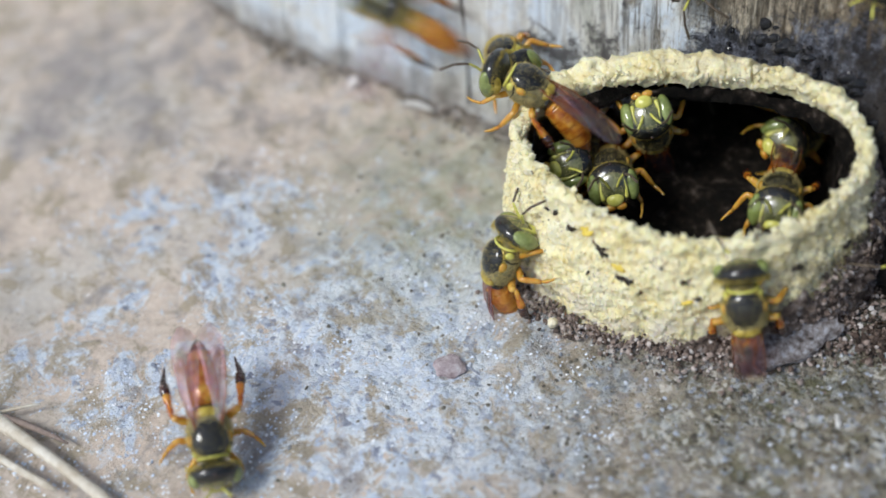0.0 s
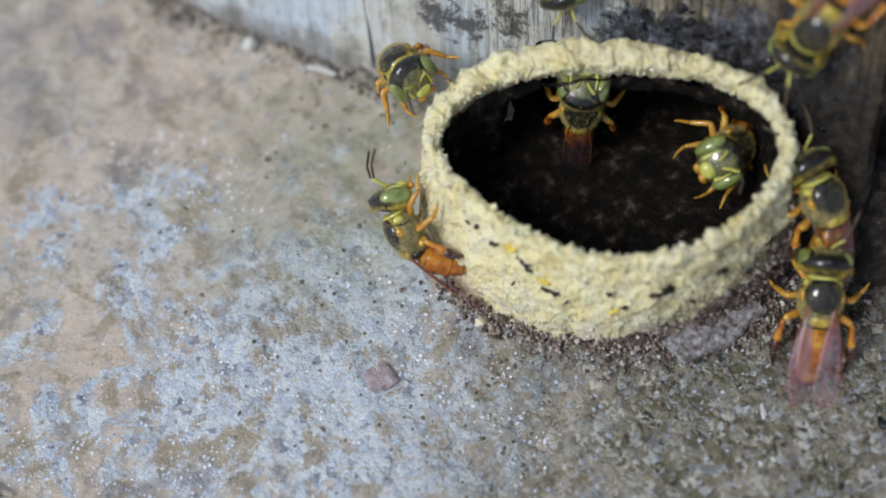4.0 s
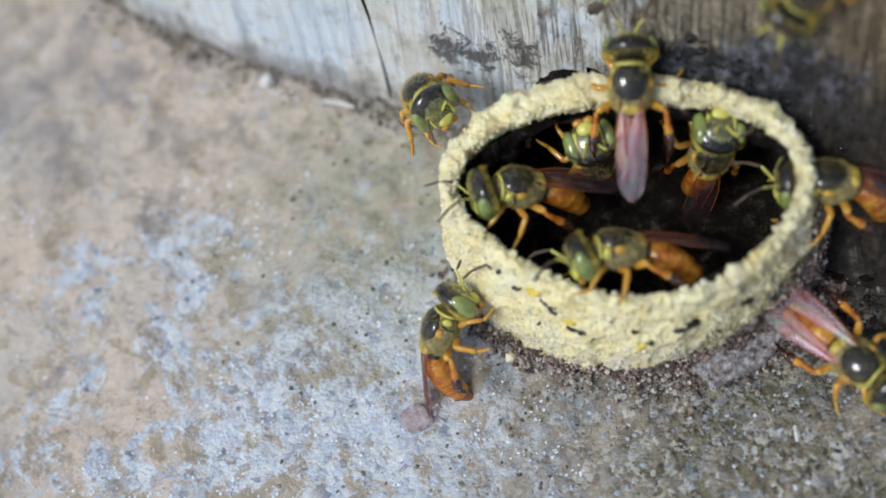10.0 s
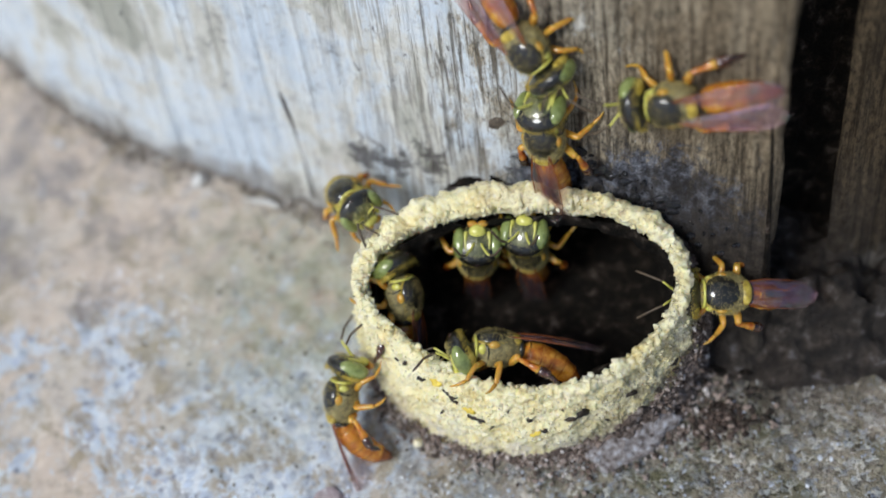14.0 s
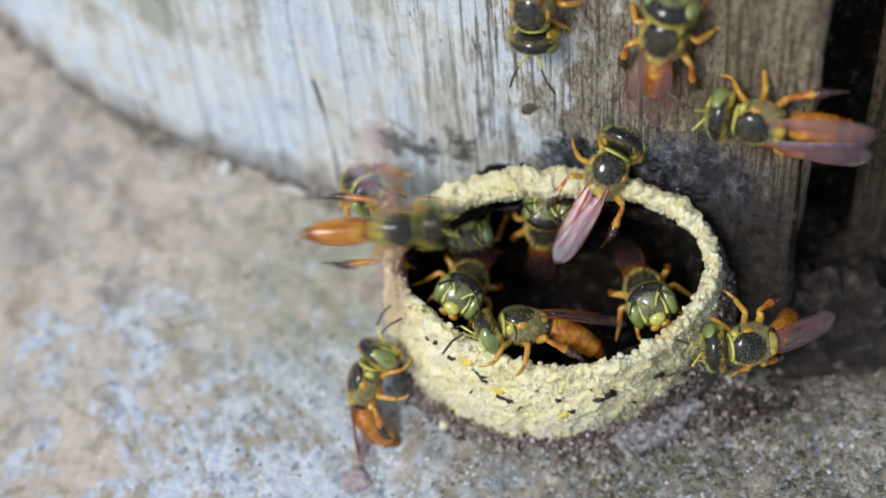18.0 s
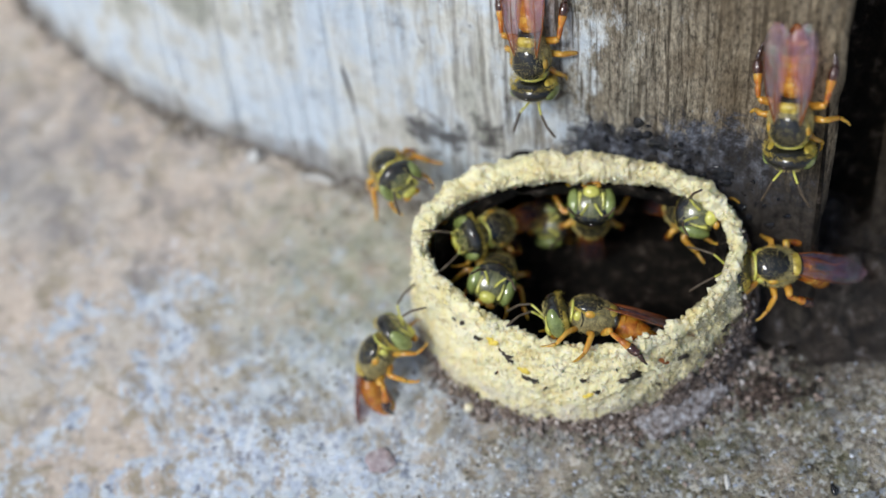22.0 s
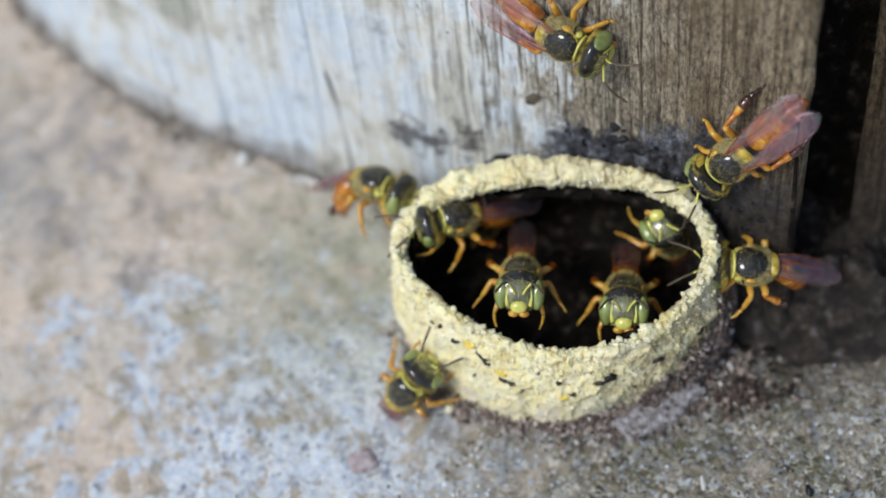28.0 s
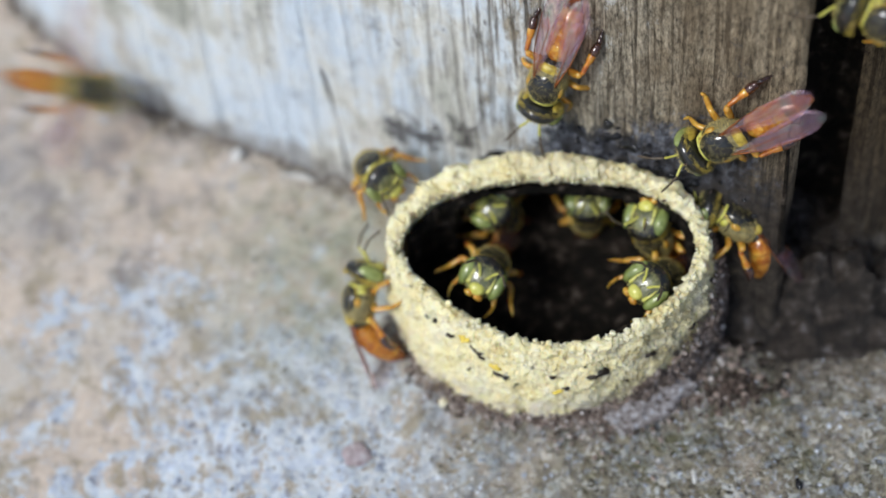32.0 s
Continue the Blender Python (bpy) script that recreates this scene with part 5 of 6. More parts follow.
        bee_part("fore_foot", limb([(1.02, 0.8 * s, -0.86), (1.3, 0.76 * s, -1.0), (1.52, 0.68 * s, -1.06)], [0.077, 0.059, 0.026], 7), B_LEG, fore)
        mid_ = bee_part("middle_leg", limb([(0.05, 0.38 * s, -0.46), (0.0, 0.94 * s, -0.3), (0.16, 1.26 * s, -0.86)], [0.142, 0.136, 0.1], 9), B_LEG, b)
        bee_part("middle_foot", limb([(0.16, 1.26 * s, -0.86), (0.36, 1.46 * s, -1.02), (0.5, 1.54 * s, -1.08)], [0.088, 0.065, 0.026], 7), B_LEG, mid_)
        knee = np.array([-0.66 + 0.5 * tuck, (0.98 - 0.1 * tuck) * s, -0.02 - 0.45 * tuck])
        heel = np.array([-1.72 + 0.8 * tuck, (1.12 - 0.2 * tuck) * s, -0.42 - 0.85 * tuck])
        hl = bee_part("hind_leg", limb([(-0.38, 0.34 * s, -0.42), (knee + np.array([-0.5, 0.6 * s, -0.2])) / 2 + [0, 0.05 * s, 0.05], knee], [0.142, 0.171, 0.094], 10), B_LEG, b)
        bee_part("hind_shin", limb([knee, knee + (heel - knee) * 0.35, knee + (heel - knee) * 0.68], [0.088, 0.13, 0.189], 10), B_ORANGE, hl, "amber shin widening to the end")
        bee_part("pollen_comb", limb([knee + (heel - knee) * 0.62, knee + (heel - knee) * 0.88, heel], [0.189, 0.224, 0.142], 10), B_DARKLEG, hl, "shiny black shin end")
        toe = heel + np.array([-0.34 + 0.5 * tuck, -0.06 * s, -0.22 - 0.1 * tuck])
        bee_part("hind_foot", limb([heel, (heel + toe) / 2, toe, toe + np.array([-0.2 + 0.3 * tuck, -0.03 * s, -0.08])], [0.13, 0.118, 0.071, 0.029], 8), B_DARKLEG, hl, "black foot")
    # wings
    droop = 0.2 * curl + 0.7 * max(0.0, lean - 0.12)
    for s in (1, -1):
        if wings == "folded":
            yaw, lift, root = -0.05, 0.03 + 0.015 * s, (-0.2, 0.26 * s, 0.42)
            yaw2, lift2 = -0.03, 0.015 + 0.012 * s
        elif wings == "half":
            yaw, lift, root = 0.05, 0.06, (-0.1, 0.36 * s, 0.44)
            yaw2, lift2 = 0.12, 0.04
        else:
            yaw, lift, root = 1.45, 0.25, (0.0, 0.42 * s, 0.44)
            yaw2, lift2 = 1.15, 0.2
        v, f, _ = wing_blade(3.15, 0.8, root, -yaw, -lift - droop, s)
        fw = bee_part("forewing", (v, f), WING, b, "smoky reddish see-through forewing")
        bee_part("wing_vein", limb([np.array(root), v[7 * 5], v[7 * 11]], [0.042, 0.028, 0.014], 6), B_BROWN, fw, "brown leading vein")
        bee_part("wing_vein", limb([np.array(root), v[7 * 5 + 3], v[7 * 9 + 3], v[7 * 11 + 1]], [0.03, 0.02, 0.018, 0.012], 5), B_BROWN, fw, "fine brown vein")
        v, f, _ = wing_blade(2.3, 0.5, (root[0] - 0.15, root[1] * 0.9, root[2] - 0.06), -yaw2, -lift2 - droop, s)
        bee_part("hindwing", (v, f), WING, b, "smoky reddish see-through hindwing")
    return b


FORMS = {
    "curl0": dict(curl=0.9, wings="folded", nod=0.35, lean=0.5, tuck=0.5),
    "curl1": dict(curl=0.95, wings="folded", nod=0.3, lean=0.4, tuck=0.55),
    "half": dict(curl=0.25, wings="half"),
    "spread_half": dict(wings="half", dark=True),
    "folded": dict(curl=0.5, wings="folded", nod=0.2),
    "peer": dict(curl=0.5, wings="folded", nod=-0.38, tuck=0.2),
    "side": dict(curl=0.6, wings="folded", nod=0.45, tuck=0.25),
    "flying": dict(wings="spread"),
}
# one bee for each way of holding wings and body, copied for the rest
BEES = {}
BEE_FORMS = {}
BEE_LIST = (
    ("guard_back", "curl0", "guard bee peering over the tube beside the timber"),
    ("guard_front", "curl1", "guard bee clinging to the tube wall above the cement"),
    ("guard_right", "curl1", "guard bee on the shaded flank of the tube"),
    ("second_right", "half", "bee walking on the grit beside the tube"),
    ("timber_high", "half", "bee walking head down on the weathered timber"),
    ("timber_side", "spread_half", "bee with reddish wings walking on the timber by the gap"),
    ("rear_climber", "folded", "bee climbing from the tube onto the timber"),
    ("rear_hanger", "peer", "bee hanging under the back of the wax rim"),
    ("rim_leaver", "folded", "bee with pink-glinting wings leaving over the rim"),
    ("timber_climber", "half", "bee climbing the grey timber above the tube"),
    ("late_climber", "folded", "bee stepping over the back of the rim"),
    ("lip_stander", "side", "bee standing along the inner front lip"),
    ("ground_walker", "half", "bee walking on the open cement"),
    ("left_rim_a", "side", "bee stepping out over the wax lip"),
    ("left_rim_b", "side", "bee crossing the wax lip"),
    ("left_rim_c", "side", "bee perched on the wax lip by the guard"),
    ("left_rim_d", "side", "bee leaning out over the wax lip"),
    ("flyer_in", "flying", "bee flying in to the tube mouth with spread wings"),
    ("flyer_out", "side", "bee leaving the tube with parted wings"),
    ("flyer_landing", "flying", "bee landing on the wax lip with spread wings"),
    ("left_rim_e", "side", "bee standing on the wax lip, feelers spread"),
    ("left_rim_f", "side", "bee climbing on the wax lip near the timber"),
    ("left_rim_g", "side", "bee leaning out beside the guard"),
    ("back_row", "peer", "bee hanging head up under the back rim"),
    ("right_inside", "peer", "bee looking out from inside the tube mouth"),
    ("front_inside", "peer", "bee peering over the front lip from inside"),
    ("deep_inside", "peer", "bee in the shade deep inside the tube"),
    ("deep_inside_b", "peer", "bee crouching in the dark mouth of the tube"),
    ("flyer_start", "flying", "bee hovering near the timber with spread wings"),
    ("flyer_late", "flying", "bee flying past over the cement"),
    ("far_board", "half", "bee walking on the dark board beyond the gap"),
)
for key, form, label in BEE_LIST:
    if form not in BEE_FORMS:
        BEE_FORMS[form] = bee(label, **FORMS[form])
        BEES[key] = BEE_FORMS[form]
    else:
        BEES[key] = tagged(copy_thing(BEE_FORMS[form], Matrix()), label)


def motions():
    """The bees' ways: seconds, millimetres, degrees."""
    ways = {}
    ways["guard_back"] = [
        (0, 1.40, 9.21, 5.12, 32, -16, -63),
        (1, 1.17, 8.72, 4.97, 33, -16, -64),
        (2, 1.03, 8.62, 4.91, 32, -18, -64),
        (3, 0.98, 8.51, 4.71, 29, -28, -66),
        (6, 1.19, 8.62, 4.62, 16, -37, -60),
        (7, 1.28, 8.75, 4.73, 16, -33, -60),
        (8, 1.21, 8.54, 4.61, 16, -36, -61),
        (9, 0.58, 9.07, 4.80, 16, -30, -60),
        (10, 1.37, 8.95, 4.69, 18, -38, -64),
        (11, 1.23, 8.76, 4.72, 16, -33, -60),
        (12, 1.48, 9.01, 4.80, 17, -32, -60),
        (13, 1.70, 9.09, 4.79, 17, -35, -61),
        (14, 1.64, 8.95, 4.83, 16, -30, -58),
        (17, 1.43, 8.61, 4.67, 10, -33, -69),
        (18, 0.96, 8.91, 4.72, 20, -34, -62),
        (19, 1.02, 8.84, 4.71, 17, -33, -65),
        (20, 0.87, 8.76, 4.73, 17, -30, -64),
        (21, 1.07, 8.88, 4.72, 25, -34, -61),
        (22, 1.00, 8.93, 4.75, 19, -32, -66),
        (23, 0.85, 8.55, 4.67, 19, -31, -65),
        (24, 0.84, 8.35, 4.66, 17, -29, -63),
        (25, 0.44, 8.38, 4.82, 27, -22, -47),
        (28, 1.14, 8.34, 4.69, -15, -11, -27),
        (29, 0.67, 8.04, 4.61, 26, -29, -49),
        (30, 1.35, 8.67, 4.76, -14, -7, -28),
        (31, 1.18, 8.94, 4.76, -14, -9, -26),
        (32, 1.29, 8.82, 4.79, 20, -30, -61),
    ]
    ways["guard_front"] = [
        (0, 1.84, 1.89, 1.83, -25, -61, 50),
        (1, 2.88, 0.95, 1.83, 28, -46, 23),
        (2, 3.85, -0.63, 1.44, 26, -52, 36),
        (3, 2.37, 0.95, 1.95, -94, -38, 127),
        (6, 0.76, 4.68, 2.88, -73, -33, 101),
        (7, 0.78, 2.56, 2.11, 21, -46, 26),
        (7.5, 1.47, 1.90, 2.27, 22, -18, -18),
        (8, 2.16, 1.24, 2.43, 3, 3, -59),
        (8.5, 1.92, 1.23, 2.15, 16, -21, -13),
        (9, 1.68, 1.21, 1.87, 4, -46, 41),
        (10, 1.47, 1.00, 2.06, -50, -34, 57),
        (11, 1.71, 0.79, 2.02, -43, -33, 51),
        (12, 1.44, 1.02, 2.05, -48, -34, 53),
        (13, 1.21, 1.17, 2.10, -53, -33, 57),
        (14, 1.12, 1.67, 2.23, -63, -33, 78),
        (17, 1.03, 1.36, 2.06, -54, -37, 62),
        (18, 0.91, 1.62, 2.10, -54, -38, 62),
        (19, 0.82, 1.52, 2.08, -54, -38, 62),
        (20, 0.80, 1.67, 2.09, -54, -39, 62),
        (21, 0.81, 1.73, 1.93, -15, -45, 23),
        (22, 0.31, 1.99, 2.05, -36, -42, 44),
        (23, 0.66, 2.83, 2.26, -32, -42, 37),
        (24, 1.37, 1.18, 1.88, -30, -44, 43),
        (25, 1.09, 2.48, 2.28, -54, -40, 82),
        (28, 2.16, 0.77, 1.63, 32, -54, 20),
        (29, 1.13, 2.00, 2.23, -55, -37, 87),
        (30, 0.85, 2.54, 2.30, -69, -38, 104),
        (31, 0.51, 3.80, 2.59, -64, -38, 79),
        (32, 0.61, 3.87, 2.62, -61, -38, 79),
    ]
    ways["guard_right"] = [
        (0, 10.04, -0.46, 2.78, -20, -63, 111),
        (1, 11.90, 0.20, 3.14, -21, -56, 107),
        (2, 14.49, 1.47, 3.69, -19, -44, 133),
        (3, 15.04, 2.76, 4.07, -2, -42, 123),
        (6, 15.30, 3.03, 4.46, 7, -26, 121),
        (7, 15.53, 3.66, 4.74, -8, -11, 164),
        (8, 15.34, 3.87, 4.77, -12, -12, 163),
        (9, 15.26, 4.04, 4.79, -8, -12, 164),
        (10, 14.64, 4.14, 4.86, 8, -6, 175),
        (11, 15.10, 4.29, 4.93, 3, -5, 172),
        (12, 14.83, 4.68, 4.98, 7, -8, 170),
        (13, 14.79, 4.72, 4.97, 7, -9, 171),
        (14, 15.21, 3.74, 4.80, -21, -5, 178),
        (17, 15.90, 3.37, 4.39, -24, -21, -172),
        (18, 14.93, 1.46, 4.24, -48, -3, -171),
        (19, 15.77, 3.01, 4.29, -20, -22, -174),
        (20, 15.64, 3.68, 4.88, -19, -1, 177),
        (21, 15.34, 3.65, 4.86, -15, -1, 178),
        (22, 15.17, 3.56, 4.82, -15, -2, 178),
        (23, 14.76, 3.58, 4.78, -22, -3, 177),
        (24, 14.58, 3.42, 4.75, -25, -2, 178),
        (25, 16.01, 3.84, 4.46, 19, -30, 162),
        (28, 15.32, 3.76, 4.77, -15, -7, 177),
        (29, 15.19, 4.12, 4.86, -15, -6, -180),
        (30, 15.59, 4.52, 4.66, 25, -27, 159),
        (31, 15.49, 4.85, 4.75, 26, -26, 158),
        (32, 15.28, 5.40, 4.92, 16, -24, 156),
    ]
    ways["second_right"] = [
        (0, 16.51, 0.78, 2.78, -42, -9, 151),
        (1, 14.60, -0.02, 2.30, -43, -17, 159),
        (1.5, 13.78, 0.19, 2.10, -6, -54, 127),
        (2, 12.96, 0.40, 1.89, 74, -49, 51),
        (3, 15.86, 1.11, 2.26, 35, -46, 54),
        (5.5, 13.05, -1.19, 2.00, -17, -24, 110),
        (6, 12.87, -1.06, 1.96, -24, -27, 111),
        (6.5, 12.85, -0.70, 2.08, -28, -25, 110),
        (7, 13.41, -0.15, 2.20, -26, -27, 109),
        (8, 12.34, 1.60, 2.47, -5, -32, 52),
        (8.5, 12.79, 1.60, 2.54, 11, -18, -12),
        (9, 13.00, 0.29, 2.46, 18, 3, -56),
        (9.5, 13.71, -0.18, 2.35, 20, 0, -49),
        (10, 15.06, -1.06, 2.19, 20, -2, -47),
        (10.5, 16.88, -1.54, 2.23, 21, 1, -45),
        (11.5, 59.00, -50.00, 1.00, 0, -0, 0),
        (32, 59.00, -50.00, 1.00, 0, -0, 0),
    ]
    ways["timber_high"] = [
        (0, 7.24, 9.72, 9.53, 65, 45, -44),
        (1, 7.11, 9.51, 8.78, 65, 45, -44),
        (2, 7.46, 9.43, 8.68, 66, 32, -43),
        (3, 6.36, 9.83, 8.34, 47, 57, -66),
        (6, 6.45, 9.82, 8.43, 62, 40, -48),
        (7, 7.42, 9.83, 9.76, 55, 50, -57),
        (8, 7.35, 9.91, 9.92, 54, 51, -58),
        (9, 7.31, 9.87, 9.76, 54, 50, -57),
        (10, 7.72, 10.12, 11.01, 55, 50, -57),
        (11, 8.63, 10.25, 12.64, 55, 49, -56),
        (12, 8.85, 10.28, 13.01, 63, 39, -48),
        (13, 9.36, 9.80, 12.33, 67, 28, -41),
        (14, 8.92, 9.83, 11.82, 64, 37, -46),
        (17, 8.28, 10.74, 13.54, 33, 63, -81),
        (18, 7.91, 10.52, 12.42, 23, 65, -91),
        (19, 7.23, 10.63, 11.79, 32, 63, -82),
        (20, 6.94, 10.08, 9.83, 29, 64, -85),
        (21, 7.16, 9.85, 9.46, 25, 65, -89),
        (22, 6.76, 10.06, 9.54, 29, 64, -85),
        (23, 7.49, 9.90, 10.07, 34, 63, -80),
        (24, 9.09, 8.93, 9.47, 42, 59, -71),
        (25, 8.80, 9.41, 10.45, 35, 62, -79),
        (28, 8.78, 9.66, 11.14, 71, 8, -34),
        (29, 11.95, 8.30, 11.59, 73, -27, -22),
        (30, 11.22, 8.42, 10.95, 72, 3, -32),
        (30.5, 10.33, 8.44, 9.79, 58, 47, -53),
        (31, 9.55, 8.67, 9.38, 48, 56, -65),
        (32, 8.41, 9.18, 9.27, -17, 66, -134),
    ]
    ways["timber_side"] = [
        (0, 14.16, 7.02, 11.28, -43, 66, -161),
        (2, 13.34, 7.50, 11.21, -36, 62, -153),
        (3, 13.70, 6.76, 9.59, -36, 62, -154),
        (6, 15.14, 5.89, 9.06, -41, 60, -159),
        (7, 14.05, 6.54, 9.43, -54, 50, -174),
        (8, 13.24, 6.97, 9.56, -58, 46, -178),
        (9, 13.73, 7.37, 11.38, -59, 44, -180),
        (10, 13.78, 7.30, 11.24, -44, 58, -163),
        (11, 13.69, 7.25, 10.97, -32, 63, -149),
        (12, 13.76, 7.16, 10.81, -69, 22, 168),
        (13, 14.17, 6.94, 10.74, -58, 47, -177),
        (14, 13.45, 7.48, 11.30, -70, 17, 166),
        (17, 15.03, 6.43, 10.44, -55, 50, -174),
        (18, 15.08, 6.45, 10.59, -72, 4, 161),
        (19, 14.84, 6.90, 11.52, -72, 4, 161),
        (20, 14.66, 7.24, 12.27, -61, -63, 130),
        (20.5, 15.64, 6.88, 12.58, 44, -72, 18),
        (21, 16.02, 6.81, 12.90, 71, -40, -17),
        (21.5, 16.07, 6.43, 11.88, 68, 24, -39),
        (22, 15.30, 6.15, 10.01, 29, 64, -85),
        (23, 16.22, 5.52, 9.48, 30, 64, -84),
        (24, 16.36, 5.36, 9.22, -9, 67, -125),
        (25, 15.15, 5.94, 9.22, -55, 50, -175),
        (28, 14.47, 5.99, 8.44, -55, 50, -174),
        (29, 14.93, 5.96, 8.98, -53, 52, -172),
        (30, 14.47, 6.29, 9.28, -70, 18, 166),
        (31, 14.84, 5.89, 8.66, -61, 42, 179),
        (32, 14.42, 6.25, 9.10, -63, 38, 176),
    ]
    ways["rear_climber"] = [
        (0, 8.50, 15.00, 2.30, 0, -0, -90),
        (7.5, 8.50, 15.00, 2.30, 0, -0, -90),
        (7.83, 9.65, 11.44, 2.83, -21, -6, -144),
        (8.17, 10.81, 7.87, 3.36, -29, -27, 164),
        (8.5, 11.96, 4.31, 3.88, -12, -44, 99),
        (9, 9.13, 6.73, 6.82, 4, -31, 74),
        (9.5, 8.60, 6.90, 6.91, 1, -33, 83),
        (10, 8.53, 7.11, 6.85, -0, -33, 86),
        (10.5, 8.02, 9.07, 8.75, -25, -71, 91),
        (12, 4.00, 25.16, 49.00, 0, -71, 90),
        (32, 4.00, 25.16, 49.00, 0, -71, 90),
    ]
    ways["rear_hanger"] = [
        (0, 10.70, 14.00, 2.30, 0, -0, -90),
        (4, 10.70, 14.00, 2.30, 0, -0, -90),
        (4.67, 10.73, 11.47, 2.88, 33, -17, -47),
        (5.33, 10.75, 8.94, 3.47, 51, -51, -10),
        (6, 10.78, 6.41, 4.05, -22, -78, 107),
        (7, 9.98, 6.21, 3.96, -16, -80, 101),
        (8, 10.13, 6.04, 3.93, -21, -78, 108),
        (9, 8.05, 6.59, 3.95, 17, -80, 62),
        (9.5, 10.23, 5.32, 3.78, 0, -78, 78),
        (10, 11.10, 5.93, 4.00, 36, -73, 54),
        (11, 10.90, 5.45, 4.52, -84, -26, 142),
        (12, 9.69, 6.32, 5.24, -79, -32, 121),
        (12.5, 10.68, 6.85, 5.91, -34, -33, 97),
        (13, 9.80, 7.52, 7.02, 4, -32, 78),
        (14, 9.31, 8.14, 8.84, -32, -69, 98),
        (14.5, 9.09, 9.03, 10.77, 61, -52, -2),
        (16.2, 6.20, 24.99, 51.50, 0, -71, 90),
        (32, 6.20, 24.99, 51.50, 0, -71, 90),
    ]
    ways["rim_leaver"] = [
        (0, 7.40, 13.00, 2.30, 0, -0, -90),
        (15, 7.40, 13.00, 2.30, 0, -0, -90),
        (15.75, 8.67, 9.53, 3.38, 28, -18, -28),
        (16.5, 9.93, 6.05, 4.46, 22, -51, 42),
        (17, 10.05, 6.95, 4.73, 26, -46, 32),
        (18, 10.26, 7.25, 6.88, 16, -31, 52),
        (18.5, 10.30, 7.57, 8.92, 21, -71, 42),
        (19, 10.12, 8.50, 10.65, 31, -69, 32),
        (20.4, 8.40, 24.81, 54.00, 0, -71, 90),
        (32, 8.40, 24.81, 54.00, 0, -71, 90),
    ]
    ways["timber_climber"] = [
        (0, 9.60, 16.00, 2.30, 0, -0, -90),
        (13.5, 9.60, 16.00, 2.30, 0, -0, -90),
        (14.35, 9.48, 11.58, 4.30, 22, -11, -23),
        (15.2, 9.36, 7.16, 6.30, 20, -36, 47),
        (16.5, 10.53, 7.89, 8.50, 60, -64, 0),
        (17, 11.01, 8.55, 10.82, 66, -64, -7),
        (18, 12.03, 8.62, 12.60, 9, -77, 55),
        (19.5, 10.60, 24.63, 56.50, 0, -71, 90),
        (32, 10.60, 24.63, 56.50, 0, -71, 90),
    ]
    ways["late_climber"] = [
        (0, 6.30, 15.00, 2.30, 0, -0, -90),
        (22.5, 6.30, 15.00, 2.30, 0, -0, -90),
        (22.83, 7.16, 11.81, 2.88, 23, -12, -39),
        (23.17, 8.03, 8.61, 3.47, 28, -37, 13),
        (23.5, 8.89, 5.42, 4.05, -0, -53, 87),
        (24, 7.84, 6.18, 5.97, 3, -45, 83),
        (24.5, 7.13, 6.21, 6.02, 2, -40, 86),
        (25, 7.10, 6.86, 6.65, -3, -36, 96),
        (25.5, 7.85, 8.50, 7.57, 6, -72, 58),
        (27, 12.80, 24.46, 59.00, 0, -71, 90),
        (32, 12.80, 24.46, 59.00, 0, -71, 90),
    ]
    ways["lip_stander"] = [
        (0, 8.50, 14.00, 2.30, 0, -0, -90),
        (5, 8.50, 14.00, 2.30, 0, -0, -90),
        (5.5, 11.14, 0.67, 3.59, 26, -20, -122),
        (6, 11.29, 3.01, 3.94, 18, -20, -114),
        (7, 11.45, 2.51, 2.76, 17, -13, -141),
        (8, 12.08, 2.72, 3.95, 11, -12, -160),
        (8.5, 9.43, 2.26, 4.05, 7, -28, -163),
        (9, 8.39, 1.98, 4.43, 10, -29, -162),
        (10, 7.77, 2.36, 4.80, 45, -15, -176),
        (11, 7.00, 2.20, 4.87, 55, -8, -179),
        (12, 6.92, 2.17, 4.86, 54, -8, -179),
        (13, 7.73, 2.14, 4.88, 56, -9, 179),
        (14, 7.12, 2.23, 4.85, 55, -10, -180),
        (17, 6.51, 2.06, 4.78, 39, -9, -174),
        (18, 6.99, 2.32, 4.87, 44, -9, -177),
        (19, 6.45, 2.21, 4.79, 42, -10, -178),
        (20, 6.11, 2.26, 4.79, 43, -10, -178),
        (21, 8.22, 1.76, 4.86, 53, -9, 171),
        (22, 8.48, 1.85, 4.89, 44, -9, 171),
        (23, 8.13, 1.44, 4.90, 33, 2, -167),
        (24, 10.01, 1.53, 5.16, 10, 14, -142),
        (24.5, 9.21, 1.45, 5.79, -1, 25, -120),
        (24.88, 8.57, 1.21, 6.56, -3, 22, -101),
        (25, 8.04, -2.19, 8.70, -1, 14, -95),
        (25.09, 7.66, -5.06, 8.12, -1, 9, -95),
        (25.4, 6.50, -13.06, 4.55, -1, -4, -93),
        (25.7, 44.75, -31.53, 2.77, -1, -2, -47),
        (26, 83.00, -50.00, 1.00, 0, -0, 0),
        (32, 83.00, -50.00, 1.00, 0, -0, 0),
    ]
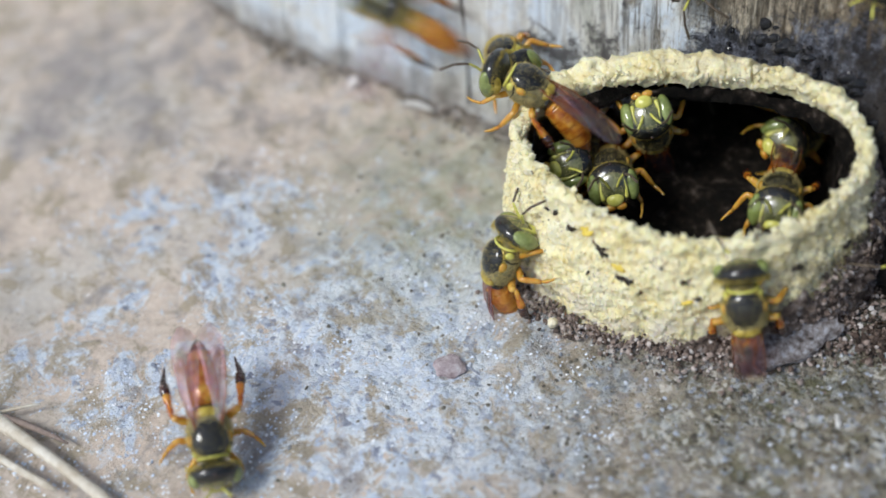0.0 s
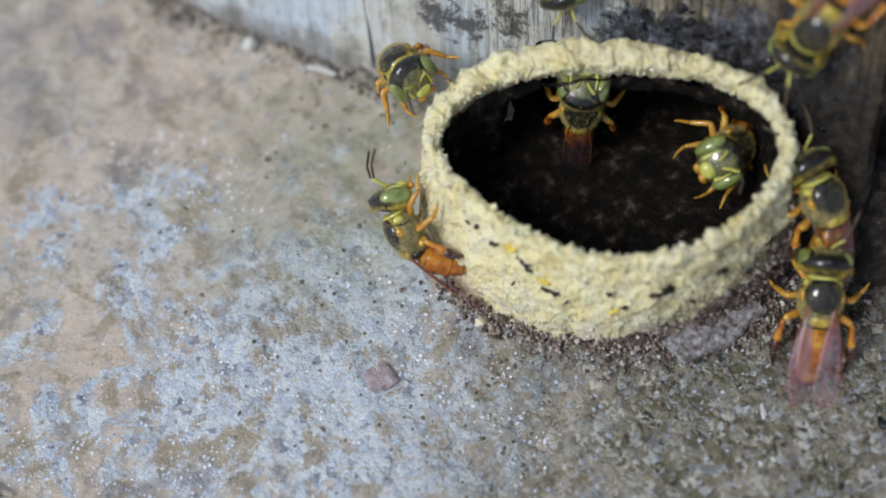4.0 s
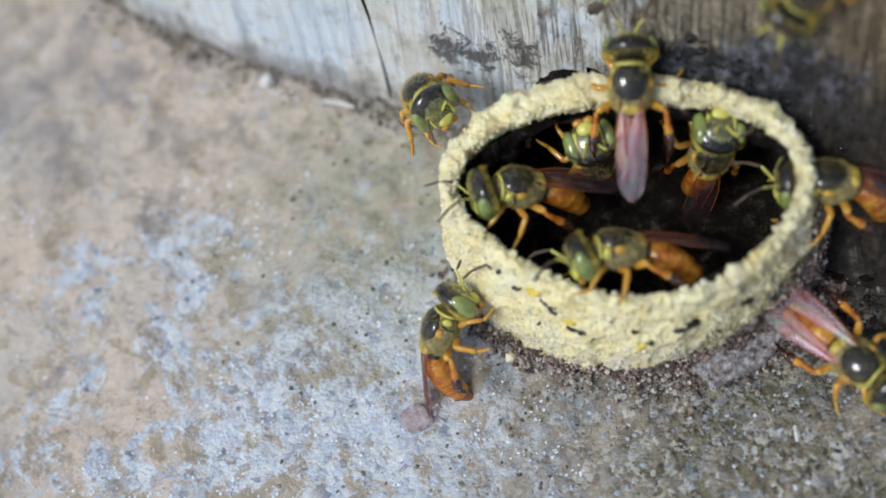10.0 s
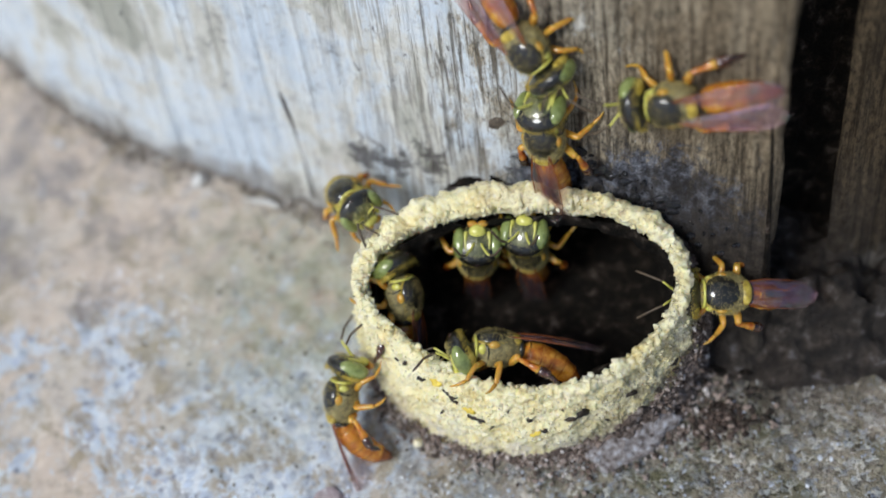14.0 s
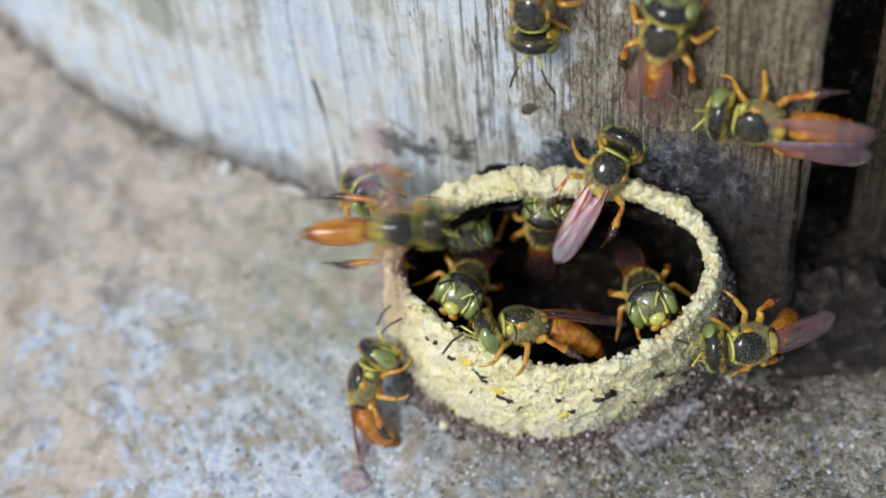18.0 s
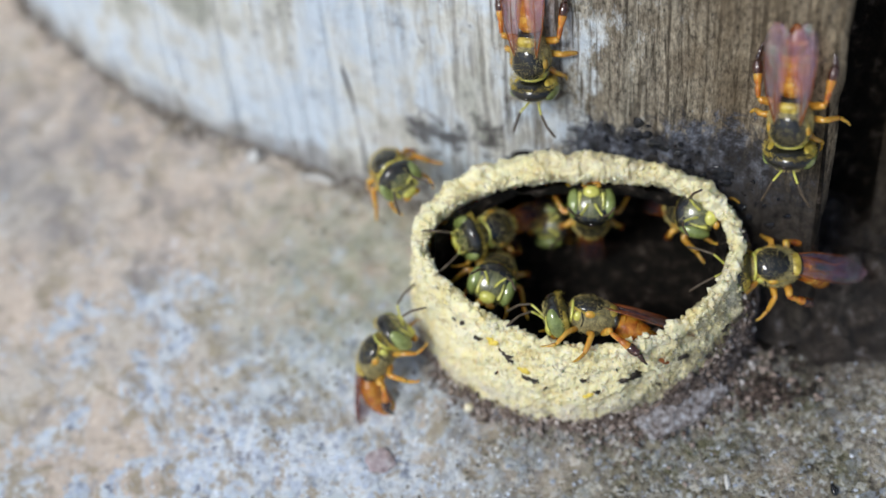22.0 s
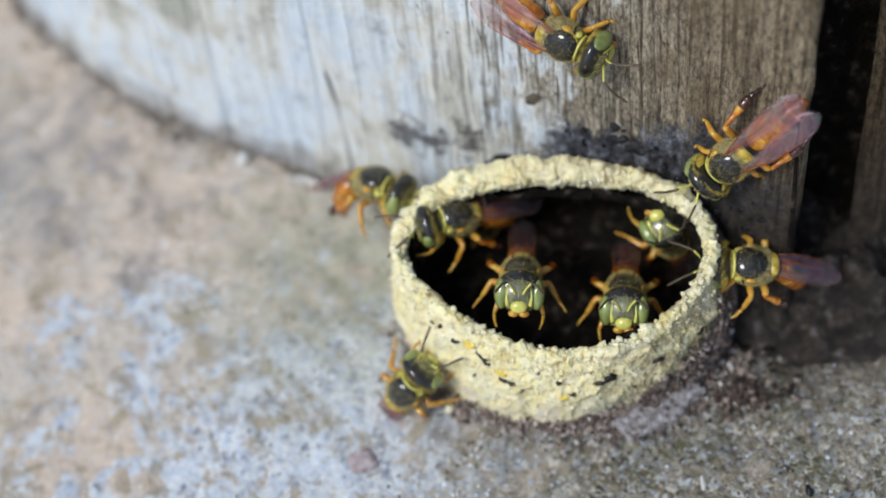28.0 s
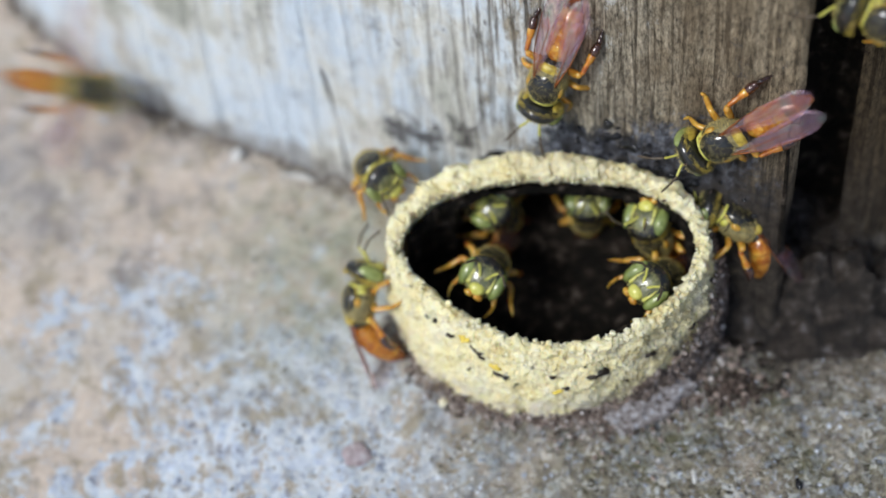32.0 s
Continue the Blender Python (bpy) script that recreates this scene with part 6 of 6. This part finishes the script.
    ways["ground_walker"] = [
        (0, -6.89, -5.75, 1.57, -9, 28, -73),
        (0.5, -6.49, -5.83, 1.58, -2, 29, -62),
        (1, -6.48, -5.88, 1.52, 9, 26, -44),
        (1.5, -3.65, -5.24, 1.10, 34, 4, 7),
        (2, 1.42, -4.52, 0.86, 32, 3, 3),
        (2.5, 3.42, -4.45, 1.17, 26, 8, -15),
        (3.3, 86.00, -50.00, 1.00, 0, -0, 0),
        (32, 86.00, -50.00, 1.00, 0, -0, 0),
    ]
    ways["left_rim_a"] = [
        (0, 2.60, 6.26, 6.17, 1, -25, 164),
        (0.5, 3.99, 6.00, 6.80, -18, 13, -163),
        (1, 5.56, 6.20, 6.05, -16, 36, -140),
        (1.5, 5.33, 5.66, 4.41, -15, 24, -108),
        (2, 4.73, 4.83, 4.76, -20, -6, -139),
        (2.5, 4.45, 5.02, 4.29, 13, 2, -85),
        (3, 4.18, 5.20, 3.83, 39, -20, -33),
        (4.2, 7.40, 16.00, 2.30, 0, -0, -90),
        (9, 7.40, 16.00, 2.30, 0, -0, -90),
        (32, 7.40, 16.00, 2.30, 0, -0, -90),
    ]
    ways["left_rim_b"] = [
        (0, 9.60, 15.00, 2.30, 0, -0, -90),
        (4.3, 9.60, 15.00, 2.30, 0, -0, -90),
        (4.9, 7.09, 8.88, 3.24, -12, -18, -148),
        (5.5, 4.59, 2.76, 4.18, -0, -37, 147),
        (6, 3.28, 5.75, 6.07, -6, -5, -173),
        (6.3, 0.61, 3.63, 7.34, -27, -7, -170),
        (6.43, -27.59, -16.92, 14.89, -23, 6, -114),
        (6.57, -55.80, -37.46, 22.45, -10, 9, -57),
        (6.7, -84.00, -58.00, 30.00, 0, -0, 0),
        (32, -84.00, -58.00, 30.00, 0, -0, 0),
    ]
    ways["left_rim_c"] = [
        (0, 6.30, 14.00, 2.30, 0, -0, -90),
        (5.5, 6.30, 14.00, 2.30, 0, -0, -90),
        (6.5, 4.65, 1.32, 3.26, 2, -9, -139),
        (7, 4.69, 3.85, 4.86, 1, 2, -130),
        (7.5, 4.60, 1.15, 4.62, -16, -5, -136),
        (8, 5.97, 7.12, 5.21, -31, -26, -149),
        (8.5, 2.68, 7.27, 6.76, 15, -0, -164),
        (9, 1.56, 6.60, 6.63, 25, -1, -163),
        (9.5, 0.68, 3.79, 9.24, -24, 16, -126),
        (9.7, -42.16, -28.10, 19.62, -7, 15, -61),
        (9.9, -85.00, -60.00, 30.00, 0, -0, 0),
        (32, -85.00, -60.00, 30.00, 0, -0, 0),
    ]
    ways["left_rim_d"] = [
        (0, 8.50, 13.00, 2.30, 0, -0, -90),
        (8.5, 8.50, 13.00, 2.30, 0, -0, -90),
        (9.5, 5.59, 3.88, 4.53, 13, -19, -166),
        (10, 4.64, 4.89, 4.82, 15, -25, -170),
        (10.5, 3.56, 5.33, 5.71, 12, -8, -170),
        (11, 3.00, 5.78, 5.76, 11, -9, -169),
        (11.3, 2.48, 4.91, 7.25, -9, -5, -171),
        (11.43, -27.02, -17.40, 14.84, -9, -1, -114),
        (11.57, -56.51, -39.70, 22.42, -4, 2, -57),
        (11.7, -86.00, -62.00, 30.00, 0, -0, 0),
        (32, -86.00, -62.00, 30.00, 0, -0, 0),
    ]
    ways["flyer_in"] = [
        (0, -87.00, -64.00, 30.00, 0, -0, 0),
        (11.3, -87.00, -64.00, 30.00, 0, -0, 0),
        (11.6, -87.00, -64.00, 30.00, 0, -0, 0),
        (11.9, 0.82, 3.90, 7.55, 48, 16, 9),
        (12, 5.84, 3.92, 6.23, 47, 10, 6),
        (12.08, 9.17, 4.44, 4.58, 29, 26, 9),
        (12.5, 10.39, 5.88, 2.80, 37, 43, 23),
        (12.75, 10.55, 10.94, 2.55, 4, 29, -43),
        (13, 10.70, 16.00, 2.30, 0, -0, -90),
        (32, 10.70, 16.00, 2.30, 0, -0, -90),
    ]
    ways["flyer_out"] = [
        (0, 7.40, 15.00, 2.30, 0, -0, -90),
        (11.5, 7.40, 15.00, 2.30, 0, -0, -90),
        (12.6, 5.91, 5.67, 4.68, -1, 36, -84),
        (13, 4.08, 4.91, 5.33, 50, 45, -57),
        (13.25, 3.40, 4.34, 4.70, 81, 20, -9),
        (13.5, 2.72, 3.76, 4.06, 87, -15, 21),
        (14, 3.76, 4.77, 4.10, 64, -38, 96),
        (15.25, 4.20, 4.95, 4.86, 13, -35, 168),
        (16.5, 4.64, 5.14, 5.61, -6, 2, -145),
        (17, 2.25, 3.29, 5.79, -7, 6, -151),
        (17.3, -2.07, -1.26, 6.62, -26, -1, -148),
        (17.45, -45.03, -33.63, 18.31, -13, 9, -74),
        (17.6, -88.00, -66.00, 30.00, 0, -0, 0),
        (32, -88.00, -66.00, 30.00, 0, -0, 0),
    ]
    ways["flyer_landing"] = [
        (0, -89.00, -68.00, 30.00, 0, -0, 0),
        (17.6, -89.00, -68.00, 30.00, 0, -0, 0),
        (17.9, -2.47, 4.47, 7.47, 42, 13, 10),
        (18, 2.62, 5.39, 6.99, 41, 7, 6),
        (18.08, 5.59, 5.67, 5.59, 42, 19, 8),
        (18.5, 7.09, 6.85, 3.34, 40, 44, 4),
        (18.75, 8.35, 10.43, 2.82, 7, 29, -52),
        (19, 9.60, 14.00, 2.30, 0, -0, -90),
        (32, 9.60, 14.00, 2.30, 0, -0, -90),
    ]
    ways["left_rim_e"] = [
        (0, 6.30, 13.00, 2.30, 0, -0, -90),
        (17.6, 6.30, 13.00, 2.30, 0, -0, -90),
        (18.05, 6.24, 9.00, 2.58, -25, -17, -157),
        (18.5, 6.18, 5.01, 2.86, -16, -46, 126),
        (19, 4.79, 5.45, 4.36, -29, -37, 162),
        (19.6, 4.31, 6.19, 5.31, 1, -40, 124),
        (20, 3.99, 5.98, 5.93, 9, -33, 108),
        (20.5, 3.67, 5.64, 5.69, -3, -24, 143),
        (21, 4.19, 5.75, 5.08, -2, -18, 176),
        (21.5, 5.39, 5.13, 4.09, -28, -40, 152),
        (22, 5.09, 6.14, 4.21, -37, -31, -139),
        (22.5, 4.52, 6.44, 5.93, -5, -13, -175),
        (23, 3.57, 7.71, 7.14, 13, -0, -171),
        (23.5, 2.46, 7.07, 7.10, 14, -2, -170),
        (23.8, -1.61, 3.48, 8.71, -24, -8, -166),
        (23.9, -4.48, 2.29, 9.02, 24, -41, 113),
        (24, -7.35, 1.11, 9.33, 66, -2, 37),
        (24.3, -90.00, -70.00, 30.00, 0, -0, 0),
        (32, -90.00, -70.00, 30.00, 0, -0, 0),
    ]
    ways["left_rim_f"] = [
        (0, 8.50, 16.00, 2.30, 0, -0, -90),
        (23, 8.50, 16.00, 2.30, 0, -0, -90),
        (23.5, 7.12, 11.14, 3.16, -29, -14, -140),
        (24, 5.73, 6.27, 4.02, -38, -45, 172),
        (24.5, 4.77, 7.57, 6.67, 4, 1, -172),
        (25, 4.31, 8.52, 7.32, 8, 3, -167),
        (25.5, 2.59, 7.30, 6.95, 6, 5, -162),
        (26.2, -4.58, 7.47, 10.48, -40, -9, -164),
        (26.4, -33.39, -19.02, 16.99, -33, 8, -111),
        (26.6, -62.19, -45.51, 23.49, -14, 13, -55),
        (26.8, -91.00, -72.00, 30.00, 0, -0, 0),
        (32, -91.00, -72.00, 30.00, 0, -0, 0),
    ]
    ways["left_rim_g"] = [
        (0, 10.70, 15.00, 2.30, 0, -0, -90),
        (23.3, 10.70, 15.00, 2.30, 0, -0, -90),
        (24.5, 5.42, 4.61, 4.59, -1, -8, -167),
        (25, 2.28, 5.56, 6.15, 1, 0, -165),
        (25.5, 3.11, 5.36, 5.47, -2, -7, -161),
        (28, 4.53, 6.35, 5.05, -15, -22, -157),
        (28.5, 7.78, 5.40, 4.31, -31, -36, 163),
        (29, 4.91, 5.59, 3.94, 5, -57, 90),
        (29.5, 4.73, 5.62, 4.54, -10, -39, 151),
        (30, 4.56, 5.65, 5.15, -0, -21, -163),
        (31, 4.33, 6.17, 6.20, -6, -21, 166),
        (31.3, 3.26, 3.75, 7.59, -32, -3, -170),
        (31.6, -3.40, -0.03, 9.84, -32, -6, -156),
        (31.75, -47.70, -37.01, 19.92, -19, 10, -79),
        (31.9, -92.00, -74.00, 30.00, 0, -0, 0),
        (32, -92.00, -74.00, 30.00, 0, -0, 0),
    ]
    ways["back_row"] = [
        (0, 6.90, 6.72, 3.72, -138, -71, -120),
        (1, 6.64, 6.50, 3.66, -147, -79, -120),
        (2, 7.04, 7.20, 3.87, -167, -62, -99),
        (3, 7.09, 6.93, 3.78, -152, -81, -118),
        (6, 8.00, 7.12, 3.99, 17, -77, 61),
        (7, 7.69, 6.51, 3.75, -29, -88, 118),
        (8, 7.99, 6.43, 3.77, -16, -85, 105),
        (9, 6.35, 6.99, 3.87, 25, -78, 57),
        (10, 7.28, 6.34, 3.69, -74, -82, 177),
        (11, 4.55, 6.70, 2.73, 67, -84, 21),
        (12, 3.74, 6.60, 3.55, 141, -80, -52),
        (13, 6.27, 6.43, 3.67, 71, -85, 17),
        (14, 6.50, 6.38, 3.67, 68, -85, 20),
        (17, 7.27, 6.69, 3.76, 132, -89, -43),
        (18, 7.99, 6.85, 3.90, 21, -81, 62),
        (19, 7.56, 6.03, 6.32, 22, -50, 45),
        (20, 7.32, 6.34, 6.57, 25, -50, 43),
        (21, 7.70, 6.35, 6.57, 26, -51, 41),
        (22, 8.79, 6.58, 3.80, -164, -87, -110),
        (23, 10.65, 6.10, 3.80, -98, -82, 171),
        (24, 11.03, 6.23, 3.81, -148, -76, -117),
        (25, 10.43, 6.34, 3.85, -69, -85, 158),
        (28, 12.64, 5.89, 3.35, -79, -72, -170),
        (29, 12.51, 5.04, 3.56, -86, -73, -172),
        (30, 12.29, 5.89, 4.20, -81, -60, 167),
        (31, 12.28, 5.64, 3.73, -83, -73, 154),
        (32, 12.24, 5.56, 3.71, -91, -73, 152),
    ]
    ways["right_inside"] = [
        (0, 11.26, 4.04, 3.66, -1, -11, -100),
        (1, 10.53, 4.92, 3.87, 6, -9, -95),
        (2, 10.42, 5.39, 2.89, -1, -11, -100),
        (2.5, 11.69, 5.45, 3.34, -30, -19, -126),
        (3, 12.91, 5.42, 3.74, -53, -38, -153),
        (4.5, 12.11, 5.41, 3.41, -24, -24, -105),
        (6, 11.44, 5.06, 2.88, 21, -41, -82),
        (6.5, 12.14, 5.04, 3.26, -19, -27, -113),
        (7, 12.89, 4.71, 3.50, -39, -46, -164),
        (8, 12.16, 5.49, 3.69, -44, -52, -171),
        (9, 12.48, 5.48, 3.70, -45, -51, -170),
        (9.5, 10.97, 9.27, 3.02, -34, -21, -127),
        (10, 9.60, 13.00, 2.30, 0, -0, -90),
        (11, 9.60, 13.00, 2.30, 0, -0, -90),
        (11.5, 10.84, 7.96, 2.22, -28, -21, -126),
        (12, 12.07, 2.93, 2.14, -42, -54, -159),
        (12.5, 10.84, 7.96, 2.22, -28, -21, -126),
        (13, 9.60, 13.00, 2.30, 0, -0, -90),
        (14, 9.60, 13.00, 2.30, 0, -0, -90),
        (17, 9.60, 13.00, 2.30, 0, -0, -90),
        (18, 11.47, 4.06, 3.84, 17, -31, -82),
        (19, 9.60, 13.00, 2.30, 0, -0, -90),
        (20, 12.02, 3.63, 3.72, -15, -30, -124),
        (21, 12.58, 4.63, 3.91, -16, -27, -123),
        (21.5, 12.25, 5.62, 4.25, 11, -28, -83),
        (22, 12.22, 6.42, 4.46, 49, -44, -61),
        (22.5, 12.85, 5.66, 3.44, 11, -29, -95),
        (23, 13.47, 4.90, 2.42, -29, -35, -132),
        (24, 12.99, 4.05, 3.20, -29, -37, -132),
        (24.5, 12.21, 4.28, 3.71, 9, -28, -90),
        (25, 11.42, 4.52, 4.22, 45, -44, -50),
        (26.5, 11.04, 3.88, 4.02, 23, -40, -73),
        (28, 10.67, 3.41, 3.92, 1, -28, -96),
        (29, 10.60, 3.16, 4.06, -0, -28, -95),
        (30, 10.46, 2.92, 3.99, 2, -27, -96),
        (31, 10.74, 3.42, 4.14, 10, -28, -86),
        (32, 12.40, 3.66, 4.03, -20, -35, -136),
    ]
    ways["front_inside"] = [
        (0, 5.49, 5.61, 3.02, 8, -11, -83),
        (1, 4.88, 5.55, 3.68, -21, -11, -105),
        (2, 13.31, 6.76, 3.00, -57, -32, -139),
        (2.5, 9.81, 11.38, 2.65, -31, -10, -118),
        (3, 6.30, 16.00, 2.30, 0, -0, -90),
        (6, 7.81, 3.43, 3.45, 0, -40, -94),
        (7, 5.42, 6.59, 4.20, -5, -24, -92),
        (8, 6.30, 16.00, 2.30, 0, -0, -90),
        (9, 4.24, 5.14, 2.04, -16, -38, -102),
        (10, 6.30, 16.00, 2.30, 0, -0, -90),
        (12, 6.30, 16.00, 2.30, 0, -0, -90),
        (13, 4.53, 4.28, 2.30, -17, -34, -101),
        (13.33, 5.98, 4.92, 2.75, -38, -48, -139),
        (13.67, 7.10, 5.68, 3.28, -65, -68, -166),
        (14, 8.42, 6.47, 3.81, -37, -83, 113),
        (17, 5.24, 6.46, 3.30, -51, -60, -170),
        (17.5, 5.08, 5.55, 3.59, -40, -47, -135),
        (18, 5.03, 4.78, 3.96, -20, -31, -109),
        (19, 4.65, 5.51, 2.59, -25, -34, -115),
        (20, 4.35, 5.54, 3.73, -36, -38, -125),
        (21, 6.30, 16.00, 2.30, 0, -0, -90),
        (22, 5.09, 4.65, 3.60, -15, -32, -101),
        (23, 8.48, 6.95, 3.62, 6, -13, -86),
        (24, 5.01, 4.29, 3.76, -21, -30, -108),
        (25, 7.76, 4.16, 3.15, -17, -29, -111),
        (28, 6.85, 3.77, 4.96, -4, -27, -92),
        (29, 4.46, 5.41, 1.66, -18, -34, -98),
        (30, 8.21, 4.17, 0.90, -5, -28, -99),
        (31, 7.13, 3.20, 3.15, -2, -33, -90),
        (32, 5.90, 4.68, 3.82, -21, -34, -106),
    ]
    ways["deep_inside"] = [
        (0, 12.35, 7.91, 2.68, -44, -21, -132),
        (0.8, 8.50, 15.00, 2.30, 0, -0, -90),
        (1.4, 10.82, 10.88, 2.30, -42, -14, -125),
        (2, 13.14, 6.76, 2.31, -78, -46, -146),
        (2.5, 10.82, 10.88, 2.30, -42, -14, -125),
        (3, 8.50, 15.00, 2.30, 0, -0, -90),
        (4.5, 6.98, 9.72, 1.80, -21, -23, -114),
        (6, 5.45, 4.44, 1.31, -35, -51, -134),
        (7, 11.59, 4.53, 1.11, -29, -44, -143),
        (8, 11.07, 3.03, 2.92, -4, -34, -114),
        (9, 8.50, 15.00, 2.30, 0, -0, -90),
        (11, 8.50, 15.00, 2.30, 0, -0, -90),
        (11.33, 9.60, 11.14, 1.83, 35, -17, -50),
        (11.67, 10.70, 7.27, 1.36, 57, -51, -17),
        (12, 11.80, 3.41, 0.90, -26, -83, 110),
        (12.67, 10.70, 7.27, 1.36, 57, -51, -17),
        (13.33, 9.60, 11.14, 1.83, 35, -17, -50),
        (14, 8.50, 15.00, 2.30, 0, -0, -90),
        (17, 8.50, 15.00, 2.30, 0, -0, -90),
        (17.33, 7.38, 12.23, 2.44, -38, -15, -127),
        (17.67, 6.25, 9.45, 2.58, -66, -49, -154),
        (18, 5.13, 6.68, 2.72, -107, -89, -156),
        (18.17, 6.25, 9.45, 2.58, -66, -49, -154),
        (18.33, 7.38, 12.23, 2.44, -38, -15, -127),
        (18.5, 8.50, 15.00, 2.30, 0, -0, -90),
        (19.5, 8.50, 15.00, 2.30, 0, -0, -90),
        (19.75, 10.98, 10.87, 1.56, -37, -19, -131),
        (20, 13.47, 6.74, 0.81, -59, -57, -163),
        (21, 12.51, 6.85, 0.96, -43, -41, -151),
        (22, 7.92, 8.01, 1.17, -48, -45, -145),
        (22.5, 8.10, 11.51, 1.75, -33, -22, -115),
        (23, 8.50, 15.00, 2.30, 0, -0, -90),
        (24, 6.65, 3.56, 3.98, -3, -27, -91),
        (25, 4.48, 5.33, 2.76, -44, -44, -125),
        (28, 8.50, 15.00, 2.30, 0, -0, -90),
        (28.33, 7.18, 11.35, 1.85, -32, -16, -132),
        (28.67, 5.86, 7.70, 1.39, -50, -49, -168),
        (29, 4.54, 4.06, 0.94, 4, -78, 95),
        (29.33, 5.86, 7.70, 1.39, -50, -49, -168),
        (29.67, 7.18, 11.35, 1.85, -32, -16, -132),
        (30, 8.50, 15.00, 2.30, 0, -0, -90),
        (31, 6.47, 4.80, 2.46, -15, -33, -101),
        (31.5, 6.45, 6.25, 2.46, -44, -44, -127),
        (32, 6.43, 7.70, 2.46, -71, -63, -148),
    ]
    ways["deep_inside_b"] = [
        (0, 4.61, 6.21, 2.86, -49, -26, -123),
        (0.8, 3.61, 6.97, 0.52, -49, -27, -123),
        (3, 10.70, 14.00, 2.30, 0, -0, -90),
        (4.5, 11.07, 9.48, 2.03, 30, -24, -49),
        (6, 11.43, 4.95, 1.76, 38, -62, -8),
        (7.5, 11.07, 9.48, 2.03, 30, -24, -49),
        (9, 10.70, 14.00, 2.30, 0, -0, -90),
        (13, 4.89, 5.02, 1.54, -18, -38, -99),
        (14, 10.70, 14.00, 2.30, 0, -0, -90),
        (17, 10.70, 14.00, 2.30, 0, -0, -90),
        (17.67, 8.97, 11.93, 2.33, -38, -15, -127),
        (18.33, 7.23, 9.86, 2.36, -67, -48, -153),
        (19, 5.50, 7.80, 2.38, -123, -88, -140),
        (19.33, 7.23, 9.86, 2.36, -67, -48, -153),
        (19.67, 8.97, 11.93, 2.33, -38, -15, -127),
        (20, 10.70, 14.00, 2.30, 0, -0, -90),
        (22, 10.70, 14.00, 2.30, 0, -0, -90),
        (23, 10.70, 14.00, 2.30, 0, -0, -90),
        (23.5, 8.33, 10.55, 2.50, -40, -23, -126),
        (24, 5.96, 7.09, 2.70, -72, -63, -147),
        (25, 4.62, 4.61, 1.77, -43, -45, -126),
        (28, 5.26, 7.61, 2.57, -73, -65, -146),
        (29.5, 7.98, 10.80, 2.43, -40, -24, -126),
        (31, 10.70, 14.00, 2.30, 0, -0, -90),
        (31.33, 10.41, 11.95, 2.13, 39, -15, -53),
        (31.67, 10.12, 9.90, 1.96, 69, -49, -27),
        (32, 9.83, 7.85, 1.79, -172, -87, -102),
    ]
    ways["flyer_start"] = [
        (0, -3.10, 11.41, 5.45, -47, -30, 170),
        (0.04, -5.87, 12.86, 5.65, -48, -32, 173),
        (0.1, -11.52, 15.78, 5.98, -51, -36, 178),
        (0.23, -40.35, -18.15, 13.99, -18, -45, 109),
        (0.37, -69.17, -52.07, 21.99, 5, -26, 47),
        (0.5, -98.00, -86.00, 30.00, 0, -0, 0),
        (32, -98.00, -86.00, 30.00, 0, -0, 0),
    ]
    ways["flyer_late"] = [
        (0, -99.00, -88.00, 30.00, 0, -0, 0),
        (30.4, -99.00, -88.00, 30.00, 0, -0, 0),
        (31, -17.59, 14.86, 5.30, 45, 14, 22),
        (31.6, -34.29, 15.98, 5.85, 46, 17, 24),
        (31.9, -21.34, 15.67, 4.25, 41, 34, 11),
        (32, -12.01, 14.69, 3.61, 40, 31, 8),
    ]
    ways["far_board"] = [
        (0, 26.00, 8.20, 24.00, -68, 36, 168),
        (29, 26.00, 8.20, 24.00, -68, 36, 168),
        (30, 20.79, 6.64, 16.59, -68, 36, 168),
        (31, 20.65, 6.33, 15.52, -70, 27, 164),
        (32, 19.06, 6.69, 14.37, -72, -5, 153),
    ]
    for key, rows_ in ways.items():
        walk(BEES[key], [(t, pose(x * MM, y * MM, z * MM, rx, ry, rz)) for t, x, y, z, rx, ry, rz in rows_])


motions()
